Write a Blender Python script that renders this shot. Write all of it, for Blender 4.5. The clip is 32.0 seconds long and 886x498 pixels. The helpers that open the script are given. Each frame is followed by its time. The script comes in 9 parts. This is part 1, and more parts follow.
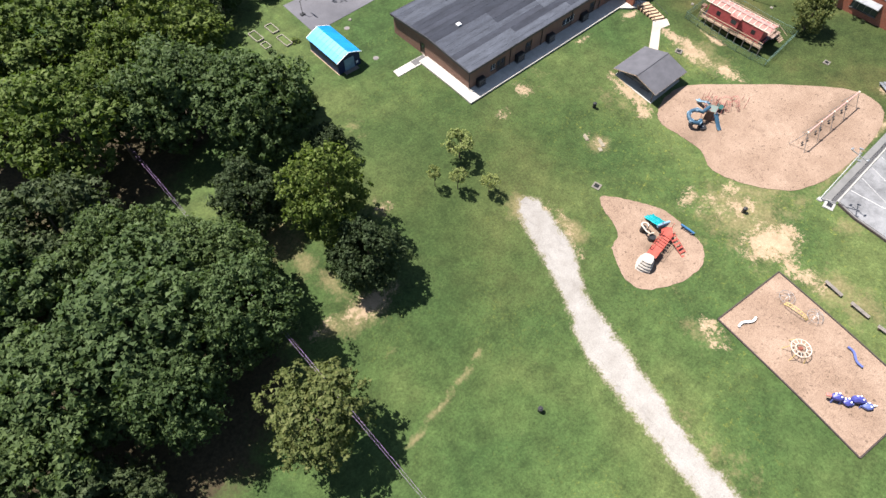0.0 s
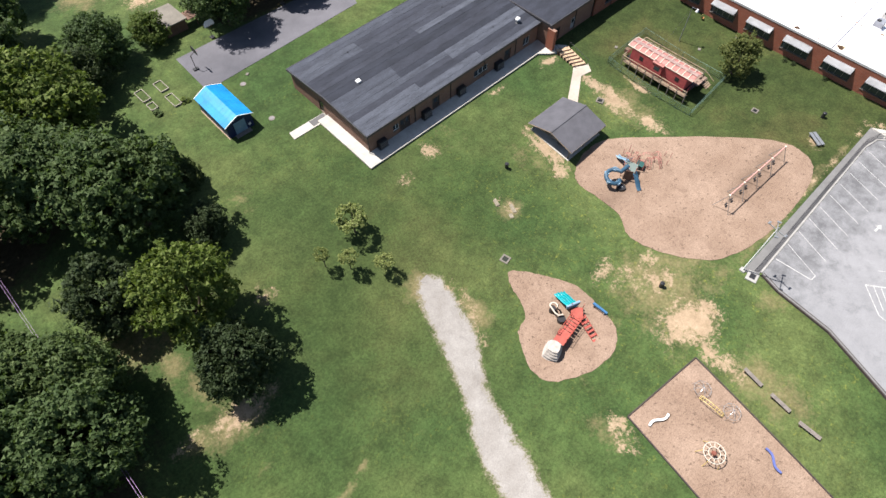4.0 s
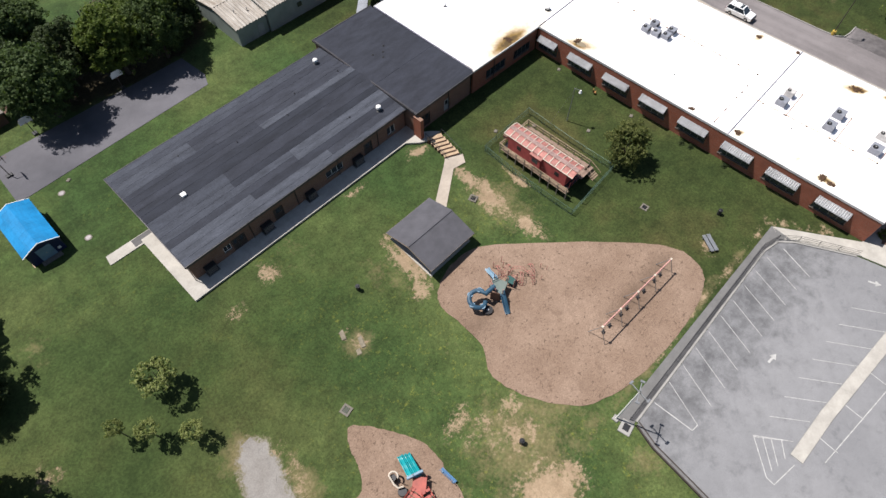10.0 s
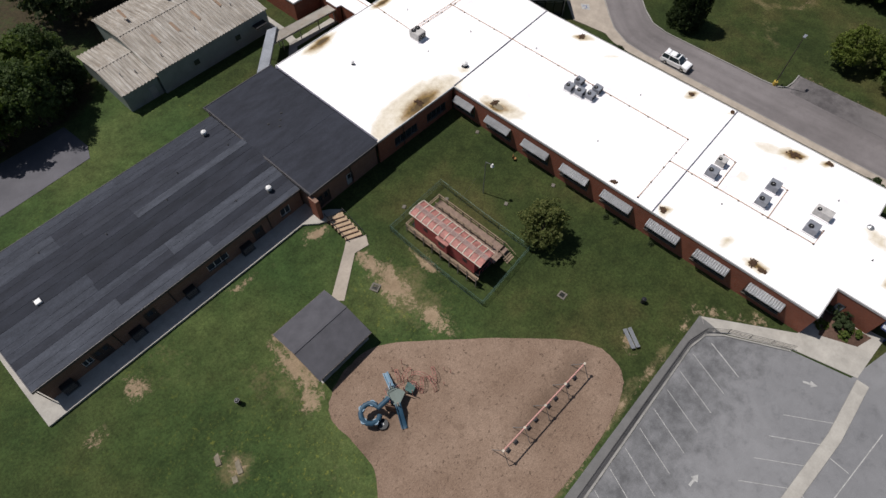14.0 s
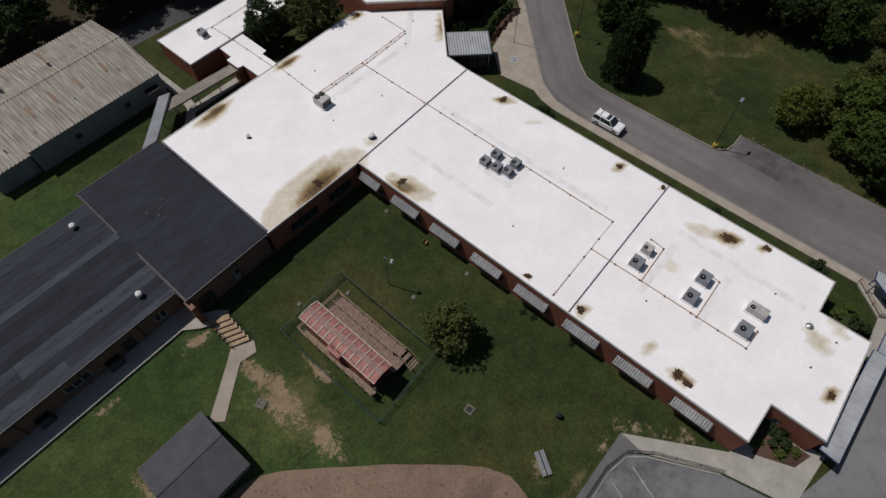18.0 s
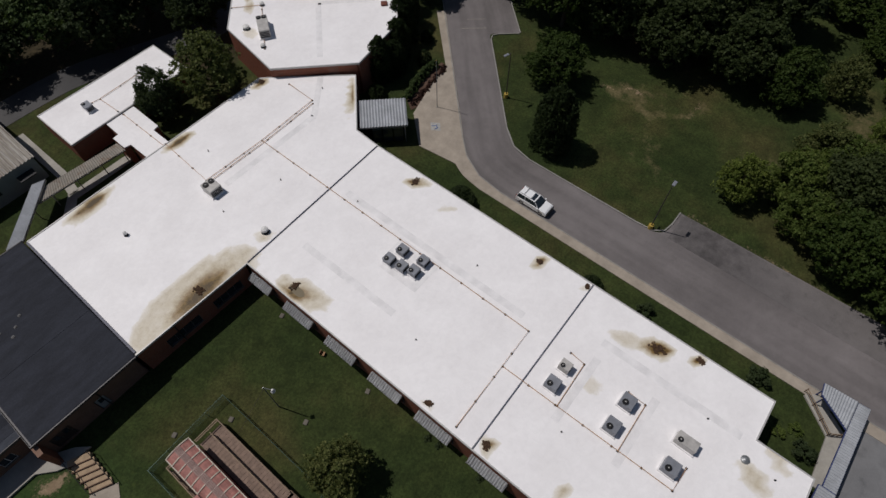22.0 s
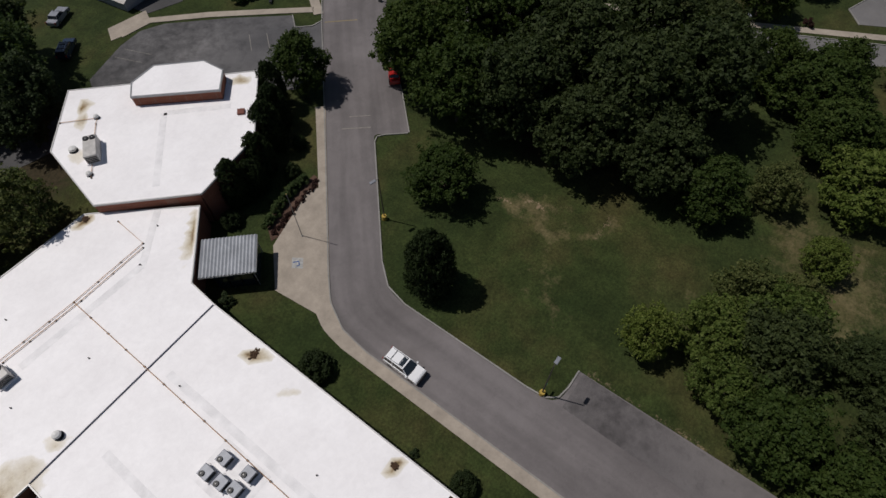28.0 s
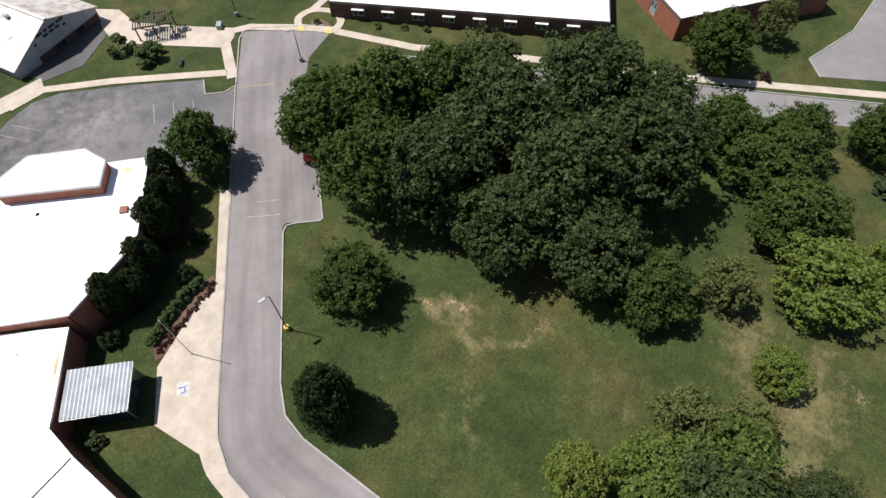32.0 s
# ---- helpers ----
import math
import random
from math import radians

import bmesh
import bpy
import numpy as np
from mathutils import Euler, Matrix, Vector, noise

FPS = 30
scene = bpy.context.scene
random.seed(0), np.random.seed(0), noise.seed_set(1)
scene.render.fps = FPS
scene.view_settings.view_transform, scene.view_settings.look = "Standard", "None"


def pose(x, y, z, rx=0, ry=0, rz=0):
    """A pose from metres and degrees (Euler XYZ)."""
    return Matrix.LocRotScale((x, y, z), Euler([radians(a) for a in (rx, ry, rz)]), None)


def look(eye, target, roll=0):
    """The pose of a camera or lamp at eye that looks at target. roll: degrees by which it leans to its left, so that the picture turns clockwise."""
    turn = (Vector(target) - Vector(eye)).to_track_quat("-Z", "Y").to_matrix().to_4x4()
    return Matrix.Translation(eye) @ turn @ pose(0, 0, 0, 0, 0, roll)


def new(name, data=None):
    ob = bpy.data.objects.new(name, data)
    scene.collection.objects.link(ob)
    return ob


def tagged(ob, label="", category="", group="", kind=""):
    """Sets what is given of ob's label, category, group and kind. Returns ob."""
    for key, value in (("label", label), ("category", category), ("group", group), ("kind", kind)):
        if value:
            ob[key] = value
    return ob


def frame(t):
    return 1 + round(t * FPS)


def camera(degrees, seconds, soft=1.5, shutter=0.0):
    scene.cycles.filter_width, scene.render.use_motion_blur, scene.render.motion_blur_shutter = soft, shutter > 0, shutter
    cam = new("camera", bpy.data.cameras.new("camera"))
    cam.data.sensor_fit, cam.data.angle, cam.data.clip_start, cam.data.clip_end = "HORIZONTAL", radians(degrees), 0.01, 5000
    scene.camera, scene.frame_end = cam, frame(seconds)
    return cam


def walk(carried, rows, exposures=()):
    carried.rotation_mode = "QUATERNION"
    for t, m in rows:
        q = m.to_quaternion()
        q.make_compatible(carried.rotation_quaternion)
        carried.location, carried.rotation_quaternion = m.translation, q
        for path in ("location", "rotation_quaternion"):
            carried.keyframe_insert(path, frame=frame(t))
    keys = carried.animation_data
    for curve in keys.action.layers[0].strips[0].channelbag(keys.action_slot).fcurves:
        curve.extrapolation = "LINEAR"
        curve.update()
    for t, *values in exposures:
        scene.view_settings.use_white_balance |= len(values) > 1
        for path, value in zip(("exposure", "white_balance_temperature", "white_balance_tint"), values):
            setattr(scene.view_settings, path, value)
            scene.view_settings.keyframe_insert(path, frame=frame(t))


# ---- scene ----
cam = camera(75.40, 32.0)
# seconds, eye, target, roll
PATH = [
    (0, (0.000, -0.001, 63.801), (6.973, 8.144, 46.918), -0.81),
    (1, (4.428, 0.353, 63.715), (11.486, 8.426, 46.832), -0.75),
    (2, (8.903, 0.703, 63.657), (16.044, 8.712, 46.779), -0.70),
    (3, (13.419, 1.049, 63.621), (20.657, 8.987, 46.752), -0.65),
    (4, (17.970, 1.393, 63.603), (25.284, 9.266, 46.735), -0.61),
    (5, (22.552, 1.736, 63.599), (29.924, 9.573, 46.739), -0.58),
    (6, (27.161, 2.079, 63.604), (34.577, 9.856, 46.736), -0.54),
    (7, (31.791, 2.423, 63.614), (39.245, 10.125, 46.729), -0.52),
    (8, (36.438, 2.768, 63.627), (43.936, 10.376, 46.718), -0.50),
    (9, (41.100, 3.116, 63.639), (48.640, 10.626, 46.706), -0.48),
    (10, (45.772, 3.466, 63.647), (53.355, 10.913, 46.705), -0.46),
    (11, (50.450, 3.819, 63.650), (58.071, 11.219, 46.704), -0.45),
    (12, (55.133, 4.176, 63.645), (62.786, 11.507, 46.684), -0.43),
    (13, (59.817, 4.536, 63.631), (67.514, 11.801, 46.661), -0.43),
    (14, (64.500, 4.900, 63.606), (72.246, 12.078, 46.622), -0.42),
    (15, (69.179, 5.268, 63.569), (76.961, 12.372, 46.569), -0.41),
    (16, (73.853, 5.640, 63.520), (81.663, 12.677, 46.506), -0.41),
    (17, (78.520, 6.015, 63.458), (86.372, 12.985, 46.435), -0.41),
    (18, (83.179, 6.393, 63.383), (91.083, 13.311, 46.364), -0.40),
    (19, (87.829, 6.773, 63.296), (95.788, 13.621, 46.274), -0.40),
    (20, (92.469, 7.156, 63.198), (100.468, 13.943, 46.170), -0.41),
    (21, (97.099, 7.540, 63.089), (105.159, 14.286, 46.073), -0.41),
    (22, (101.717, 7.924, 62.970), (109.836, 14.641, 45.970), -0.41),
    (23, (106.326, 8.308, 62.844), (114.490, 14.988, 45.853), -0.42),
    (24, (110.923, 8.691, 62.713), (119.156, 15.307, 45.729), -0.43),
    (25, (115.511, 9.072, 62.578), (123.809, 15.625, 45.601), -0.44),
    (26, (120.091, 9.449, 62.443), (128.425, 15.960, 45.468), -0.45),
    (27, (124.663, 9.820, 62.311), (133.065, 16.284, 45.352), -0.46),
    (28, (129.228, 10.186, 62.185), (137.698, 16.603, 45.241), -0.48),
    (29, (133.789, 10.543, 62.068), (142.322, 16.900, 45.133), -0.50),
    (30, (138.348, 10.891, 61.966), (146.921, 17.198, 45.033), -0.52),
    (31, (142.907, 11.228, 61.882), (151.514, 17.487, 44.948), -0.55),
    (32, (147.468, 11.551, 61.820), (156.134, 17.747, 44.894), -0.58),
]
EXPOSURES = [(0, 1.53), (3, 1.33), (6, 1.08), (8, 0.90), (10, 0.64), (13, 0.08), (15, -0.33), (17, -0.74), (19, -0.93), (23, -1.00), (27, -0.97), (28.5, -0.70), (30, -0.28), (31, 0.25), (32, 0.78)]
walk(cam, [(t, look(e, g, r)) for t, e, g, r in PATH], EXPOSURES)

# ---- daylight ----
SUN_AZ, SUN_EL = -20.6, 62.0
world = bpy.data.worlds.new("world")
scene.world = world
world.use_nodes = True
sky = world.node_tree.nodes.new("ShaderNodeTexSky")
sky.sky_type, sky.sun_disc = "NISHITA", False
sky.sun_elevation, sky.sun_rotation = radians(SUN_EL), radians(SUN_AZ)
world.node_tree.links.new(sky.outputs[0], world.node_tree.nodes["Background"].inputs[0])
world.node_tree.nodes["Background"].inputs[1].default_value = 0.06
sun = new("sun", bpy.data.lights.new("sun", "SUN"))
sun.data.energy, sun.data.angle, sun.data.color = 4.8, radians(0.53), (1.0, 0.955, 0.92)
toward = Vector((math.sin(radians(SUN_AZ)) * math.cos(radians(SUN_EL)), math.cos(radians(SUN_AZ)) * math.cos(radians(SUN_EL)), math.sin(radians(SUN_EL))))
sun.matrix_world = look(toward * 200, (0, 0, 0))
# ---- materials ----
WEATHERED = 0.74  # surfaces out of doors give back less than clean samples


class Nodes:
    def __init__(self, name):
        self.mat = bpy.data.materials.new(name)
        self.mat.use_nodes = True
        self.tree = self.mat.node_tree
        self.bsdf = self.tree.nodes["Principled BSDF"]
        self.out = self.tree.nodes["Material Output"]

    def add(self, kind, **values):
        node = self.tree.nodes.new(kind)
        for key, value in values.items():
            if key in node.inputs:
                node.inputs[key].default_value = value
        return node

    def link(self, a, b):
        self.tree.links.new(a, b)

    def place(self):
        return self.add("ShaderNodeNewGeometry").outputs["Position"]

    def noise(self, scale, detail=4.0, rough=0.55, stretch=None, warp=0.0, where=None):
        n = self.add("ShaderNodeTexNoise", Scale=scale, Detail=detail, Roughness=rough, Distortion=warp)
        where = where or self.place()
        if stretch:
            m = self.add("ShaderNodeMapping")
            m.inputs["Scale"].default_value = stretch[:3]
            if len(stretch) > 3:
                m.inputs["Rotation"].default_value = (0, 0, radians(stretch[3]))
            self.link(where, m.inputs[0])
            where = m.outputs[0]
        self.link(where, n.inputs["Vector"])
        return n.outputs["Fac"]

    def ramp(self, fac, *stops):
        r = self.add("ShaderNodeValToRGB")
        e = r.color_ramp.elements
        while len(e) < len(stops):
            e.new(0.5)
        for el, (at, c) in zip(e, stops):
            el.position = at
            el.color = (c, c, c, 1) if isinstance(c, (int, float)) else (*c, 1)
        self.link(fac, r.inputs[0])
        return r.outputs[0]

    def mix(self, fac, a, b, how="MIX"):
        m = self.tree.nodes.new("ShaderNodeMix")
        m.data_type, m.blend_type = "RGBA", how
        for slot, v in ((0, fac), (6, a), (7, b)):
            if isinstance(v, (int, float)):
                m.inputs[slot].default_value = v
            elif isinstance(v, tuple):
                m.inputs[slot].default_value = (*v, 1)
            else:
                self.link(v, m.inputs[slot])
        return m.outputs[2]

    def math(self, how, a, b=0.0, clamp=False):
        m = self.tree.nodes.new("ShaderNodeMath")
        m.operation, m.use_clamp = how, clamp
        for slot, v in ((0, a), (1, b)):
            if isinstance(v, (int, float)):
                m.inputs[slot].default_value = v
            else:
                self.link(v, m.inputs[slot])
        return m.outputs[0]

    def attr(self, name):
        a = self.add("ShaderNodeAttribute")
        a.attribute_name = name
        return a.outputs["Fac"]

    def bump(self, height, strength=0.3, distance=0.02):
        b = self.add("ShaderNodeBump", Strength=strength, Distance=distance)
        self.link(height, b.inputs["Height"])
        self.link(b.outputs[0], self.bsdf.inputs["Normal"])

    def finish(self, color, rough=0.7, metal=0.0, spec=0.4, clean=False):
        if isinstance(color, tuple):
            self.bsdf.inputs["Base Color"].default_value = (*shade(color, 1.0 if clean else WEATHERED), 1)
        else:
            if not clean:
                color = self.mix(1.0, color, (WEATHERED,) * 3, "MULTIPLY")
            self.link(color, self.bsdf.inputs["Base Color"])
        if isinstance(rough, (int, float)):
            self.bsdf.inputs["Roughness"].default_value = rough
        else:
            self.link(rough, self.bsdf.inputs["Roughness"])
        self.bsdf.inputs["Metallic"].default_value = metal
        self.bsdf.inputs["Specular IOR Level"].default_value = spec
        return self.mat


def shade(c, k):
    return tuple(min(1.0, v * k) for v in c)


def plain(name, color, rough=0.6, metal=0.0, vary=0.25, scale=1.5, fine=14.0, bump=0.15, spec=0.4, random_shade=0.0, clean=False):
    """A surface with blotches, fine grain and a little relief."""
    n = Nodes(name)
    wide = n.ramp(n.noise(scale, 5), (0.3, shade(color, 1 - vary)), (0.7, shade(color, 1 + vary * 0.6)))
    grain = n.noise(fine, 3)
    tone = n.mix(0.5 * vary, wide, n.ramp(grain, (0.3, shade(color, 0.5)), (0.7, shade(color, 1.5))), "MIX")
    if random_shade:
        info = n.add("ShaderNodeObjectInfo")
        tone = n.mix(1.0, tone, n.ramp(info.outputs["Random"], (0.0, 1 - random_shade), (1.0, 1.0)), "MULTIPLY")
    if bump:
        n.bump(grain, bump, 0.01)
    return n.finish(tone, rough, metal, spec, clean)


def grass_material():
    n = Nodes("mown_grass")
    base = n.ramp(n.noise(0.05, 5, 0.55), (0.37, (0.042, 0.077, 0.022)), (0.5, (0.061, 0.096, 0.028)), (0.63, (0.091, 0.119, 0.038)))
    mid = n.ramp(n.noise(0.34, 7, 0.78), (0.32, 0.58), (0.68, 1.34))
    fine = n.ramp(n.noise(3.2, 6, 0.85), (0.3, 0.46), (0.72, 1.52))
    tone = n.mix(1.0, n.mix(1.0, base, mid, "MULTIPLY"), fine, "MULTIPLY")
    tufts = n.ramp(n.noise(2.2, 4, 0.7, warp=0.6), (0.60, 0.0), (0.68, 1.0))
    tone = n.mix(n.math("MULTIPLY", tufts, 0.62), tone, (0.026, 0.050, 0.014))
    weeds = n.ramp(n.noise(1.7, 5, 0.8), (0.57, 0.0), (0.66, 1.0))
    lush = n.math("ADD", n.ramp(n.noise(0.08, 3), (0.48, 0.0), (0.64, 0.6)), n.attr("weedy"), True)
    tone = n.mix(n.math("MULTIPLY", n.math("MULTIPLY", weeds, lush), 0.72), tone, (0.21, 0.225, 0.045))
    pale = n.ramp(n.noise(0.7, 7, 0.88), (0.58, 0.0), (0.72, 1.0))
    tone = n.mix(n.math("MULTIPLY", pale, n.math("ADD", 0.27, n.math("MULTIPLY", n.attr("weedy"), 0.45))), tone, (0.20, 0.195, 0.085))
    deep = n.ramp(n.noise(0.07, 5, 0.6), (0.36, (0.033, 0.050, 0.014)), (0.5, (0.047, 0.063, 0.018)), (0.66, (0.078, 0.074, 0.026)))
    deep = n.mix(1.0, n.mix(1.0, deep, n.ramp(n.noise(0.4, 6, 0.7), (0.3, 0.66), (0.7, 1.3)), "MULTIPLY"), fine, "MULTIPLY")
    tone = n.mix(n.attr("olive"), tone, deep)
    dry = n.attr("dry")
    ragged = n.math("ADD", n.noise(0.45, 6, 0.72), n.math("MULTIPLY", n.noise(2.6, 5, 0.7), 0.55))
    straw_at = n.ramp(n.math("ADD", n.math("MULTIPLY", dry, 0.85), n.math("SUBTRACT", ragged, 1.1)), (0.0, 0.0), (0.34, 1.0))
    tone = n.mix(n.math("MULTIPLY", straw_at, 0.72), tone, n.ramp(n.noise(3.0, 4), (0.3, (0.16, 0.13, 0.06)), (0.7, (0.29, 0.23, 0.125))))
    bare = n.attr("bare")
    torn = n.math("ADD", n.math("MULTIPLY", n.math("SUBTRACT", n.noise(0.55, 6, 0.7), 0.5), 2.0), n.math("MULTIPLY", n.math("SUBTRACT", n.noise(2.4, 6, 0.8), 0.5), 2.3))
    bare_at = n.math("MULTIPLY", n.ramp(n.math("ADD", bare, torn), (0.36, 0.0), (0.70, 0.95)), n.ramp(bare, (0.03, 0.0), (0.3, 1.0)))
    clay = n.ramp(n.noise(0.9, 6, 0.65), (0.28, (0.30, 0.213, 0.135)), (0.6, (0.42, 0.31, 0.205)), (0.8, (0.50, 0.385, 0.27)))
    clay = n.mix(1.0, clay, n.ramp(n.noise(5.0, 4, 0.8), (0.3, 0.75), (0.66, 1.12)), "MULTIPLY")
    tone = n.mix(bare_at, tone, clay)
    stony = n.attr("gravel")
    frayed = n.math("ADD", n.math("MULTIPLY", n.math("SUBTRACT", n.noise(0.7, 5, 0.65), 0.5), 1.0), n.math("MULTIPLY", n.math("SUBTRACT", n.noise(3.4, 5, 0.8), 0.5), 1.1))
    near = n.ramp(stony, (0.02, 0.0), (0.2, 1.0))
    fringe = n.ramp(n.math("ADD", n.math("ADD", stony, 0.04), frayed), (0.40, 0.0), (0.74, 0.75))
    tone = n.mix(n.math("MULTIPLY", fringe, near), tone, n.ramp(n.noise(2.2, 5, 0.75), (0.3, (0.17, 0.14, 0.085)), (0.7, (0.34, 0.285, 0.20))))
    stony_at = n.ramp(n.math("ADD", stony, frayed), (0.52, 0.0), (0.80, 1.0))
    tone = n.mix(n.math("MULTIPLY", stony_at, near), tone, gravel_tone(n))
    floor_at = n.ramp(n.math("ADD", n.attr("litter"), n.math("MULTIPLY", n.math("SUBTRACT", ragged, 0.78), 0.8)), (0.4, 0.0), (0.7, 1.0))
    tone = n.mix(floor_at, tone, n.ramp(n.noise(2.2, 6, 0.7), (0.3, (0.030, 0.026, 0.014)), (0.7, (0.085, 0.065, 0.036))))
    n.bump(n.math("ADD", n.noise(7.0, 4, 0.7), n.noise(0.8, 3)), 0.5, 0.12)
    return n.finish(tone, 0.9, 0, 0.15)


def gravel_tone(n):
    wide = n.ramp(n.noise(0.4, 6, 0.65), (0.3, (0.262, 0.240, 0.216)), (0.7, (0.355, 0.334, 0.308)))
    tracks = n.ramp(n.noise(0.9, 5, 0.75, warp=0.6), (0.55, 1.0), (0.72, 0.84))
    return n.mix(1.0, n.mix(1.0, wide, tracks, "MULTIPLY"), n.ramp(n.noise(6.0, 4, 0.8), (0.3, 0.78), (0.66, 1.12)), "MULTIPLY")


def gravel_material():
    n = Nodes("pale_gravel")
    tone = gravel_tone(n)
    n.bump(n.noise(9.0, 4, 0.7), 0.6, 0.04)
    return n.finish(tone, 0.95, 0, 0.1)


def mulch_material(name, dark, light, rough=1.0, worn=()):
    """Wood chips; worn lists lines along x (x0, x1, y, reach) where feet have kicked up the dark soil."""
    n = Nodes(name)
    wide = n.ramp(n.noise(0.18, 6, 0.6), (0.3, dark), (0.68, light))
    chips = n.ramp(n.noise(5.0, 4, 0.8, stretch=(1, 1.8, 1, 35)), (0.3, 1 - 0.45 * rough), (0.66, 1 + 0.28 * rough))
    tone = n.mix(1.0, wide, chips, "MULTIPLY")
    scuffs = n.ramp(n.noise(1.5, 6, 0.82, warp=0.8), (0.57, 0.0), (0.70, 0.7 * rough))
    tone = n.mix(scuffs, tone, shade(dark, 0.42))
    flecks = n.ramp(n.noise(2.6, 3, 0.6, warp=0.4), (0.61, 0.0), (0.67, 0.7 * rough))
    tone = n.mix(flecks, tone, shade(dark, 0.4))
    raked = n.ramp(n.noise(0.5, 4, 0.6, warp=0.5), (0.56, 0.0), (0.7, 0.4))
    tone = n.mix(raked, tone, shade(dark, 0.72))
    sep = n.add("ShaderNodeSeparateXYZ")
    n.link(n.place(), sep.inputs[0])
    for x0, x1, y, reach in worn:
        off_x = n.math("MAXIMUM", n.math("SUBTRACT", n.math("ABSOLUTE", n.math("SUBTRACT", sep.outputs[0], (x0 + x1) / 2)), (x1 - x0) / 2), 0.0)
        off_y = n.math("ABSOLUTE", n.math("SUBTRACT", sep.outputs[1], y))
        near = n.math("SUBTRACT", 1.0, n.math("MULTIPLY", n.math("ADD", off_x, off_y), 1.0 / reach), True)
        kicked = n.ramp(n.math("ADD", n.math("MULTIPLY", near, 0.62), n.math("SUBTRACT", n.noise(0.9, 6, 0.75), 0.5)), (0.1, 0.0), (0.6, 0.62))
        tone = n.mix(n.math("MULTIPLY", kicked, n.ramp(near, (0.0, 0.0), (0.25, 1.0))), tone, shade(dark, 0.58))
    n.bump(n.noise(9.0, 4, 0.7), 0.7, 0.05)
    return n.finish(tone, 0.95, 0, 0.1)


def asphalt_material(name, dark, light, streak=None, stain_by=None, clean=False):
    n = Nodes(name)
    wide = n.ramp(n.noise(0.07, 6, 0.55), (0.3, dark), (0.7, light))
    tone = n.mix(1.0, wide, n.ramp(n.noise(0.6, 6, 0.7, warp=0.3), (0.3, 0.90), (0.65, 1.05)), "MULTIPLY")
    if streak:
        sep = n.add("ShaderNodeSeparateXYZ")
        n.link(n.place(), sep.inputs[0])
        lane = n.add("ShaderNodeCombineXYZ")
        n.link(n.attr("across"), lane.inputs[0])
        n.link(n.math("MULTIPLY", n.math("ADD", sep.outputs[0], sep.outputs[1]), 0.05), lane.inputs[1])
        tone = n.mix(streak, tone, n.ramp(n.noise(0.62, 3, 0.5, where=lane.outputs[0]), (0.34, 0.80), (0.66, 1.16)), "MULTIPLY")
    if stain_by:
        sep = n.add("ShaderNodeSeparateXYZ")
        n.link(n.place(), sep.inputs[0])
        near = n.math("SUBTRACT", 1.0, n.math("MULTIPLY", n.math("ABSOLUTE", n.math("SUBTRACT", sep.outputs[1], stain_by[0])), 1.0 / stain_by[1]), True)
        oil = n.ramp(n.math("ADD", n.noise(0.55, 7, 0.72), n.math("MULTIPLY", near, 0.26)), (0.54, 0.0), (0.86, 0.8))
        tone = n.mix(oil, tone, shade(dark, 0.42))
    cracks = n.ramp(n.noise(0.16, 8, 0.75, warp=1.5), (0.497, 1.0), (0.5, 0.78), (0.503, 1.0))
    tone = n.mix(1.0, tone, cracks, "MULTIPLY")
    tone = n.mix(0.35, tone, n.ramp(n.noise(18.0, 3, 0.7), (0.3, 0.5), (0.7, 1.5)), "MULTIPLY")
    n.bump(n.noise(30.0, 2), 0.3, 0.008)
    return n.finish(tone, 0.85, 0, 0.3, clean)


def concrete_material(name, color, clean=False):
    n = Nodes(name)
    tone = n.ramp(n.noise(0.5, 7, 0.65), (0.3, shade(color, 0.78)), (0.68, shade(color, 1.1)))
    tone = n.mix(1.0, tone, n.ramp(n.noise(3.5, 5, 0.7, warp=0.8), (0.3, 0.9), (0.6, 1.03)), "MULTIPLY")
    n.bump(n.noise(20.0, 3), 0.2, 0.006)
    return n.finish(tone, 0.85, 0, 0.3, clean)


def brick_material(name, tone_a, tone_b, mortar):
    n = Nodes(name)
    where = n.place()
    sep = n.add("ShaderNodeSeparateXYZ")
    n.link(where, sep.inputs[0])
    along = n.math("ADD", sep.outputs[0], sep.outputs[1])
    join = n.add("ShaderNodeCombineXYZ")
    n.link(along, join.inputs[0])
    n.link(sep.outputs[2], join.inputs[1])
    b = n.add("ShaderNodeTexBrick", Scale=1.0)
    b.inputs["Color1"].default_value, b.inputs["Color2"].default_value, b.inputs["Mortar"].default_value = (*tone_a, 1), (*tone_b, 1), (*mortar, 1)
    b.inputs["Brick Width"].default_value, b.inputs["Row Height"].default_value, b.inputs["Mortar Size"].default_value = 0.21, 0.075, 0.006
    n.link(join.outputs[0], b.inputs["Vector"])
    tone = n.mix(0.5, b.outputs["Color"], n.ramp(n.noise(0.8, 6, 0.65), (0.3, 0.7), (0.7, 1.2)), "MULTIPLY")
    n.bump(b.outputs["Fac"], 0.4, -0.006)
    return n.finish(tone, 0.85, 0, 0.3)


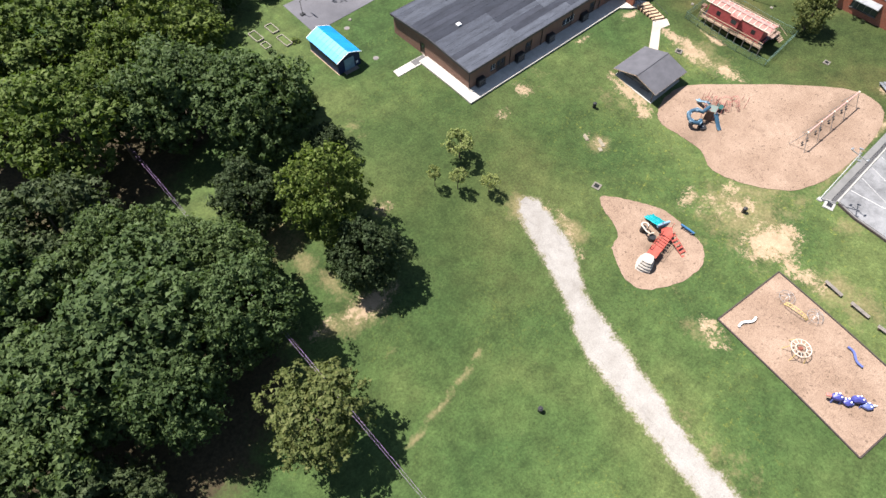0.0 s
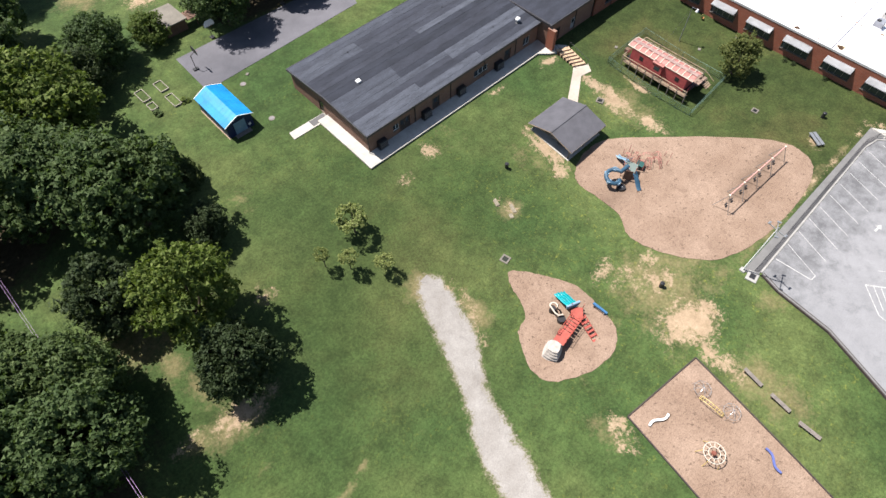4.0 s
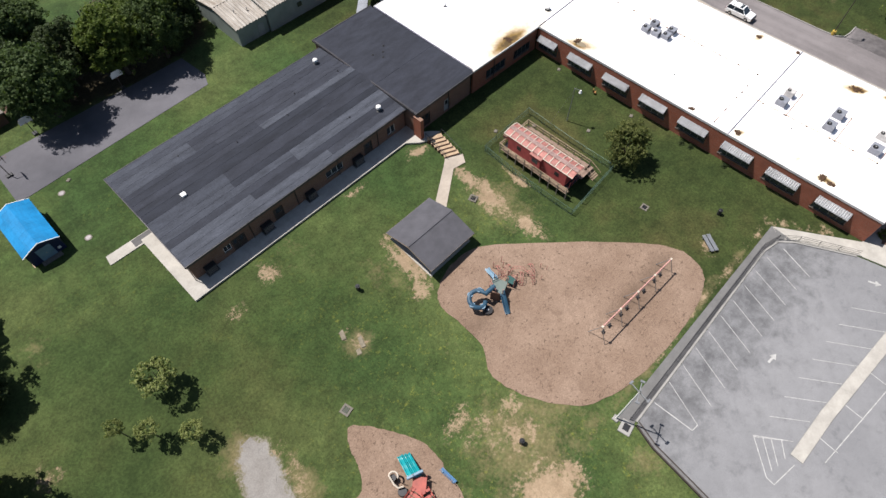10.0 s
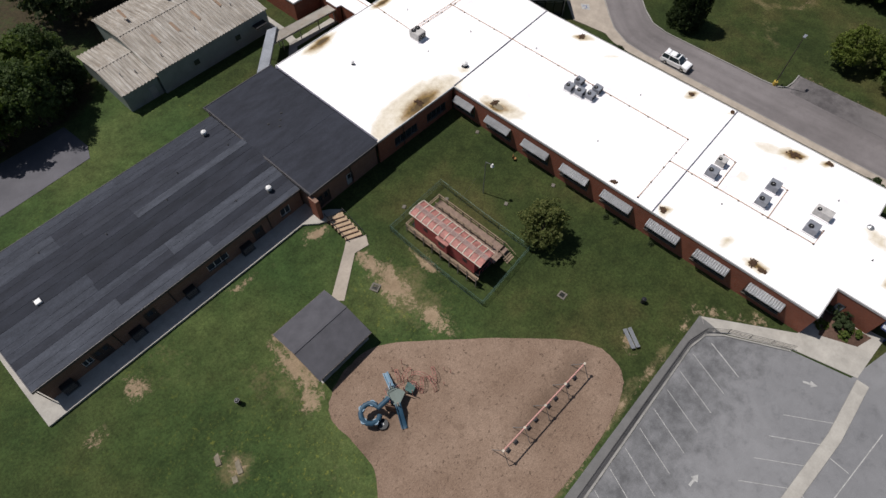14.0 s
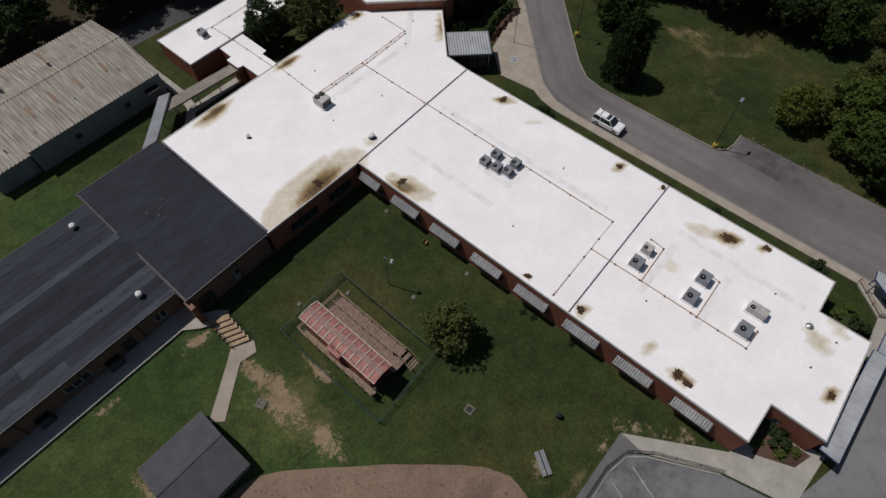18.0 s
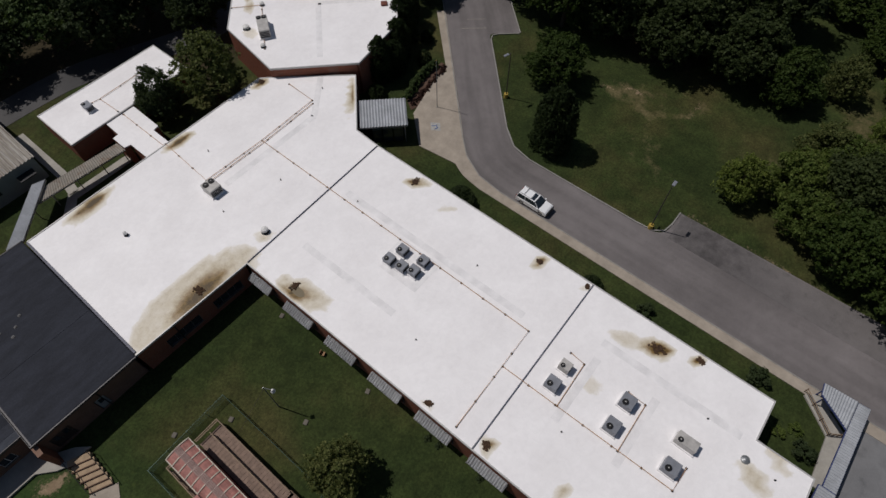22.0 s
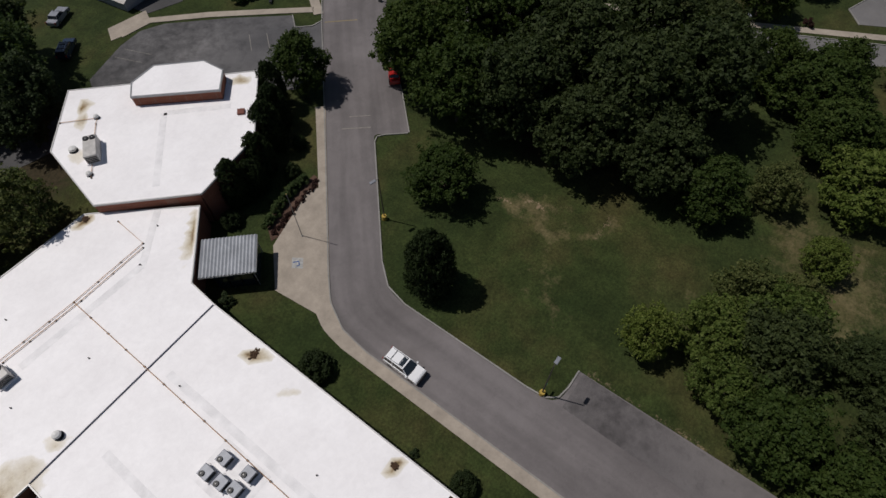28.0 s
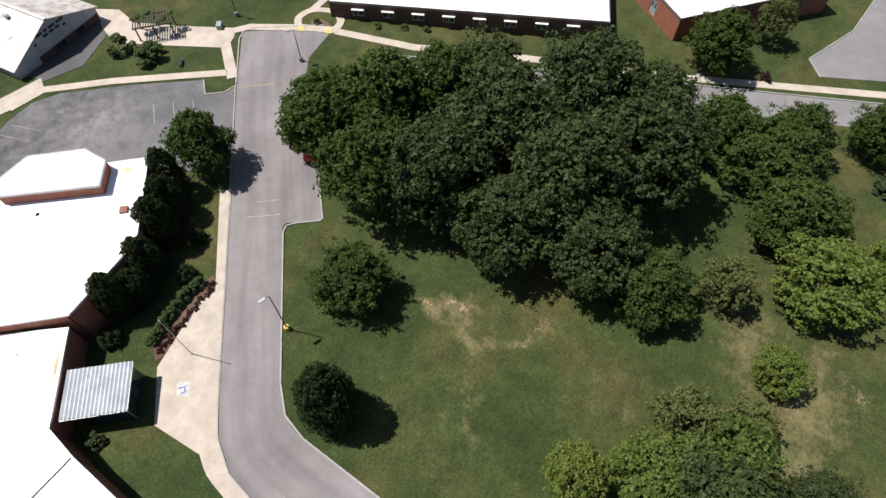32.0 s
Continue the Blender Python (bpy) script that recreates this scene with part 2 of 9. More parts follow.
def white_roof_material():
    """White membrane with ponding rings, leaf stains and dusty drifts."""
    n = Nodes("white_roof_membrane")
    tone = n.ramp(n.noise(0.22, 6, 0.6), (0.3, (0.86, 0.835, 0.838)), (0.66, (0.94, 0.918, 0.922)))
    tone = n.mix(0.5, tone, n.ramp(n.noise(1.6, 6, 0.7, warp=0.7), (0.3, 0.88), (0.62, 1.02)), "MULTIPLY")
    pond = n.attr("pond")
    edge = n.math("ADD", pond, n.math("MULTIPLY", n.math("SUBTRACT", n.noise(0.9, 6, 0.7), 0.5), 0.32))
    mask = n.ramp(edge, (0.12, 0.0), (0.2, 0.42), (0.45, 0.72), (0.8, 1.0))
    muck = n.ramp(n.math("ADD", edge, n.math("MULTIPLY", n.math("SUBTRACT", n.noise(2.2, 6, 0.75), 0.5), 0.75)), (0.16, (0.62, 0.55, 0.39)), (0.45, (0.46, 0.375, 0.21)), (0.68, (0.25, 0.155, 0.045)), (0.95, (0.075, 0.046, 0.015)))
    tone = n.mix(mask, tone, muck)
    n.bump(n.noise(2.0, 4), 0.15, 0.02)
    return n.finish(tone, 0.55, 0, 0.35, True)


def rolled_roof_material():
    n = Nodes("black_roll_roofing")
    info = n.add("ShaderNodeObjectInfo")
    tone = n.ramp(info.outputs["Random"], (0.0, (0.023, 0.026, 0.036)), (0.6, (0.031, 0.034, 0.046)), (1.0, (0.042, 0.046, 0.060)))
    tone = n.mix(1.0, tone, n.ramp(n.noise(0.8, 7, 0.7, stretch=(0.35, 1, 1)), (0.3, 0.7), (0.68, 1.35)), "MULTIPLY")
    tone = n.mix(0.5, tone, n.ramp(n.noise(6.0, 4, 0.7), (0.3, 0.6), (0.7, 1.4)), "MULTIPLY")
    n.bump(n.noise(16.0, 3), 0.3, 0.006)
    return n.finish(tone, 0.85, 0, 0.25)


def worn_felt_material():
    """Felt that has lost its dark grit in streaks along the roll."""
    n = Nodes("worn_roll_roofing")
    info = n.add("ShaderNodeObjectInfo")
    tone = n.ramp(info.outputs["Random"], (0.0, (0.048, 0.053, 0.068)), (1.0, (0.074, 0.081, 0.100)))
    tone = n.mix(1.0, tone, n.ramp(n.noise(0.9, 7, 0.78, stretch=(0.3, 1.3, 1)), (0.3, 0.62), (0.68, 1.4)), "MULTIPLY")
    tone = n.mix(0.6, tone, n.ramp(n.noise(5.0, 5, 0.75), (0.3, 0.6), (0.7, 1.4)), "MULTIPLY")
    n.bump(n.noise(16.0, 3), 0.3, 0.006)
    return n.finish(tone, 0.88, 0, 0.25)


def metal_sheet_material(name, color, rust=0.0, rough=0.45, metal=0.3):
    n = Nodes(name)
    tone = n.ramp(n.noise(0.5, 6, 0.65), (0.3, shade(color, 0.75)), (0.68, shade(color, 1.08)))
    tone = n.mix(0.6, tone, n.ramp(n.noise(1.2, 6, 0.7, stretch=(3, 0.4, 1)), (0.3, 0.75), (0.65, 1.1)), "MULTIPLY")
    if rust:
        info = n.add("ShaderNodeObjectInfo")
        spots = n.ramp(n.math("ADD", n.noise(0.7, 7, 0.75, warp=0.5), n.math("MULTIPLY", info.outputs["Random"], 0.12)), (0.62 - rust * 0.1, 0.0), (0.74, 0.9))
        tone = n.mix(spots, tone, n.ramp(n.noise(4.0, 4), (0.3, (0.15, 0.105, 0.075)), (0.7, (0.26, 0.19, 0.14))))
    n.bump(n.noise(5.0, 3), 0.1, 0.01)
    return n.finish(tone, rough, metal, 0.4, True)


def leaf_material(name, a, b, c):
    """Leaves that differ one by one and tree by tree, with some light coming through."""
    n = Nodes(name)
    island = n.add("ShaderNodeNewGeometry").outputs["Random Per Island"]
    tone = n.ramp(island, (0.0, a), (0.55, b), (1.0, c))
    info = n.add("ShaderNodeObjectInfo")
    tone = n.mix(1.0, tone, n.ramp(info.outputs["Random"], (0.0, (0.84, 0.88, 0.82)), (1.0, (1.09, 1.06, 0.96))), "MULTIPLY")
    n.finish(tone, 0.65, 0, 0.14)
    back = n.add("ShaderNodeBsdfTranslucent")
    n.link(n.mix(1.0, tone, (0.84, 0.92, 0.42), "MULTIPLY"), back.inputs["Color"])
    both = n.add("ShaderNodeMixShader")
    both.inputs[0].default_value = 0.36
    n.link(n.bsdf.outputs[0], both.inputs[1])
    n.link(back.outputs[0], both.inputs[2])
    n.link(both.outputs[0], n.out.inputs["Surface"])
    return n.mat


def bark_material(name, color):
    n = Nodes(name)
    tone = n.ramp(n.noise(5.0, 5, 0.7, stretch=(1, 1, 0.25)), (0.3, shade(color, 0.6)), (0.7, shade(color, 1.3)))
    n.bump(n.noise(9.0, 4, stretch=(1, 1, 0.3)), 0.6, 0.03)
    return n.finish(tone, 0.9, 0, 0.2)


def glass_material(name, tint=(0.03, 0.04, 0.05)):
    n = Nodes(name)
    return n.finish(tint, 0.08, 0.0, 0.7)


M_GRASS = grass_material()
M_MULCH = mulch_material("wood_chip_mulch", (0.238, 0.162, 0.116), (0.338, 0.242, 0.180), 1.0, [(82.5, 93.5, 9.6, 2.6), (69.5, 73.5, 21.6, 3.0), (48.5, 51.0, 12.6, 2.8)])
M_BARK_MULCH = mulch_material("bark_bed", (0.10, 0.06, 0.045), (0.19, 0.12, 0.09))
M_GRAVEL = gravel_material()
M_ROAD = asphalt_material("road_asphalt", (0.125, 0.119, 0.118), (0.185, 0.177, 0.174), clean=True)
M_CAR_PARK = asphalt_material("car_park_asphalt", (0.082, 0.080, 0.083), (0.165, 0.158, 0.158), stain_by=(96.0, 14.0), clean=True)
M_DRIVE = asphalt_material("drive_asphalt", (0.130, 0.117, 0.116), (0.192, 0.174, 0.173), streak=0.7, clean=True)
M_LOT = asphalt_material("lot_asphalt", (0.225, 0.225, 0.232), (0.285, 0.283, 0.288), stain_by=(-1.5, 7.0))
M_BAY = asphalt_material("stained_bay_asphalt", (0.118, 0.108, 0.108), (0.168, 0.154, 0.152), stain_by=(6.0, 8.0), clean=True)
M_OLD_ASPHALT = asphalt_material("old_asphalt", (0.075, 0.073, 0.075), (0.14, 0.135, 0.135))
M_CONCRETE = concrete_material("pale_concrete", (0.50, 0.47, 0.42))
M_TAN_CONCRETE = concrete_material("tan_concrete", (0.37, 0.318, 0.262), clean=True)
M_KERB = concrete_material("kerb_concrete", (0.37, 0.355, 0.33))
M_GREY_CONCRETE = concrete_material("grey_concrete", (0.185, 0.18, 0.175))
M_OLD_CONCRETE = concrete_material("stained_concrete", (0.20, 0.18, 0.15))
M_BRICK = brick_material("red_brick", (0.27, 0.085, 0.048), (0.34, 0.115, 0.068), (0.28, 0.17, 0.125))
M_BROWN_BRICK = brick_material("brown_brick", (0.20, 0.105, 0.075), (0.26, 0.145, 0.105), (0.25, 0.19, 0.15))
M_DARK_BRICK = brick_material("dark_brick", (0.09, 0.05, 0.04), (0.13, 0.07, 0.055), (0.13, 0.10, 0.085))
M_WHITE_ROOF = white_roof_material()
M_ROLL_ROOF = rolled_roof_material()
M_WORN_FELT = worn_felt_material()
M_COURT = asphalt_material("court_asphalt", (0.085, 0.084, 0.096), (0.155, 0.150, 0.166))
M_LIGHT_TRIM = plain("pale_roof_edge", (0.50, 0.49, 0.48), 0.5, 0.2, 0.15, clean=True)
M_DARK_TRIM = plain("dark_roof_trim", (0.075, 0.07, 0.075), 0.5, 0.2, 0.15)
M_COPING = plain("metal_coping", (0.22, 0.20, 0.20), 0.45, 0.4, 0.15)
M_WHITE = plain("white_paint", (0.72, 0.71, 0.69), 0.5, 0, 0.12, clean=True)
M_LINE = plain("road_paint", (0.50, 0.49, 0.47), 0.7, 0, 0.4, 3.0, 9.0)
M_FADED_LINE = plain("faded_road_paint", (0.36, 0.33, 0.29), 0.8, 0, 0.4, 3.0, 9.0)
M_DARK = plain("dark_metal", (0.035, 0.035, 0.038), 0.45, 0.3, 0.2)
M_GALV = plain("galvanised_metal", (0.42, 0.43, 0.44), 0.4, 0.6, 0.2)
M_WOOD = plain("weathered_wood", (0.34, 0.25, 0.17), 0.8, 0, 0.35, 2.0, 18.0, 0.3)
M_GREY_WOOD = plain("grey_wood", (0.22, 0.19, 0.165), 0.85, 0, 0.35, 2.0, 18.0, 0.3)
M_BROWN_WOOD = plain("brown_boards", (0.17, 0.095, 0.065), 0.8, 0, 0.35, 2.0, 18.0, 0.3)
M_GLASS = glass_material("dark_glass")
M_LEAVES = leaf_material("oak_leaves", (0.056, 0.090, 0.034), (0.084, 0.126, 0.046), (0.132, 0.180, 0.074))
M_ELM_LEAVES = leaf_material("elm_leaves", (0.040, 0.068, 0.015), (0.058, 0.092, 0.020), (0.092, 0.126, 0.034))
M_BRIGHT_LEAVES = leaf_material("bright_leaves", (0.074, 0.112, 0.024), (0.118, 0.164, 0.038), (0.190, 0.232, 0.070))
M_LIME_LEAVES = leaf_material("lime_leaves", (0.095, 0.135, 0.026), (0.150, 0.195, 0.040), (0.235, 0.270, 0.075))
M_DARK_LEAVES = leaf_material("dark_leaves", (0.039, 0.058, 0.025), (0.058, 0.083, 0.036), (0.098, 0.126, 0.062))
M_OLIVE_LEAVES = leaf_material("olive_leaves", (0.086, 0.110, 0.036), (0.132, 0.156, 0.053), (0.205, 0.214, 0.084))
M_DULL_LEAVES = leaf_material("dull_oak_leaves", (0.040, 0.0580, 0.021), (0.058, 0.081, 0.029), (0.092, 0.116, 0.045))
M_HOLLY_LEAVES = leaf_material("holly_leaves", (0.022, 0.036, 0.013), (0.032, 0.050, 0.018), (0.050, 0.072, 0.030))
M_YOUNG_LEAVES = leaf_material("young_leaves", (0.19, 0.235, 0.08), (0.285, 0.325, 0.12), (0.40, 0.42, 0.19))
M_BARK = bark_material("tree_bark", (0.11, 0.085, 0.065))
# ---- shape helpers ----
def ground_z(x, y):
    """Height of the land: a hollow in the playing field, a dip beside the pavilion and a slow fall to the east."""
    bowl = 3.614 * math.exp(-((x - 20.536) / 62.947) ** 2 - ((y - 14.612) / 21.471) ** 2)
    dip = 1.685 * math.exp(-((x - 73.128) / 31.932) ** 2 - ((y - 30.899) / 11.902) ** 2)
    return 0.177 - 0.032 * min(max(x - 140, 0), 160) - bowl - dip


def to_mesh(name, bm, mat, smooth=False):
    me = bpy.data.meshes.new(name)
    bm.normal_update()
    bm.to_mesh(me)
    bm.free()
    for m in mat if isinstance(mat, (list, tuple)) else [mat]:
        me.materials.append(m)
    if smooth:
        me.shade_smooth()
    return me


def part(name, bm, mat, parent=None, label="", smooth=False, at=None):
    ob = new(name, to_mesh(name, bm, mat, smooth))
    if at is not None:
        ob.matrix_basis = at
    if parent is not None:
        ob.parent = parent
    if label:
        ob["label"] = label
    return ob


def share(name, me, parent, at):
    """One more piece on a mesh that is there already."""
    ob = new(name, me)
    ob.matrix_basis = at
    ob.parent = parent
    return ob


def thing(name, label, category, m=None, group="", kind=""):
    ob = new(name)
    ob.empty_display_size = 0.2
    if m is not None:
        ob.matrix_basis = m
    return tagged(ob, label, category, group, kind)


def single(name, bm, mat, label, category, m=None, group="", kind="", smooth=False):
    return tagged(part(name, bm, mat, None, "", smooth, m), label, category, group, kind)


def box(bm, x0, x1, y0, y1, z0, z1, m=None, bevel=0.0):
    vs = [bm.verts.new((x, y, z)) for z in (z0, z1) for y in (y0, y1) for x in (x0, x1)]
    fs = [bm.faces.new([vs[i] for i in f]) for f in ((0, 2, 3, 1), (4, 5, 7, 6), (0, 1, 5, 4), (2, 6, 7, 3), (0, 4, 6, 2), (1, 3, 7, 5))]
    if bevel:
        made = bmesh.ops.bevel(bm, geom=list({e for f in fs for e in f.edges}), offset=bevel, segments=1, affect="EDGES", profile=0.5)
        vs = [v for v in made["verts"]]
    if m is not None:
        for v in vs:
            v.co = m @ v.co
    return vs


def boxed(*args, **kw):
    bm = bmesh.new()
    box(bm, *args, **kw)
    return bm


def prism(bm, poly, z0, z1, top=None):
    """An upright prism over an outline; z0 and z1 may be functions of x and y."""
    f0 = z0 if callable(z0) else lambda x, y: z0
    f1 = z1 if callable(z1) else lambda x, y: z1
    if sum(a[0] * b[1] - b[0] * a[1] for a, b in zip(poly, poly[1:] + poly[:1])) < 0:
        poly = poly[::-1]
    low = [bm.verts.new((x, y, f0(x, y))) for x, y in poly]
    high = [bm.verts.new((x, y, f1(x, y))) for x, y in poly]
    n = len(poly)
    for i in range(n):
        bm.faces.new((low[i], low[(i + 1) % n], high[(i + 1) % n], high[i]))
    bm.faces.new(high)
    bm.faces.new(low[::-1])
    return high


def rod(bm, a, b, r, r2=None, seg=8, caps=True):
    a, b = Vector(a), Vector(b)
    r2 = r if r2 is None else r2
    d = (b - a).normalized()
    u = d.orthogonal().normalized()
    w = d.cross(u)
    rings = []
    for p, rr in ((a, r), (b, r2)):
        rings.append([bm.verts.new(p + rr * (math.cos(2 * math.pi * i / seg) * u + math.sin(2 * math.pi * i / seg) * w)) for i in range(seg)])
    for i in range(seg):
        bm.faces.new((rings[0][i], rings[0][(i + 1) % seg], rings[1][(i + 1) % seg], rings[1][i]))
    if caps:
        bm.faces.new(rings[0][::-1])
        bm.faces.new(rings[1])


def rodded(a, b, r, r2=None, seg=8):
    bm = bmesh.new()
    rod(bm, a, b, r, r2, seg)
    return bm


def sweep(bm, pts, r, seg=8):
    """One unbroken tube along a line."""
    pts = [Vector(p) for p in pts]
    rings, u = [], None
    for i, p in enumerate(pts):
        d = (pts[min(i + 1, len(pts) - 1)] - pts[max(i - 1, 0)]).normalized()
        u = d.orthogonal().normalized() if u is None else (u - d * u.dot(d)).normalized()
        w = d.cross(u)
        rings.append([bm.verts.new(p + r * (math.cos(2 * math.pi * k / seg) * u + math.sin(2 * math.pi * k / seg) * w)) for k in range(seg)])
    for a, b in zip(rings, rings[1:]):
        for k in range(seg):
            bm.faces.new((a[k], a[(k + 1) % seg], b[(k + 1) % seg], b[k]))
    bm.faces.new(rings[0][::-1])
    bm.faces.new(rings[-1])


def pipe(bm, pts, r, seg=6):
    sweep(bm, pts, r, seg)


def curve_through(pts, steps=6, closed=False):
    """A smooth line through a few corner points."""
    n, out = len(pts), []
    for i in range(n if closed else n - 1):
        p = [Vector(pts[(i + k) % n] if closed else pts[min(max(i + k, 0), n - 1)]) for k in (-1, 0, 1, 2)]
        for s in range(steps):
            t = s / steps
            out.append(tuple(0.5 * (2 * p[1] + (p[2] - p[0]) * t + (2 * p[0] - 5 * p[1] + 4 * p[2] - p[3]) * t * t + (3 * p[1] - p[0] - 3 * p[2] + p[3]) * t ** 3)))
    if not closed:
        out.append(tuple(pts[-1]))
    return out


def ragged(pts, amount, scale=0.6):
    out = []
    for x, y in pts:
        out.append((x + amount * noise.noise((x * scale, y * scale, 3.1)), y + amount * noise.noise((x * scale, y * scale, 9.7))))
    return out


def drape(poly, lift, cell=3.0, skirt=0.25):
    """A sheet laid on the land inside an outline, with edges that reach down into it."""
    bm = bmesh.new()
    if sum(a[0] * b[1] - b[0] * a[1] for a, b in zip(poly, poly[1:] + poly[:1])) < 0:
        poly = poly[::-1]
    face = bm.faces.new([bm.verts.new((x, y, 0)) for x, y in poly])
    bm.normal_update()
    bmesh.ops.triangulate(bm, faces=[face], ngon_method="EAR_CLIP")
    for axis in (0, 1):
        lo, hi = min(p[axis] for p in poly), max(p[axis] for p in poly)
        k = math.ceil(lo / cell)
        while k * cell < hi:
            at = [0, 0, 0]
            at[axis] = k * cell
            way = [0, 0, 0]
            way[axis] = 1
            bmesh.ops.bisect_plane(bm, geom=bm.verts[:] + bm.edges[:] + bm.faces[:], plane_co=at, plane_no=way, dist=1e-4)
            k += 1
    if skirt:
        rim = [e for e in bm.edges if len(e.link_faces) == 1]
        made = bmesh.ops.extrude_edge_only(bm, edges=rim)
        low = {v for v in made["geom"] if isinstance(v, bmesh.types.BMVert)}
    else:
        low = set()
    for v in bm.verts:
        v.co.z = ground_z(v.co.x, v.co.y) + (lift - skirt if v in low else lift)
    return bm


def strip(pts, width):
    """The outline of a band of even width along a line."""
    left, right = [], []
    for i, p in enumerate(pts):
        a, b = Vector(pts[max(i - 1, 0)]), Vector(pts[min(i + 1, len(pts) - 1)])
        d = (b - a).normalized()
        nrm = Vector((-d.y, d.x)) * width / 2
        left.append((p[0] + nrm.x, p[1] + nrm.y))
        right.append((p[0] - nrm.x, p[1] - nrm.y))
    return left + right[::-1]


def on_ground(x, y, turn=0.0, lift=0.0):
    return pose(x, y, ground_z(x, y) + lift, 0, 0, turn)


def wall(bm, a, b, z0, z1, thick, openings=()):
    """A wall from a to b (plan), its outer face on the right hand going from a to b; openings are (s0, s1, low, high) along it."""
    a, b = Vector(a), Vector(b)
    length = (b - a).length
    d = (b - a) / length
    inward = Vector((-d.y, d.x))
    cs = sorted({0.0, length, *[v for o in openings for v in o[:2]]})
    cz = sorted({z0, z1, *[v for o in openings for v in o[2:]]})
    m = Matrix(((d.x, inward.x, 0, a.x), (d.y, inward.y, 0, a.y), (0, 0, 1, 0), (0, 0, 0, 1)))

    def solid(i, j):
        if not (0 <= i < len(cs) - 1 and 0 <= j < len(cz) - 1):
            return False
        ms, mz = (cs[i] + cs[i + 1]) / 2, (cz[j] + cz[j + 1]) / 2
        return not any(o[0] < ms < o[1] and o[2] < mz < o[3] for o in openings)

    made = {}

    def v(i, k, j):
        if (i, k, j) not in made:
            made[i, k, j] = bm.verts.new(m @ Vector((cs[i], thick * k, cz[j])))
        return made[i, k, j]

    for i in range(len(cs) - 1):
        for j in range(len(cz) - 1):
            if not solid(i, j):
                continue
            bm.faces.new((v(i, 0, j), v(i + 1, 0, j), v(i + 1, 0, j + 1), v(i, 0, j + 1)))
            bm.faces.new((v(i, 1, j), v(i, 1, j + 1), v(i + 1, 1, j + 1), v(i + 1, 1, j)))
            for ni, nj, (p, q) in ((i - 1, j, ((i, j), (i, j + 1))), (i + 1, j, ((i + 1, j + 1), (i + 1, j))), (i, j - 1, ((i + 1, j), (i, j))), (i, j + 1, ((i, j + 1), (i + 1, j + 1)))):
                if not solid(ni, nj):
                    bm.faces.new((v(p[0], 0, p[1]), v(q[0], 0, q[1]), v(q[0], 1, q[1]), v(p[0], 1, p[1])))
    return m
# ---- the land ----
# Worn places: x, y, radii, strength.
BARE = [(60.4, 3.4, 3.2, 2.2, 0.95), (61.6, 2.2, 3.0, 2.0, 1.0), (59.2, -3.0, 1.2, 2.6, 0.85), (64.0, 8.6, 2.4, 1.2, 0.7), (62.0, 10.2, 2.0, 1.0, 0.65), (59.6, 15.2, 2.2, 1.0, 0.62), (61.0, 12.6, 2.4, 1.0, 0.65), (65.2, 11.6, 1.8, 1.4, 0.6), (85.9, 37.6, 0.9, 2.4, 0.85), (85.8, 33.8, 1.6, 3.0, 0.95), (86.1, 26.6, 1.0, 2.6, 1.0), (70.4, 34.6, 1.3, 3.6, 1.0), (68.8, 30.2, 1.1, 1.2, 0.95), (56.2, 45.2, 1.1, 1.5, 0.7), (49.9, 43.5, 1.0, 0.7, 0.75), (14.6, 31.6, 3.2, 1.2, 1.0), (24.7, 42.0, 1.3, 1.2, 0.65), (91.2, 32.8, 0.6, 2.6, 0.9), (72.4, 47.3, 2.4, 0.6, 0.5), (44.6, 1.4, 1.0, 1.8, 0.7), (43.0, -1.0, 0.8, 1.6, 0.6), (98.7, 6.6, 0.7, 1.5, 0.8), (8.3, 32.6, 2.0, 0.9, 0.6), (84.2, 46.0, 1.9, 1.0, 0.75), (58.0, 32.7, 0.8, 0.9, 0.5), (58.7, 30.4, 0.9, 1.0, 0.55), (172.4, 31.6, 0.5, 1.6, 0.55), (174.2, 28.4, 0.5, 2.6, 0.55), (176.6, 18.9, 2.0, 0.5, 0.5), (190.8, -14.1, 3.0, 2.0, 0.25), (43.4, 27.4, 1.0, 1.4, 0.5), (43.5, 25.0, 1.0, 1.6, 0.55), (42.7, 22.4, 0.9, 1.6, 0.5), (41.1, 19.6, 0.8, 1.2, 0.45), (38.0, 122.5, 2.2, 4.0, 1.0), (39.8, 116.0, 2.0, 3.6, 1.0), (43.6, 112.6, 3.4, 3.0, 0.9), (42.6, 108.2, 2.6, 2.4, 0.8), (47.5, 112.5, 3.0, 3.0, 0.7)] + [(156.9, 10.4 - 1.7 * i, 0.35 + 0.15 * (i % 3), 1.1, 0.3) for i in range(12)]
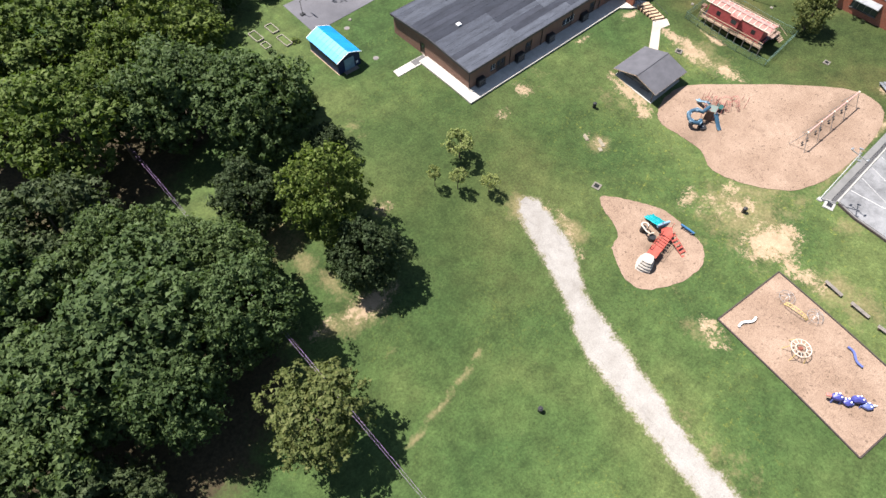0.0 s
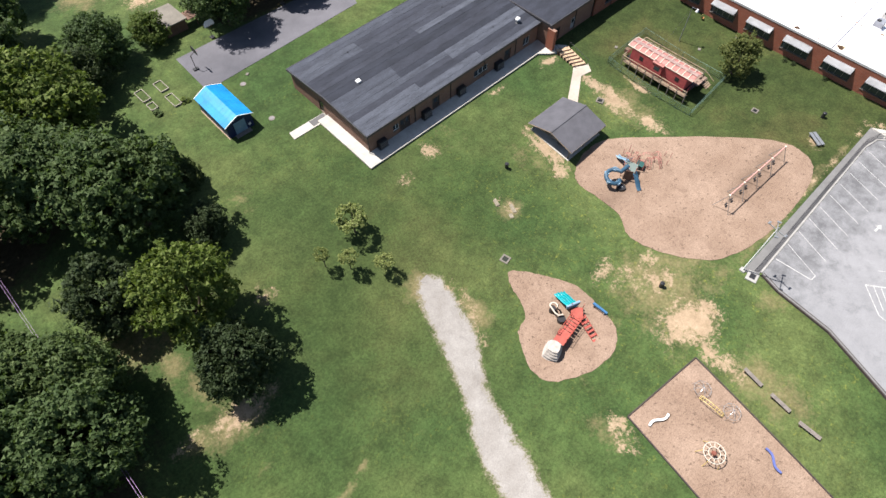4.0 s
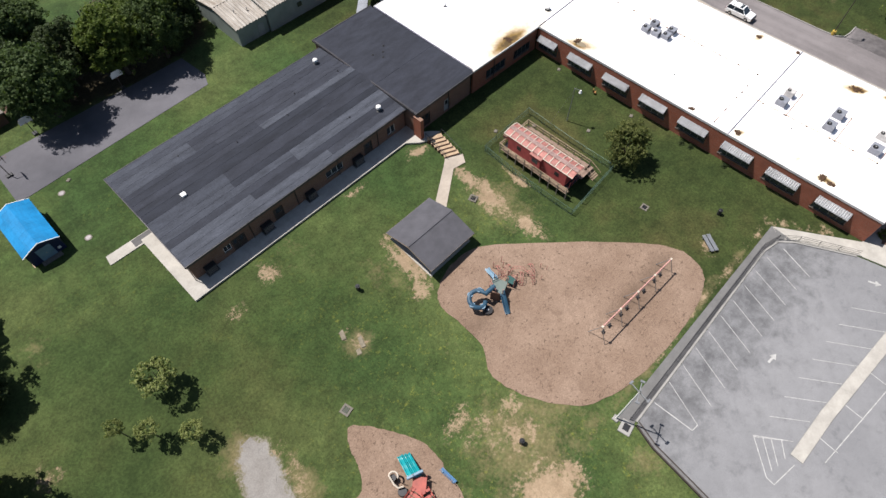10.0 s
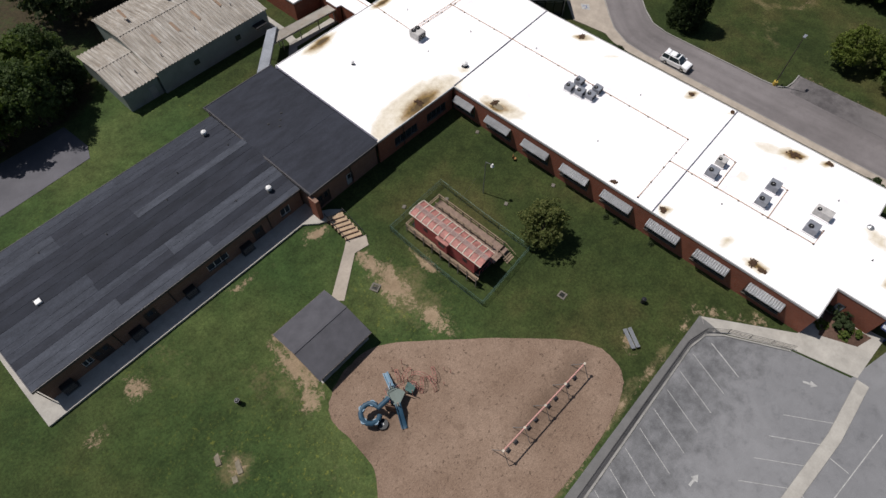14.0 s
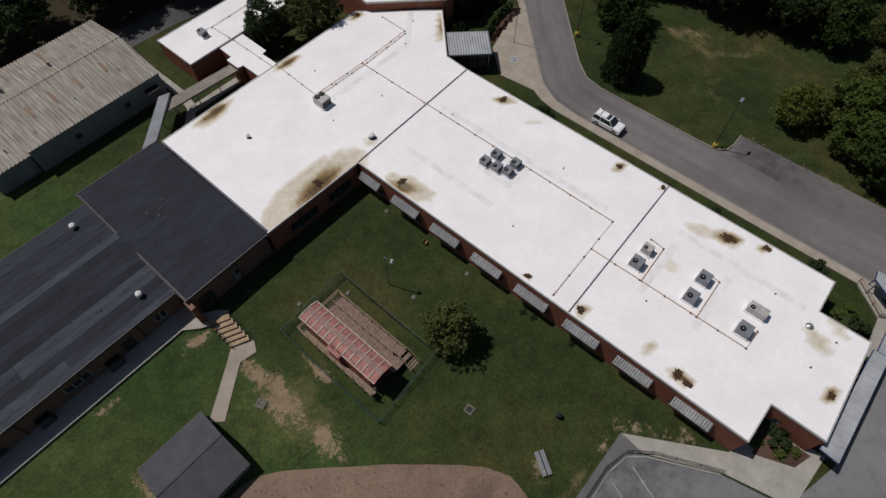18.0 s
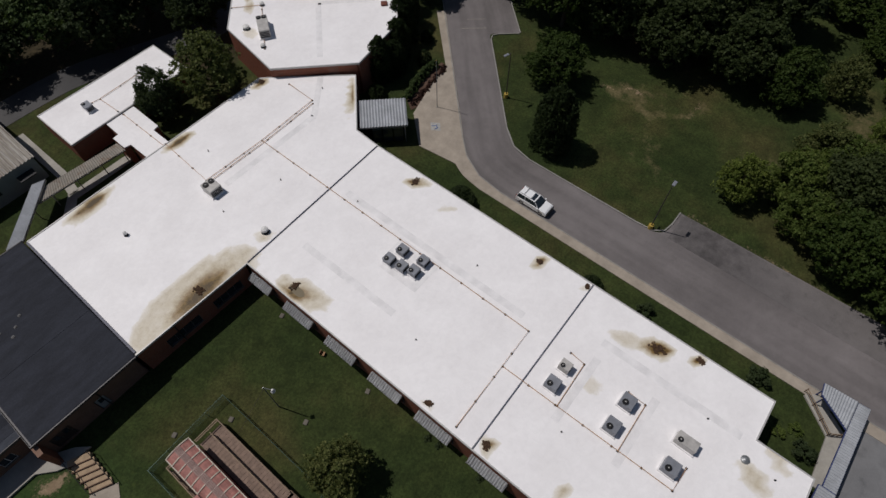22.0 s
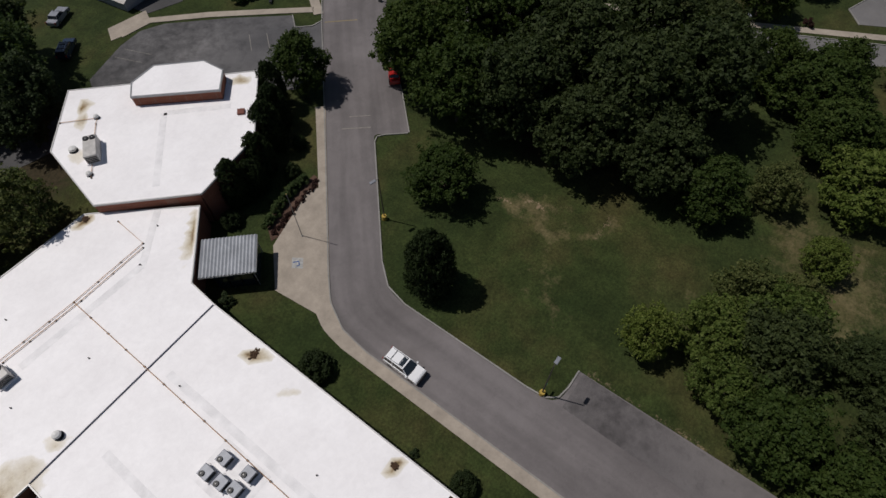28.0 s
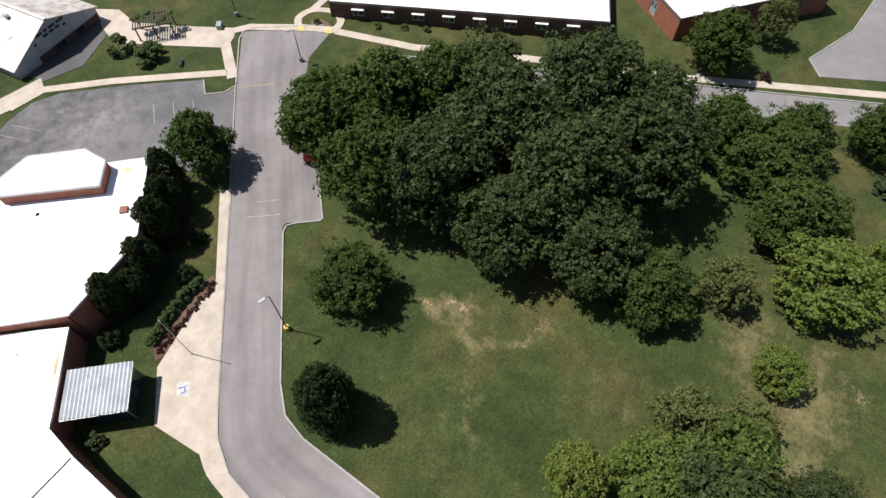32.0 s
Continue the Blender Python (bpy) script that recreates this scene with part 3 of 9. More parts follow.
DRY = [(65, 8, 9.5, 5.2, 0.62), (40.2, 29.5, 2.6, 3.4, 0.85), (43.4, 22.9, 1.8, 3.6, 0.85), (59.9, -8.4, 3.6, 6, 0.72), (67.5, 35, 3.3, 5.8, 0.52), (86.4, 31.4, 4.2, 6.6, 0.64), (30.9, 56.2, 3, 3.7, 0.45), (59.2, 45.4, 4.9, 3.4, 0.42), (70.4, -2.9, 3, 2.5, 0.6), (68, 15, 2.9, 2.7, 0.35), (58.3, 30.6, 2.3, 2.2, 0.75), (13.4, 31.4, 6.4, 2.6, 0.75), (42.9, 1.2, 1.7, 4.1, 0.62), (24.5, 41.1, 2, 1.6, 0.6), (10.3, 47, 5.3, 6, 0.75), (12.7, 25.2, 2.1, 0.8, 0.62), (173, 29.4, 2.8, 2.6, 0.55), (170.9, 25.5, 1.9, 4.6, 0.55), (172.2, 19.6, 2.2, 3.4, 0.55), (177, 16.6, 3.4, 1.7, 0.56), (178.4, 21, 1.5, 4.2, 0.5), (175.8, 27.2, 1.7, 3.4, 0.51), (174.4, 23.6, 3.6, 4, 0.27), (173.4, 9.8, 3.8, 1.5, 0.43), (173.3, 5.6, 1.9, 1, 0.55), (185.5, -9.5, 10, 7, 0.64), (178, -10.6, 8.4, 4, 0.6), (190, -2, 8, 4, 0.56), (162, 20, 2, 9, 0.39), (205, -4.6, 9.5, 9, 0.5), (165.4, 21.1, 1.9, 5.4, 0.39), (31.5, -6, 3.6, 14, 0.45), (46.8, 8, 6.5, 9, 0.3)]
WOODS = [(-14, 40, 20, 18), (-2, 78, 16, 16), (8, 76, 12, 9), (64, 94, 16, 6), (110, 118, 40, 22), (193, 34, 13, 14), (134, 92, 14, 12)]

DRY = [d for d in DRY if not 168 < d[0] < 180 or d[1] < 12]
for x, y in curve_through([(178.6, 21.5), (178.3, 18.4), (176.2, 18.2), (174.3, 19.2), (172.1, 21.8), (171.0, 25.2), (170.9, 28.6), (171.6, 31.2), (173.0, 31.6), (174.4, 28.4), (175.0, 25.8)], 3):
    DRY.append((x, y, 1.0, 1.0, 0.60))
for x, y in curve_through([(172.0, 30.6), (173.6, 28.6), (172.2, 27.2), (174.0, 29.6), (172.8, 26.0)], 3):
    DRY.append((x, y, 1.3, 1.3, 0.68))
for x, y in curve_through([(170.6, 24.0), (167.7, 23.1), (165.0, 21.7), (163.1, 19.7), (159.6, 17.0)], 3):
    DRY.append((x, y, 1.3, 1.3, 0.44))
for i in range(10):
    DRY.append((73.6 + 3.0 * i, 3.3 + 0.3 * math.sin(i * 2.1), 2.2, 0.8, 0.74 + 0.14 * math.sin(i * 1.3)))
    BARE.append((81.6 + 2.6 * i, 2.95 + 0.15 * math.sin(i * 1.7), 1.3, 0.5, 0.5 + 0.2 * math.sin(i * 2.3)))
for i in range(5):
    BARE.append((108.0 + 0.9 * i, 2.9 - 1.6 * i, 0.7, 0.9, 0.55 + 0.2 * math.sin(i * 2.0)))
DRY += [(174.0, 25.0, 4.2, 6.0, 0.42), (34.5, 117.0, 5.0, 7.0, 0.7), (11.4, 42.0, 2.4, 4.6, 0.7), (12.2, 37.0, 1.8, 3.4, 0.75), (8.6, 31.8, 2.4, 1.6, 0.7), (63.0, 8.0, 8.5, 7.0, 0.72), (61.0, 3.0, 6.0, 3.6, 0.75), (70.0, 3.6, 2.6, 2.2, 0.6)]


GRAVEL = curve_through([(43.2, 29.4), (42.6, 26.0), (41.2, 20.8), (39.3, 17.8), (37.3, 15.1), (35.8, 10.4), (34.0, 4.2), (32.5, -0.4), (31.3, -3.6), (29.6, -11.0), (28.4, -20), (26, -40)], 8)
GRAVEL += curve_through([(23, -40), (25.4, -18), (26.8, -8.4), (28.4, -1.8), (29.6, 4.0), (31.0, 9.4), (33.4, 13.7), (35.9, 19.4), (38.0, 25.6), (39.4, 29.0), (41.6, 31.2)], 8)


def inset(poly, by):
    """The outline drawn in by a distance."""
    out = []
    for i, p in enumerate(poly):
        d = (Vector(poly[(i + 1) % len(poly)]) - Vector(poly[i - 1])).normalized()
        q = Vector(p) + Vector((-d.y, d.x)) * (-by)
        out.append((q.x, q.y))
    return out


def land():
    def axis(lo, hi, step):
        inner = [lo + step * i for i in range(int((hi - lo) / step) + 1)]
        outer = [12, 30, 60, 120, 240, 500, 1000, 2200]
        return [lo - o for o in outer[::-1]] + inner + [hi + o for o in outer]

    xs, ys = axis(-40, 262, 1.0), axis(-36, 124, 1.0)
    verts = [(x, y, ground_z(x, y)) for y in ys for x in xs]
    n = len(xs)
    faces = [(j * n + i, j * n + i + 1, (j + 1) * n + i + 1, (j + 1) * n + i) for j in range(len(ys) - 1) for i in range(n - 1)]
    me = bpy.data.meshes.new("ground")
    me.from_pydata(verts, [], faces)
    me.materials.append(M_GRASS)
    x, y = np.array([v[0] for v in verts]), np.array([v[1] for v in verts])
    for name, spots in (("bare", BARE), ("dry", DRY), ("litter", [(*w, 1.0) for w in WOODS])):
        value = np.zeros(len(verts))
        for cx, cy, rx, ry, s in spots:
            r = ((x - cx) / rx) ** 2 + ((y - cy) / ry) ** 2
            value = np.maximum(value, s * (np.clip(1.12 - np.sqrt(r) * 0.62, 0, 1) if name == "bare" else np.exp(-(r if name != "litter" else r * r) * 0.8)))
        if name == "dry":
            s = np.clip(((21.4 - x) * 14.1 + (17.9 - y) * 3.1) / 208, 0, 1)
            value = np.maximum(value, 0.8 * np.exp(-(((x - 21.4 + 14.1 * s) ** 2 + (y - 17.9 + 3.1 * s) ** 2) / 0.3)))
        me.attributes.new(name, "FLOAT", "POINT").data.foreach_set("value", value.astype(np.float32))
    path = np.array(GRAVEL)
    far, inside = np.full(len(verts), 1e9), np.zeros(len(verts), bool)
    for (ax, ay), (bx, by) in zip(path, np.roll(path, -1, axis=0)):
        s = np.clip(((x - ax) * (bx - ax) + (y - ay) * (by - ay)) / max(1e-6, (bx - ax) ** 2 + (by - ay) ** 2), 0, 1)
        far = np.minimum(far, np.hypot(x - ax - s * (bx - ax), y - ay - s * (by - ay)))
        cross = (ay > y) != (by > y)
        inside ^= cross & (x < (bx - ax) * (y - ay) / (by - ay if by != ay else 1e-9) + ax)
    value = np.clip(0.62 + np.where(inside, far, -far) * 0.5, 0, 1)
    me.attributes.new("gravel", "FLOAT", "POINT").data.foreach_set("value", value.astype(np.float32))
    weedy = np.clip(np.exp(-(((x - 63) / 15) ** 2 + ((y - 20) / 17) ** 2)) + 0.8 * np.exp(-(((x - 88) / 7) ** 2 + ((y - 32) / 9) ** 2)) + 0.7 * np.exp(-(((x - 58) / 9) ** 2 + ((y + 6) / 14) ** 2)), 0, 1)
    me.attributes.new("weedy", "FLOAT", "POINT").data.foreach_set("value", weedy.astype(np.float32))
    me.attributes.new("olive", "FLOAT", "POINT").data.foreach_set("value", np.maximum(np.maximum(np.clip((x - 141) / 6, 0, 1), 0.95 * np.clip((x - 84) / 10, 0, 1)), 0.55 * np.exp(-((x - 36) / 22) ** 2 - ((y - 40) / 22) ** 2)).astype(np.float32))
    me.shade_smooth()
    tagged(new("ground", me), "mown green lawn with weeds, dry straw patches and bare clay", "lawn", kind="structure")


land()


def sheet(name, poly, lift, mat, label, category, cell=3.0, skirt=0.25):
    return single(name, drape(poly, lift, cell, skirt), mat, label, category, kind="structure")


# Drive: south to north, then bending north-east to the junction.
ROAD_W = [(143.9, -80), (143.9, 32.5)] + curve_through([(143.9, 32.5), (144.4, 36.5), (146.2, 40.0), (149.0, 43.0)], 4) + [(166.4, 59.9), (186.3, 79.4), (196.5, 88.6)]
ROAD_E = [(206.2, 76.4), (198.0, 74.6), (192.6, 70.6), (187.0, 64.6), (180.6, 57.2), (174.2, 50.5)] + curve_through([(174.0, 50.4), (172.0, 52.5), (170.5, 54.0), (168.0, 51.6)], 4) + curve_through([(154.4, 39.0), (152.0, 36.0), (151.2, 32.8)], 4) + curve_through([(151.4, 15.6), (151.5, 13.2), (152.4, 11.9), (154.2, 11.6), (156.6, 11.6)], 4) + [(157.0, -24), (151.5, -24), (151.5, -80)]
drive = sheet("road", ROAD_W + ROAD_E, 0.04, M_DRIVE, "worn grey asphalt drive with pale wheel tracks", "road")
verge = [Vector(p) for p in ROAD_W]
side = []
for v in drive.data.vertices:
    p, least = v.co.xy, 1e9
    for a, b in zip(verge, verge[1:]):
        if a == b:
            continue
        s = min(1.0, max(0.0, (p - a).dot(b - a) / (b - a).length_squared))
        least = min(least, (p - a.lerp(b, s)).length)
    side.append(least)
drive.data.attributes.new("across", "FLOAT", "POINT").data.foreach_set("value", side)
sheet("bay_surface", ragged([(151.75, 11.1), (156.5, 11.1), (156.5, -23.6), (151.75, -23.6)], 0.12, 1.6), 0.055, M_BAY, "dark coarse asphalt bay beside the drive", "road", 2.0)
# Car park in front of the far wing.
sheet("car_park", [(185.8, 79.2), (183.8, 79.4), (181.7, 81.6), (183.9, 84.5), (176.8, 92.4), (168.8, 100.0), (165.0, 101.6), (160.6, 100.9), (152.4, 97.6), (150, 92.4), (158.4, 83.8), (164.8, 77.0), (171.5, 69.4), (176.6, 69.6)], 0.05, M_CAR_PARK, "cracked grey asphalt car park with faded bays", "car park")
# Asphalt yard; its dark tone also stands in for the hall's shade.
sheet("gym_yard", [(168.2, 107.9), (168.9, 104.6), (174.9, 102.8), (181.4, 106.0), (185.4, 108.4), (184.4, 110.4)], 0.06, M_OLD_ASPHALT, "dark asphalt yard that also paints in the shade of the white hall", "yard")
# Road beyond the grove, with its pavement.
sheet("cross_road", [(206.4, 64), (214, 49.4), (243.4, -8), (258, -36), (252.5, -38.5), (237.8, -10), (208.6, 46.6), (200.6, 61)], 0.04, M_ROAD, "grey asphalt road with a faded centre line", "road")
sheet("pavement_far", strip([(205.9, 75.6), (210.4, 62.0), (216.6, 50.6), (227.4, 27.0), (231.2, 19.6), (245.0, -6.0), (260.5, -35)], 1.6), 0.07, M_TAN_CONCRETE, "pale concrete pavement slabs", "pavement")
sheet("far_car_park", [(243.4, 3.8), (247.0, 6.4), (259.4, 2.2), (275, 1), (280, -18), (254, -15)], 0.05, M_ROAD, "grey asphalt car park with a concrete kerb", "car park")

# Parking lot beside the play area.
LOT = [(73.4, 0.3), (103.2, 0.9)] + curve_through([(103.2, 0.9), (105.6, 0.4), (107.0, -1.2)], 4) + [(110.6, -7.9), (112.0, -14.4), (119, -16.5), (143.9, -15.8), (143.9, -60), (50, -60), (71.4, -9.4), (72.4, -2.4)]
sheet("parking_lot", LOT, 0.04, M_LOT, "grey asphalt parking lot with dark patches", "parking lot")
# Walks.
sheet("pavement_wing", [(47.45, 48.2), (83.6, 48.2), (85.2, 46.8), (86.2, 46.3), (88.9, 46.2), (87.8, 47.4), (86.2, 48.4), (86.2, 50.6), (49.3, 50.6), (49.3, 60.9), (47.45, 60.9)], 0.32, M_CONCRETE, "pale concrete walk along the brick wing", "pavement", 2.0)
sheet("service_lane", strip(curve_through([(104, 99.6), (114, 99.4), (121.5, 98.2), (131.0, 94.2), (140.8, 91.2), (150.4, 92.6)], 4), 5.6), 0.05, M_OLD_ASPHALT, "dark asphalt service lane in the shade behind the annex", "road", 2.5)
sheet("pavement_door", [(42.7, 60.4), (42.9, 62.0), (49.2, 61.9), (49.2, 60.9), (47.5, 60.9), (47.5, 60.3)], 0.12, M_CONCRETE, "white concrete door pad", "pavement", 2.0)
sheet("pavement_steps", [(86.0, 42.4), (88.5, 41.2), (87.7, 39.9), (85.6, 40.3), (80.1, 36.5), (78.9, 37.7), (84.9, 41.6)], 0.08, M_TAN_CONCRETE, "tan concrete path from the steps to the pavilion", "pavement", 2.0)
sheet("pavement_lot", [(107.6, 2.1), (113.2, -7.5), (118.5, -7.9), (119.4, -15.4), (112.4, -14.9), (110.9, -8.2), (107.3, -0.9), (106.2, 0.4)], 0.09, M_CONCRETE, "pale concrete apron beside the parking lot", "pavement", 2.0)
sheet("kerb_walk", [(72.0, 2.2), (107.6, 2.25), (107.2, -0.9), (105.6, 0.6), (103.2, 1.15), (73.2, 0.55), (72.4, 0.4)], 0.09, M_GREY_CONCRETE, "grey concrete walk above the parking lot", "pavement", 2.0)
sheet("gutter_strip", [(72.9, 1.12), (73.2, 0.62), (103.2, 1.2), (105.6, 0.68), (106.2, 0.74), (103.6, 1.6)], 0.096, M_OLD_ASPHALT, "dark asphalt strip under the railing", "pavement", 2.0)
DRIVE_WALK = [(142.4, -80), (142.4, 35.0)] + curve_through([(142.4, 35.0), (142.9, 38.2), (143.9, 40.4)], 3) + [(143.2, 46.6), (147.7, 51.6), (156.9, 54.4), (158.2, 53.6), (169.6, 65.1), (170.7, 64.0)]
sheet("pavement_drive", DRIVE_WALK + [p for p in ROAD_W[::-1] if -90 < p[1] < 61], 0.12, M_TAN_CONCRETE, "tan concrete pavement and drop-off apron", "pavement")
sheet("pavement_north", strip([(162.2, 103.2), (167.8, 102.7), (175.3, 95.8), (182.9, 87.6), (187.4, 82.6)], 1.5), 0.12, M_TAN_CONCRETE, "pale concrete walk beside the car park", "pavement")
sheet("pavement_stub", strip([(187.0, 81.0), (192.4, 88.4), (195.2, 90.2), (198.0, 88.4), (203.3, 80.9), (206.2, 75.6)], 1.7), 0.12, M_TAN_CONCRETE, "pale concrete walk round the end of the drive", "pavement")
# Play surfaces.
sheet("gravel_path", ragged(inset(GRAVEL, 0.95), 0.7, 0.9), 0.03, M_GRAVEL, "pale crushed gravel path with ragged edges", "path", 3.0, 0.05)
MULCH_A = curve_through([(51.4, 23.3), (53.3, 20.6), (55.1, 17.3), (55.5, 14.4), (54.9, 11.8), (54.4, 9.2), (52.6, 7.4), (50.1, 6.9), (47.1, 7.5), (43.4, 9.6), (42.6, 11.9), (43.4, 14.2), (45.2, 16.9), (47.5, 17.8), (48.7, 19.9), (49.3, 21.9), (50.3, 23.5)], 6, True)
sheet("mulch_small", ragged(MULCH_A, 0.18, 2.0), 0.05, M_MULCH, "tan wood-chip play surface", "play surface", 3.0, 0.1)
MULCH_B = curve_through([(71.0, 29.0), (74.5, 30.0), (79.0, 29.2), (84.8, 23.6), (92.7, 14.6), (96.0, 9.4), (95.6, 5.8), (93.4, 4.0), (88.4, 2.9), (82.4, 2.8), (76.4, 3.5), (71.8, 5.2), (68.8, 8.4), (67.0, 12.4), (66.6, 16.2), (68.6, 19.2), (69.0, 23.2), (69.1, 27.1)], 6, True)
sheet("mulch_large", ragged(MULCH_B, 0.18, 2.0), 0.05, M_MULCH, "tan wood-chip play surface scuffed dark", "play surface", 3.0, 0.1)
PIT = [(57.4, -0.3), (46.0, 1.0), (42.2, -18.5), (53.4, -20.0)]
sheet("mulch_pit", PIT, 0.05, M_MULCH, "tan wood-chip play pit", "play surface", 3.0, 0.1)
# Basketball court behind the wing.
sheet("ball_court", [(38.8, 79.2), (40.2, 78.8), (70.4, 80.0), (71.4, 82.4), (70.9, 88.5), (39.0, 89.0)], 0.05, M_COURT, "old grey asphalt ball court", "court")
sheet("plaza", [(185.6, 114.2), (188.0, 110.6), (187.2, 105.4), (192.2, 96.6), (196.4, 90.2), (194.6, 88.6), (191.8, 87.3), (186.1, 96.2), (181.6, 103.6), (183.0, 108.6)], 0.09, M_TAN_CONCRETE, "pale concrete plaza under the pergola", "pavement", 2.0)
sheet("door_mat", [(46.4, 60.55), (46.4, 61.85), (49.1, 61.85), (49.1, 60.95), (47.9, 60.95), (47.9, 60.55)], 0.132, M_OLD_ASPHALT, "dark rubber mat before the wing door", "mat", 2.0)
sheet("gym_apron", [(160.4, 103.2), (162.0, 106.4), (169.2, 105.6), (168.2, 103.4), (165.0, 102.2)], 0.08, M_TAN_CONCRETE, "pale concrete apron before the white hall", "pavement", 2.0)
sheet("ring_path", strip(curve_through([(203.0, 81.6), (205.0, 83.4), (208.0, 83.0), (209.9, 79.6), (208.6, 76.8), (206.0, 76.0)], 4) , 1.3), 0.10, M_TAN_CONCRETE, "pale concrete path ringing a bark bed", "pavement", 2.0)
sheet("school_path", strip([(207.8, 83.0), (211.5, 83.4), (219, 87)], 1.4), 0.08, M_TAN_CONCRETE, "pale concrete path to the far school", "pavement", 2.0)
# ---- trees ----
def crown_mesh(name, seed, lobes, leaves, leaf, mat, shape="round", gaps=0.0):
    """A crown of unit radius and height about 0 to 2: clumps of small bent leaf sprays round many boughs."""
    rnd = random.Random(seed)
    centres = []
    for i in range(lobes):
        h = rnd.random()
        if shape == "cone":
            reach, zz = 0.8 * (1.02 - h) ** 0.8, 0.1 + 1.85 * h
            size = 0.34 * (1.15 - h * 0.75)
        elif shape == "egg":
            reach, zz = 0.80 * math.sqrt(max(0.0, 1 - (2 * h - 0.72) ** 2 / 1.64)), 0.12 + 1.72 * h
            size = 0.24 * (1.2 - 0.5 * h)
        else:
            reach, zz = 0.80 * math.sqrt(max(0.0, 1 - (2 * h - 0.86) ** 2 / 1.35)), 0.25 + 1.45 * h
            size = rnd.uniform(0.17, 0.30)
        a, rr = i * 2.39996 + rnd.uniform(-0.4, 0.4), reach * (0.92 if shape == "egg" else math.sqrt(rnd.uniform(0.25, 1.0)))
        centres.append((Vector((rr * math.cos(a), rr * math.sin(a), zz)), size * rnd.uniform(0.75, 1.25)))
    tufts = []
    for c, s in centres:
        for _ in range(22):
            d = Vector((rnd.gauss(0, 1), rnd.gauss(0, 1), rnd.gauss(0.35, 1))).normalized()
            tufts.append((c, c + d * s * rnd.uniform(0.75, 1.1), s * rnd.uniform(0.2, 0.42)))
    verts, faces = [], []
    for i in range(leaves):
        c, at, s = tufts[rnd.randrange(len(tufts))]
        d = Vector((rnd.gauss(0, 1), rnd.gauss(0, 1), rnd.gauss(0.2, 0.9))).normalized()
        p = at + d * s * rnd.uniform(0.15, 1.1)
        if gaps and noise.noise(p * 4.0 + Vector((seed, 0, 0))) < gaps - 0.5:
            continue
        d = (0.6 * d + 0.7 * (p - c).normalized()).normalized()
        nrm = (d + 0.95 * Vector((rnd.uniform(-1, 1), rnd.uniform(-1, 1), rnd.uniform(-0.4, 0.9)))).normalized()
        u = nrm.orthogonal().normalized()
        u = Matrix.Rotation(rnd.uniform(0, 6.28), 3, nrm) @ u
        w = nrm.cross(u)
        k = leaf * rnd.uniform(0.6, 1.4)
        b = len(verts)
        for q in (-u, 0.75 * w + 0.4 * u + 0.2 * nrm, 0.9 * u - 0.7 * w - 0.15 * nrm):
            verts.append(p + q * k)
        faces.append((b, b + 2, b + 1))
    me = bpy.data.meshes.new(name)
    me.from_pydata(verts, [], faces)
    me.materials.append(mat)
    return me


def trunk_mesh(name, seed, height, r, spread):
    """A tapered trunk that forks into limbs."""
    rnd = random.Random(seed)
    bm = bmesh.new()
    top = Vector((rnd.uniform(-0.05, 0.05), rnd.uniform(-0.05, 0.05), height * 0.55))
    rod(bm, (0, 0, -0.06), (0, 0, 0.05), r * 1.5, r * 1.1, 9)
    rod(bm, (0, 0, 0.04), top, r * 1.1, r * 0.7, 9)
    for i in range(6):
        a = i * 1.05 + rnd.uniform(-0.3, 0.3)
        start = Vector((0, 0, height * rnd.uniform(0.3, 0.52)))
        mid = start + Vector((math.cos(a), math.sin(a), 0.7)) * spread * 0.45
        tip = mid + Vector((math.cos(a + 0.3), math.sin(a + 0.3), 0.9)) * spread * 0.4
        rod(bm, start, mid, r * 0.5, r * 0.3, 6)
        rod(bm, mid, tip, r * 0.3, r * 0.1, 6)
        rod(bm, mid, mid + Vector((math.cos(a - 0.7), math.sin(a - 0.7), 0.5)) * spread * 0.35, r * 0.24, r * 0.07, 5)
    rod(bm, top, top + Vector((0.1, 0.05, 0.5)), r * 0.6, r * 0.2, 6)
    return to_mesh(name, bm, M_BARK)


TRUNK = trunk_mesh("trunk", 4, 1.0, 0.055, 0.62)
CROWNS = {
    "oak": [crown_mesh("crown", 10 + i, 84, 25000, 0.034, M_LEAVES, gaps=0.06) for i in range(3)],
    "dark": [crown_mesh("crown", 20 + i, 72, 21000, 0.036, M_DARK_LEAVES, gaps=0.06) for i in range(2)],
    "bright": [crown_mesh("crown", 30 + i, 64, 19000, 0.036, M_BRIGHT_LEAVES, gaps=0.14) for i in range(2)],
    "lime": [crown_mesh("crown", 35 + i, 64, 15000, 0.038, M_LIME_LEAVES, gaps=0.16) for i in range(2)],
    "olive": [crown_mesh("crown", 40, 52, 17000, 0.034, M_OLIVE_LEAVES, gaps=0.24)],
    "spruce": [crown_mesh("crown", 50, 40, 12000, 0.05, M_DARK_LEAVES, "cone")],
    "small": [crown_mesh("crown", 60 + i, 30, 5600, 0.055, M_YOUNG_LEAVES, gaps=0.2) for i in range(2)],
    "elm": [crown_mesh("crown", 70 + i, 84, 25000, 0.034, M_ELM_LEAVES, gaps=0.06) for i in range(3)],
    "dull": [crown_mesh("crown", 80 + i, 90, 25000, 0.034, M_DULL_LEAVES, gaps=0.1) for i in range(3)],
    "holly": [crown_mesh("crown", 90, 150, 21000, 0.04, M_HOLLY_LEAVES, "egg")],
}
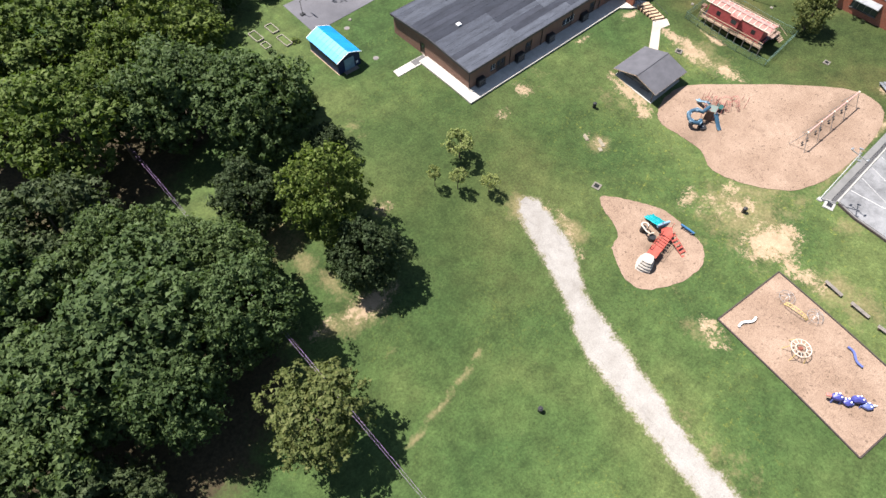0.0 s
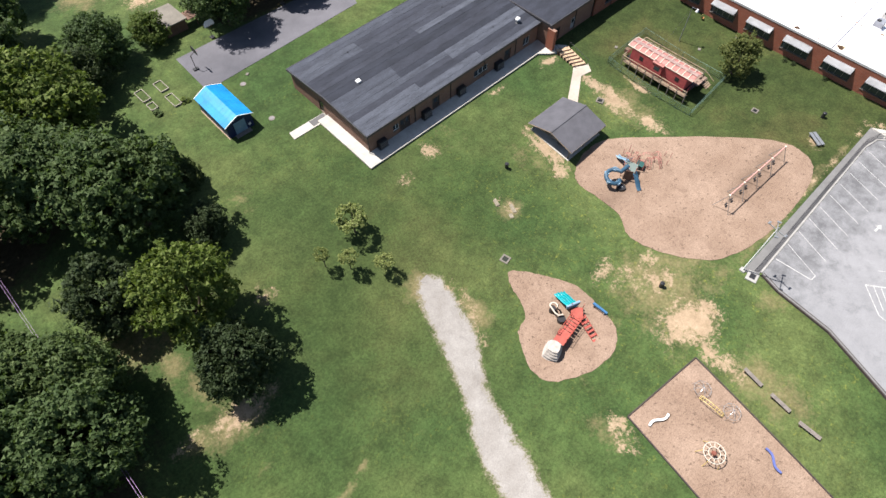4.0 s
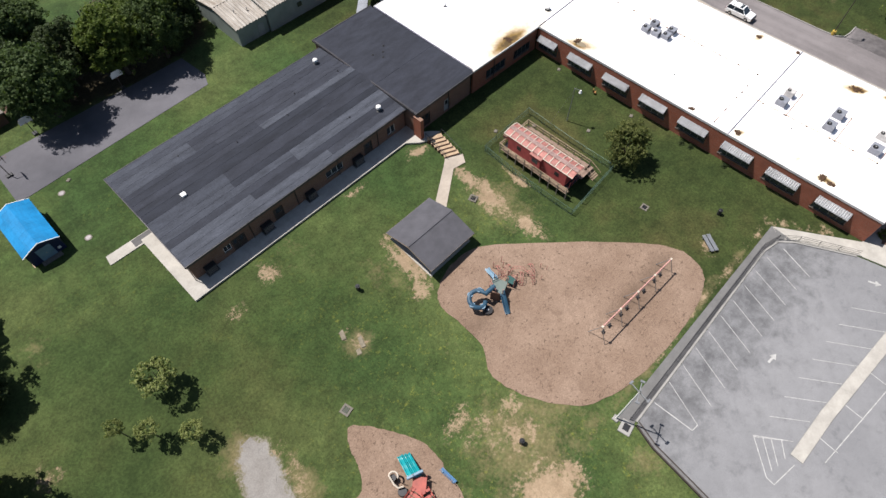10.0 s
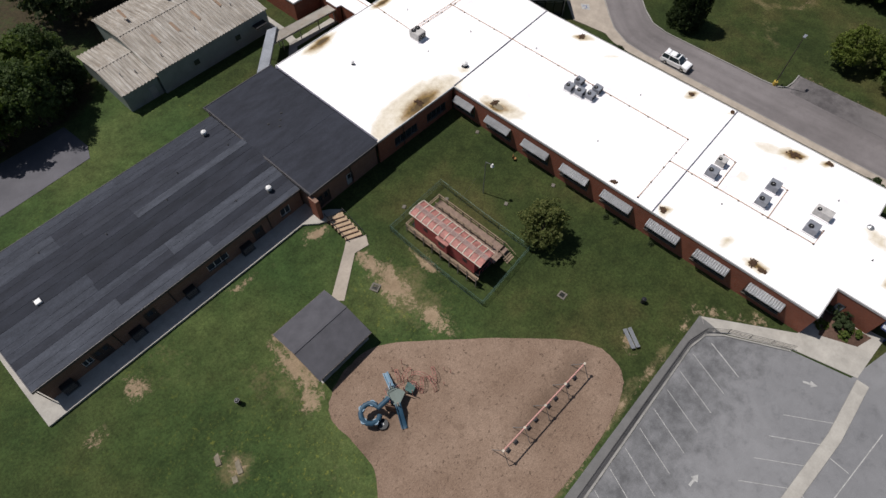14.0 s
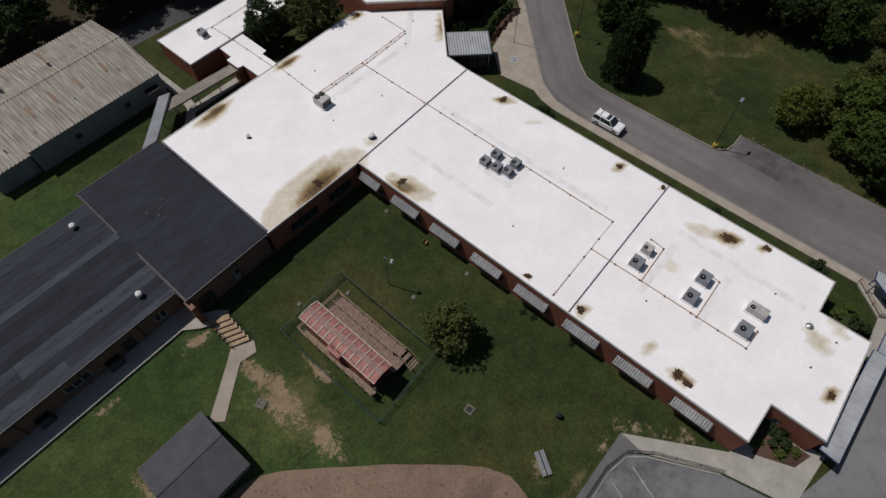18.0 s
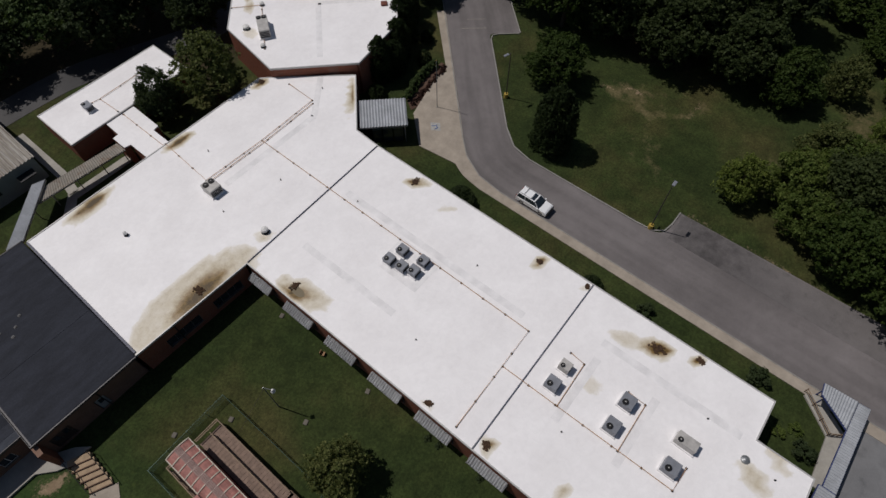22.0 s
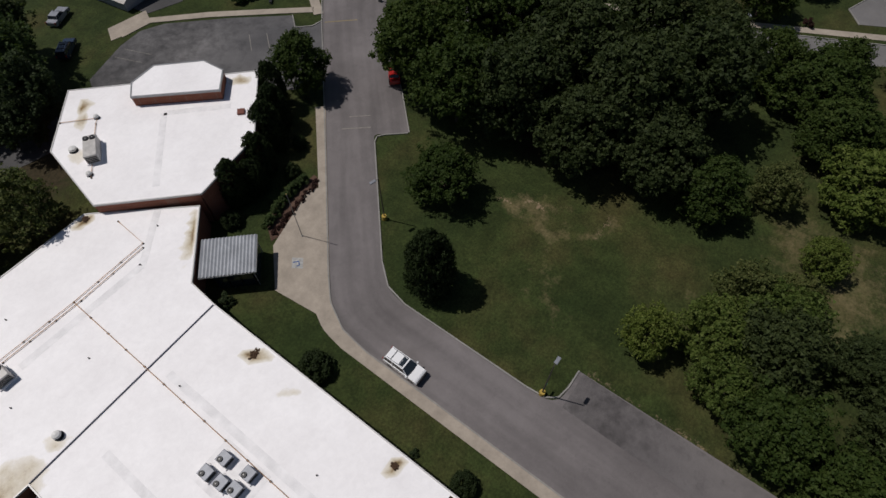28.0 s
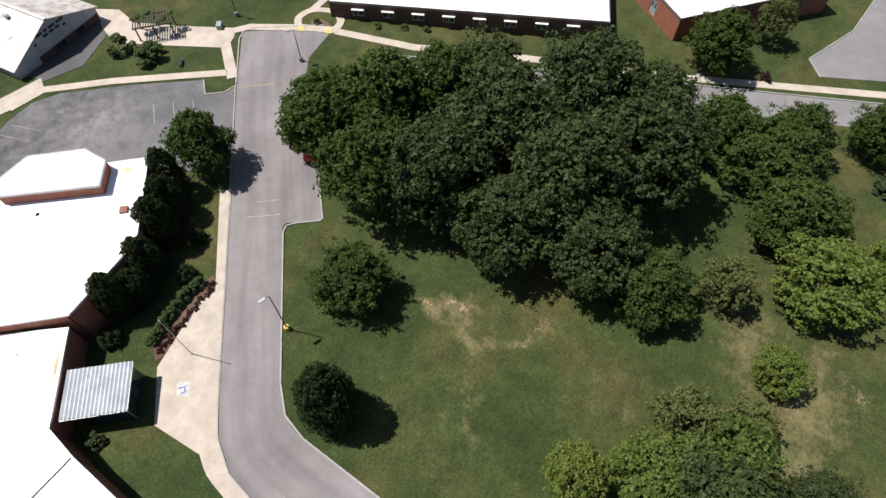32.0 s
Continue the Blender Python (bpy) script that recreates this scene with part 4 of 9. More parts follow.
TREE_LABELS = {
    "oak": "broad green oak with a dense lobed crown", "dark": "dark green broadleaf tree with a thick crown",
    "bright": "bright yellow-green tree with an open crown", "lime": "light yellow-green tree with a loose open crown", "olive": "olive-green tree with thinning tips",
    "dull": "large dull green oak with a dense crown", "holly": "dark green egg-shaped holly tree on the lawn",
    "spruce": "small dark blue-green spruce at the wood edge",
    "small": "small young tree with a light green crown", "elm": "broad green elm with a dense clumped crown",
}
tree_rnd = random.Random(5)


def tree(kind, x, y, r, crown_low, crown_high, label="", group=""):
    t = thing("tree", label or TREE_LABELS[kind], "tree", on_ground(x, y), group)
    me = CROWNS[kind][tree_rnd.randrange(len(CROWNS[kind]))]
    trunk = new("trunk", TRUNK)
    thick = (crown_low + crown_high) / 2 * 1.1
    trunk.matrix_basis = Matrix.Diagonal((r * 0.95, r * 0.95, thick, 1))
    trunk.parent = t
    crown = new("crown", me)
    crown.matrix_basis = Matrix.Translation((0, 0, crown_low)) @ Matrix.Rotation(tree_rnd.uniform(0, 6.28), 4, "Z") @ Matrix.Diagonal((r, r, (crown_high - crown_low) / 2, 1))
    crown.parent = t
    return t


WEST = [("bright", 17.8, 43.3, 6.1, 1.5, 15.5), ("dark", 17.4, 34.8, 5.0, 0.6, 10.5), ("olive", 1.4, 22.2, 6.6, 2.5, 12.0), ("oak", -6.8, 41.5, 9.4, 3, 16.5), ("oak", -17, 39.3, 8.0, 3, 16), ("oak", -8.6, 33.0, 6.0, 2, 14), ("dark", -9.6, 59, 8.2, 3, 15), ("oak", 11.6, 70.0, 8.4, 2, 16.5), ("oak", 19.2, 61.3, 8.2, 1.5, 16), ("bright", -1.6, 73.4, 9.0, 3, 17), ("bright", 3.7, 92, 9.6, 3, 17), ("bright", 17.3, 82.5, 8.8, 2, 16.5), ("oak", -24, 32, 8, 3, 16), ("dark", -19, 27, 6.0, 2, 13), ("bright", 9.6, 80.4, 6.6, 3, 15.5), ("oak", 1.6, 46.0, 5.6, 1.5, 12), ("oak", -16, 52.7, 7.6, 3, 16), ("dark", 26.0, 63.6, 2.8, 0.4, 5.6), ("dark", 10.8, 51.0, 5.4, 1, 11), ("dark", -22, 66, 9, 3, 16), ("oak", -26, 82, 10, 3, 17), ("bright", -10, 88, 9, 3, 17), ("oak", -6, 106, 10, 3, 17), ("oak", 14, 102, 9, 3, 16), ("oak", -32, 50, 9, 3, 17), ("dark", 24.6, 53.2, 3.4, 0.6, 6.5), ("oak", -30, 18, 8, 2, 15), ("olive", 24.6, 66.0, 2.8, 0.8, 8.5), ("spruce", 27.2, 63.9, 2.0, 0.2, 8.0), ("oak", 1.6, 36.4, 6.6, 2, 14.5), ("oak", 3.6, 43.2, 5.6, 1.5, 12.5), ("oak", -4.5, 51.5, 6.2, 2, 14), ("oak", 30.3, 95.0, 5.2, 0.6, 9.5), ("dark", 25.0, 90.4, 4.6, 0.6, 9.0)]
NORTH = [("bright", 38.5, 95.0, 3.6, 0.5, 6), ("oak", 50.6, 90.5, 6.0, 2, 12), ("bright", 64.0, 93.5, 5.4, 1.5, 10.5), ("dark", 57.0, 96.0, 5.2, 2, 10.5), ("dark", 49.6, 97.0, 4.6, 1, 10), ("bright", 71, 95.0, 5.6, 2, 11.5), ("dark", 72.4, 91.0, 3.6, 0.6, 7), ("dark", 76.0, 94.2, 3.2, 0.5, 8), ("oak", 75.0, 100.0, 4.4, 1.0, 9.5), ("bright", 63.0, 91.4, 5.2, 2, 12), ("oak", 69.6, 90.4, 4.6, 2, 11.5), ("oak", 53, 105, 6.5, 2, 12), ("dark", 85, 112, 8, 2, 14), ("oak", 98, 112, 8, 2, 14), ("dark", 112, 108, 7, 2, 13), ("oak", 124, 106, 8, 2, 14), ("dark", 137, 103, 8, 2, 14), ("oak", 142, 100, 7, 2, 14), ("dark", 142.5, 94, 5.5, 2, 12), ("dark", 128, 99, 6.5, 2, 13), ("oak", 20, 112, 6.5, 2, 14), ("oak", 24, 125, 6.5, 2, 14), ("oak", 90, 128, 9, 2, 14), ("oak", 118, 124, 9, 2, 14), ("oak", 145, 103.5, 6.2, 2, 13), ("dark", 149, 109.5, 5.2, 2, 12), ("dark", 139.6, 91.4, 4.4, 1.0, 9.6)]
SCHOOL = [("dark", 124.1, 79.9, 3.6, 1.0, 8.8), ("olive", 131.2, 76.4, 5.6, 1.2, 11.8), ("olive", 103.8, 23.6, 3.7, 0.6, 7.4, "olive-green lawn tree with a rounded crown")]
EAST = [("oak", 168.0, 39.6, 5.0, 0.6, 8.0), ("holly", 155.3, 31.9, 3.25, 0.0, 11.4), ("oak", 172.0, 69.4, 4.7, 1.0, 10.0), ("oak", 183.2, 56.3, 7.2, 2, 15), ("oak", 190.4, 51.2, 7.6, 2, 16), ("oak", 180.6, 46.1, 7.2, 2, 15), ("dull", 184.2, 38.4, 7.6, 2, 16), ("dull", 194.8, 36.3, 9.2, 2.5, 18), ("dull", 207.0, 30.2, 8.8, 2.5, 17.5), ("dull", 191.5, 25.0, 8.6, 2.5, 17.5), ("dull", 201.5, 19.0, 8.4, 2.5, 17), ("dull", 183.6, 28.4, 6.6, 1.6, 13), ("dull", 187.0, 18.2, 6.4, 1.4, 12), ("oak", 187.2, 10.0, 5.2, 0.6, 9), ("olive", 193.3, 3.1, 3.8, 0.6, 7.5), ("oak", 214.8, 5.2, 7.2, 0.8, 10.5), ("oak", 207.6, -0.7, 6.4, 0.8, 9.5), ("lime", 199.9, -6.7, 6.6, 0.5, 9), ("oak", 216.6, 12.7, 5.2, 1, 10), ("oak", 229.5, -6.3, 4.6, 0.8, 9), ("lime", 186.6, -5.9, 3.2, 0.4, 5.8), ("olive", 178.6, -4.6, 3.4, 0.5, 6.5), ("olive", 174.4, 1.2, 4.2, 0.8, 9.4), ("bright", 172.6, -3.3, 5.4, 0.8, 10.5), ("lime", 163.8, 7.6, 3.5, 0.6, 7.4), ("bright", 167.4, 1.4, 4.8, 0.8, 9.6), ("dull", 168.2, -4.0, 6.0, 1, 11.5), ("oak", 161.0, -7.0, 5.6, 1, 10.0), ("bright", 163.0, -1.6, 4.0, 0.8, 8.4), ("dull", 174.6, -13.4, 4.2, 0.3, 6.5), ("oak", 235.0, 19.4, 5.6, 1, 10.5), ("olive", 247.0, 14.2, 3.6, 0.8, 8.5), ("dull", 212, 22, 6, 2, 14), ("oak", 196, 46, 7.5, 2, 16), ("dull", 201, 42, 7, 2, 16), ("oak", 158, -16, 6, 1, 11), ("dull", 168, -18, 6, 1, 11), ("oak", 222, 3, 5, 1, 9.5), ("dull", 224, -14, 5, 0.5, 9), ("oak", 240, -18, 6, 0.5, 10), ("lime", 208, -14, 5, 0.5, 8)]
MAGNOLIAS = [("holly", 166.2, 69.8, 2.3, 0.3, 8.4), ("holly", 163.4, 66.6, 2.4, 0.3, 8.0), ("holly", 160.0, 64.3, 2.5, 0.3, 8.6), ("holly", 155.8, 61.7, 2.3, 0.3, 7.6), ("holly", 150.4, 60.6, 2.2, 0.3, 7.8), ("holly", 153.0, 60.0, 2.0, 0.3, 6.0)]
for row in WEST:
    tree(*row, group="woods beside the field")
for row in NORTH:
    tree(*row, group="woods behind the school")
for row in SCHOOL:
    tree(*row)
for row in EAST:
    tree("elm" if row[0] == "oak" else row[0], *row[1:], group="trees on the east lawn")
for row in MAGNOLIAS:
    tree(*row, label="dark glossy evergreen tree against the brick hall", group="evergreens beside the hall")
YOUNG = [(39.1, 41.6, 2.35, 1.9, 5.8), (32.9, 40.0, 1.05, 2.1, 4.6), (35.2, 37.7, 1.35, 2.2, 4.6), (38.5, 34.6, 1.4, 1.7, 4.0)]
for x, y, r, lo, hi in YOUNG:
    tree("small", x, y, r, lo, hi, group="young trees on the lawn")
# ---- school buildings ----
def flat_roof(name, poly, z, thick, mat, parent, label="", pond=(), pools=()):
    """A roof deck cut into cells, with a value for leaf stains (pond) and for silt with a firm rim (pools)."""
    bm = bmesh.new()
    prism(bm, poly, z - thick, z)
    bm.normal_update()
    if pond:
        for axis in (0, 1):
            lo, hi = min(p[axis] for p in poly), max(p[axis] for p in poly)
            k = math.ceil(lo)
            while k < hi:
                at, way = [0, 0, 0], [0, 0, 0]
                at[axis], way[axis] = k, 1
                bmesh.ops.bisect_plane(bm, geom=bm.verts[:] + bm.edges[:] + bm.faces[:], plane_co=at, plane_no=way, dist=1e-4)
                k += 1
    ob = part(name, bm, mat, parent, label)
    if pond:
        me = ob.data
        values = []
        for v in me.vertices:
            best = 0.0
            for cx, cy, rx, ry, turn, s in pond:
                c, w = math.cos(radians(turn)), math.sin(radians(turn))
                dx, dy = v.co.x - cx, v.co.y - cy
                r = ((dx * c + dy * w) / rx) ** 2 + ((dy * c - dx * w) / ry) ** 2
                best = max(best, s * max(0.0, 1 - r))
            for cx, cy, rx, ry, turn, s in pools:
                c, w = math.cos(radians(turn)), math.sin(radians(turn))
                dx, dy = v.co.x - cx, v.co.y - cy
                r = ((dx * c + dy * w) / rx) ** 2 + ((dy * c - dx * w) / ry) ** 2
                best = max(best, min(s, 2.2 * (1.05 - r)))
            values.append(best)
        me.attributes.new("pond", "FLOAT", "POINT").data.foreach_set("value", values)
    return ob


def outline_walls(parent, poly, z0, z1, mat, skip=(), openings=None, thick=0.3, label=""):
    """One wall for every side of an outline that runs against the clock, butted at the corners."""
    n = len(poly)
    for i in range(n):
        if i in skip:
            continue
        a, b = Vector(poly[i]), Vector(poly[(i + 1) % n])
        d = (b - a).normalized()
        bm = bmesh.new()
        wall(bm, a, b - d * thick, z0, z1, thick, (openings or {}).get(i, ()))
        part("wall", bm, mat, parent, label)


def coping(parent, poly, z0, z1, width, mat, skip=(), name="coping", out=0.06):
    n = len(poly)
    for i in range(n):
        if i in skip:
            continue
        a, b = Vector(poly[i]), Vector(poly[(i + 1) % n])
        d = (b - a).normalized()
        o = Vector((d.y, -d.x))
        bm = bmesh.new()
        m = Matrix(((d.x, -o.x, 0, a.x + o.x * out), (d.y, -o.y, 0, a.y + o.y * out), (0, 0, 1, 0), (0, 0, 0, 1)))
        box(bm, -out, (b - a).length + out - width, 0, width, z0, z1, m)
        part(name, bm, mat, parent)


ROOF_Z = 4.3
# Brick classroom wing under black roll roofing.
wing = thing("classroom_wing", "brown brick classroom wing with a low-pitched black felt roof", "school building")
WING = [(49.3, 50.6), (86.1, 50.6), (86.1, 69.6), (49.3, 69.6)]


def wing_roof_z(x, y):
    """A low pitch from both eaves to a ridge over the corridor."""
    return 4.66 - 0.073 * abs(y - 60.1)


outline_walls(wing, WING, -3.2, 3.6, M_BROWN_BRICK, skip=(1,), openings={3: [(6.9, 8.1, 0.3, 2.5)], 0: [(4.6, 5.7, 1.2, 2.3), (5.9, 7.9, 0.25, 2.5), (12.5, 14.0, 0.25, 2.5), (21.5, 24.5, 1.2, 2.4), (28.5, 30.0, 0.25, 2.5), (33.0, 34.5, 1.0, 2.4)]})
bm = bmesh.new()
gable = [[bm.verts.new((x, y, z)) for y, z in ((50.9, 3.6), (69.3, 3.6), (69.3, 3.66), (60.1, 4.3), (50.9, 3.66))] for x in (49.3, 49.6)]
bm.faces.new(gable[0][::-1])
bm.faces.new(gable[1])
for i in range(5):
    bm.faces.new((gable[0][i], gable[0][(i + 1) % 5], gable[1][(i + 1) % 5], gable[1][i]))
part("gable", bm, M_BROWN_BRICK, wing)
for y0, y1 in ((50.3, 60.1), (60.1, 69.9)):
    bm = bmesh.new()
    prism(bm, [(48.95, y0), (86.1, y0), (86.1, y1), (48.95, y1)], lambda x, y: wing_roof_z(x, y) - 0.3, wing_roof_z)
    part("roof_deck", bm, M_ROLL_ROOF, wing)
for y0, y1 in ((50.22, 50.3), (69.9, 69.98)):
    part("eave_trim", boxed(48.9, 86.1, y0, y1, 3.62, 3.98), M_DARK_TRIM, wing)
for y0, y1 in ((50.3, 60.1), (60.1, 69.9)):
    bm = bmesh.new()
    prism(bm, [(48.87, y0), (48.95, y0), (48.95, y1), (48.87, y1)], lambda x, y: wing_roof_z(x, y) - 0.33, lambda x, y: wing_roof_z(x, y) + 0.03)
    part("verge_trim", bm, M_DARK_TRIM, wing)
link = thing("link_block", "brick link block with a flat black roof", "school building")
LINK = [(86.1, 48.5), (98.2, 48.5), (98.2, 71.2), (86.1, 71.2)]
outline_walls(link, LINK, -3.2, 4.3, M_BROWN_BRICK, skip=(1,), openings={0: [(0.8, 3.0, 0.25, 2.6), (6.0, 7.2, 0.3, 2.5)]})
flat_roof("roof_deck", [(85.9, 48.1), (98.2, 48.1), (98.2, 71.5), (85.9, 71.5)], 4.45, 0.3, M_ROLL_ROOF, link)
coping(link, [(85.9, 48.1), (98.2, 48.1), (98.2, 71.5), (85.9, 71.5)], 4.2, 4.5, 0.12, M_DARK_TRIM, skip=(1,), name="eave_trim")

# Main building under the white membrane.
main = thing("main_building", "long red brick school with a stained white flat roof", "school building")
MAIN = [(98.3, 48.3), (113.5, 47.9), (113.4, -7.6), (118.5, -7.7), (118.5, -13.5), (132.1, -13.1), (132.1, -7.3), (137.0, -7.2), (136.9, 48.3), (137.2, 52.6), (145.1, 60.4), (136.4, 70.2), (135.6, 71.0), (98.5, 71.0)]
WINDOWS_Y = [(47.4, 43.6), (41.3, 36.7), (34.5, 29.9), (27.8, 23.2), (21.1, 16.4), (14.1, 9.4), (7.3, 2.6), (0.2, -4.5)]
outline_walls(main, MAIN, -3.0, 4.15, M_BRICK, skip=(13,), openings={1: [(47.9 - a, 47.9 - b, 0.7, 2.9) for a, b in WINDOWS_Y], 0: [(3.0, 7.5, 1.0, 2.6), (9.5, 13.5, 1.0, 2.6)], 3: [(1.2, 2.2, 0.25, 2.4)], 4: [(2, 3.2, 1.2, 2.2)]})
POOLS = [(106.8, 48.9, 8.8, 3.8, 0, 0.4), (114.9, 39.8, 4.0, 1.5, -82, 0.4)]
PONDS = [(107.4, 49.0, 6.6, 2.0, 3, 1.0), (114.4, 40.4, 2.8, 1.1, -80, 1.0), (106.4, 69.9, 4.2, 1.3, 3, 0.95), (107.2, 70.3, 2.4, 0.9, 0, 1.35), (120.4, 70.0, 2.8, 1.1, 0, 1.1), (135.0, 70.0, 1.6, 0.9, 0, 1.05), (141.0, 57.4, 5.4, 0.5, 43, 1.05), (135.4, 40.2, 1.9, 0.8, -70, 1.0), (134.6, 34.6, 1.0, 0.6, -60, 0.7), (135.6, 21.1, 1.1, 0.8, 0, 1.0), (134.6, 4.9, 2.0, 1.2, -70, 1.15), (136.0, 0.8, 1.1, 0.8, 0, 1.0), (114.3, 20.5, 0.9, 0.6, 0, 1.0), (114.8, 13.3, 1.2, 0.8, 0, 1.0), (115.0, 0.7, 1.7, 1.0, 70, 1.1), (115.8, 4.9, 1.3, 0.8, 0, 0.6), (123.4, -12.0, 1.5, 1.0, 0, 1.0), (128.5, -8.6, 2.6, 1.4, 60, 0.5), (126.5, 8.4, 2.4, 0.8, 90, 0.4), (133.5, 8.0, 3.0, 1.2, -70, 0.42), (131.6, -9.8, 2.0, 0.9, 70, 0.5), (136.0, 14.6, 0.8, 0.5, 0, 0.9), (117.2, 49.4, 1.4, 0.8, 0, 0.6)]
flat_roof("roof_membrane", MAIN, ROOF_Z, 0.3, M_WHITE_ROOF, main, pond=PONDS, pools=POOLS)
coping(main, MAIN, 4.08, ROOF_Z + 0.07, 0.14, M_LIGHT_TRIM, skip=(13,))

# Eight-sided hall with a raised lantern roof.
hall = thing("assembly_hall", "eight-sided brick hall with a white roof and raised lantern", "school building")
HALL = [(136.95, 69.55), (146.05, 60.35), (156.5, 62.0), (165.8, 71.1), (147.0, 89.6), (138.9, 81.5)]
outline_walls(hall, HALL, -2, 5.75, M_BRICK)
flat_roof("roof_membrane", HALL, 5.9, 0.3, M_WHITE_ROOF, hall, pond=[(146.4, 85.2, 1.6, 0.9, 40, 0.9), (162.9, 71.6, 0.8, 2.0, 40, 0.8), (140.5, 78, 0.8, 2.4, 0, 0.5), (144.6, 83.0, 2.0, 0.8, 40, 0.7)])
coping(hall, HALL, 5.68, 5.97, 0.14, M_LIGHT_TRIM)
LANTERN = [(150.8, 79.4), (158.9, 70.7), (161.9, 73.4), (161.6, 77.1), (156.7, 82.0), (152.6, 81.6)]
outline_walls(hall, LANTERN, 5.9, 7.4, M_BRICK, label="brick lantern wall")
flat_roof("lantern_roof", LANTERN, 7.55, 0.25, M_WHITE_ROOF, hall)
coping(hall, LANTERN, 7.3, 7.62, 0.16, M_GALV)
# ---- school: openings, roofs and plant ----
def ribbed_roof_material():
    """Old ribbed sheets with dirt washed down the slope and rust at the laps."""
    n = Nodes("aged_steel_roof")
    tone = n.ramp(n.noise(1.0, 6, 0.7, stretch=(3.2, 0.16, 1)), (0.3, (0.15, 0.124, 0.10)), (0.5, (0.30, 0.268, 0.23)), (0.68, (0.45, 0.425, 0.39)))
    tone = n.mix(0.7, tone, n.ramp(n.noise(0.35, 6, 0.7), (0.3, 0.72), (0.68, 1.15)), "MULTIPLY")
    rust = n.ramp(n.noise(0.8, 7, 0.78, stretch=(1.6, 0.5, 1)), (0.58, 0.0), (0.72, 0.8))
    tone = n.mix(rust, tone, (0.19, 0.125, 0.08))
    n.bump(n.noise(5.0, 3), 0.1, 0.01)
    return n.finish(tone, 0.6, 0.05, 0.35, True)


M_STEEL_ROOF = ribbed_roof_material()
M_RUST_SHEET = metal_sheet_material("rusted_sheet", (0.26, 0.17, 0.11), 0.9, 0.8, 0.0)
M_AWNING = metal_sheet_material("grey_awning_metal", (0.60, 0.60, 0.61), 0.0, 0.4, 0.1)
M_GREY_SHEET = metal_sheet_material("grey_beige_sheet", (0.31, 0.28, 0.24), 0.2, 0.5, 0.05)
M_WHITE_SHEET = metal_sheet_material("white_canopy_metal", (0.44, 0.455, 0.48), 0.0, 0.4, 0.1)
M_PALE_WALL = plain("pale_green_siding", (0.29, 0.33, 0.31), 0.6, 0, 0.15, 0.6, 8.0, 0.1)
M_HVAC = plain("grey_hvac_casing", (0.24, 0.25, 0.28), 0.5, 0.2, 0.2, clean=True)
M_HVAC_PALE = plain("pale_hvac_casing", (0.48, 0.46, 0.44), 0.5, 0.1, 0.25, clean=True)
M_FAN = plain("black_fan_grille", (0.02, 0.02, 0.022), 0.5, 0.3, 0.1)
M_PIPE = plain("rusty_gas_pipe", (0.50, 0.30, 0.17), 0.6, 0.1, 0.4, 2.0, clean=True)
M_SEAM = plain("roof_seam_strip", (0.13, 0.13, 0.165), 0.6, 0, 0.3, 1.0, clean=True)
M_PATCH = plain("roof_patch", (0.845, 0.825, 0.83), 0.6, 0, 0.15, 0.7, clean=True)
M_LITTER = plain("dead_leaf_heap", (0.10, 0.055, 0.03), 0.95, 0, 0.6, 6.0, 30.0, 0.6)
M_BLUE_TRIM = plain("blue_trim", (0.06, 0.08, 0.22), 0.5, 0, 0.15)
M_RED_BROWN = plain("red_brown_paint", (0.22, 0.07, 0.045), 0.6, 0, 0.25)


def roofing_strips(parent, rows, z, seed):
    """Rolls of felt laid lengthwise, lapped row by row; each row is y0, y1 and its pieces (x0, x1, worn)."""
    rnd = random.Random(seed)
    for y0, y1, pieces in rows:
        for x0, x1, worn in pieces:
            lift = rnd.uniform(0.006, 0.016)
            bm = bmesh.new()
            prism(bm, [(x0 + 0.02, y0), (x1 - 0.02, y0), (x1 - 0.02, y1 - 0.03), (x0 + 0.02, y1 - 0.03)], lambda x, y: z(x, y) + 0.002, lambda x, y: z(x, y) + 0.014 + lift)
            part("roofing_strip", bm, M_WORN_FELT if worn else M_ROLL_ROOF, parent)


roofing_strips(wing, [
    (50.35, 51.2, [(49.0, 66.0, 1), (66.0, 86.0, 1)]), (51.2, 52.4, [(49.0, 73.0, 1), (73.0, 86.0, 0)]), (52.4, 53.6, [(49.0, 61.0, 1), (61.0, 86.0, 0)]),
    (53.6, 54.7, [(49.0, 69.0, 0), (69.0, 86.0, 1)]), (54.7, 55.8, [(49.0, 69.0, 1), (69.0, 86.0, 1)]), (55.8, 56.9, [(49.0, 60.2, 1), (60.2, 86.0, 0)]),
    (56.9, 58.7, [(49.0, 60.4, 1), (60.4, 86.0, 0)]), (58.7, 60.1, [(49.0, 77.9, 0), (77.9, 86.0, 0)]), (60.1, 61.3, [(49.0, 77.9, 0), (77.9, 86.0, 0)]),
    (61.3, 62.5, [(49.0, 69.0, 0), (69.0, 86.0, 1)]), (62.5, 63.8, [(49.0, 69.0, 0), (69.0, 86.0, 0)]), (63.8, 64.7, [(49.0, 63.0, 0), (63.0, 86.0, 0)]),
    (64.7, 66.2, [(49.0, 60.2, 1), (60.2, 86.0, 0)]), (66.2, 67.5, [(49.0, 60.2, 1), (60.2, 86.0, 0)]), (67.5, 68.6, [(49.0, 86.0, 1)]), (68.6, 69.85, [(49.0, 70.0, 1), (70.0, 86.0, 1)])], wing_roof_z, 3)
roofing_strips(link, [(48.3, 56.9, [(86.1, 98.1, 0)]), (56.9, 71.3, [(86.1, 98.1, 0)])], lambda x, y: 4.45, 8)
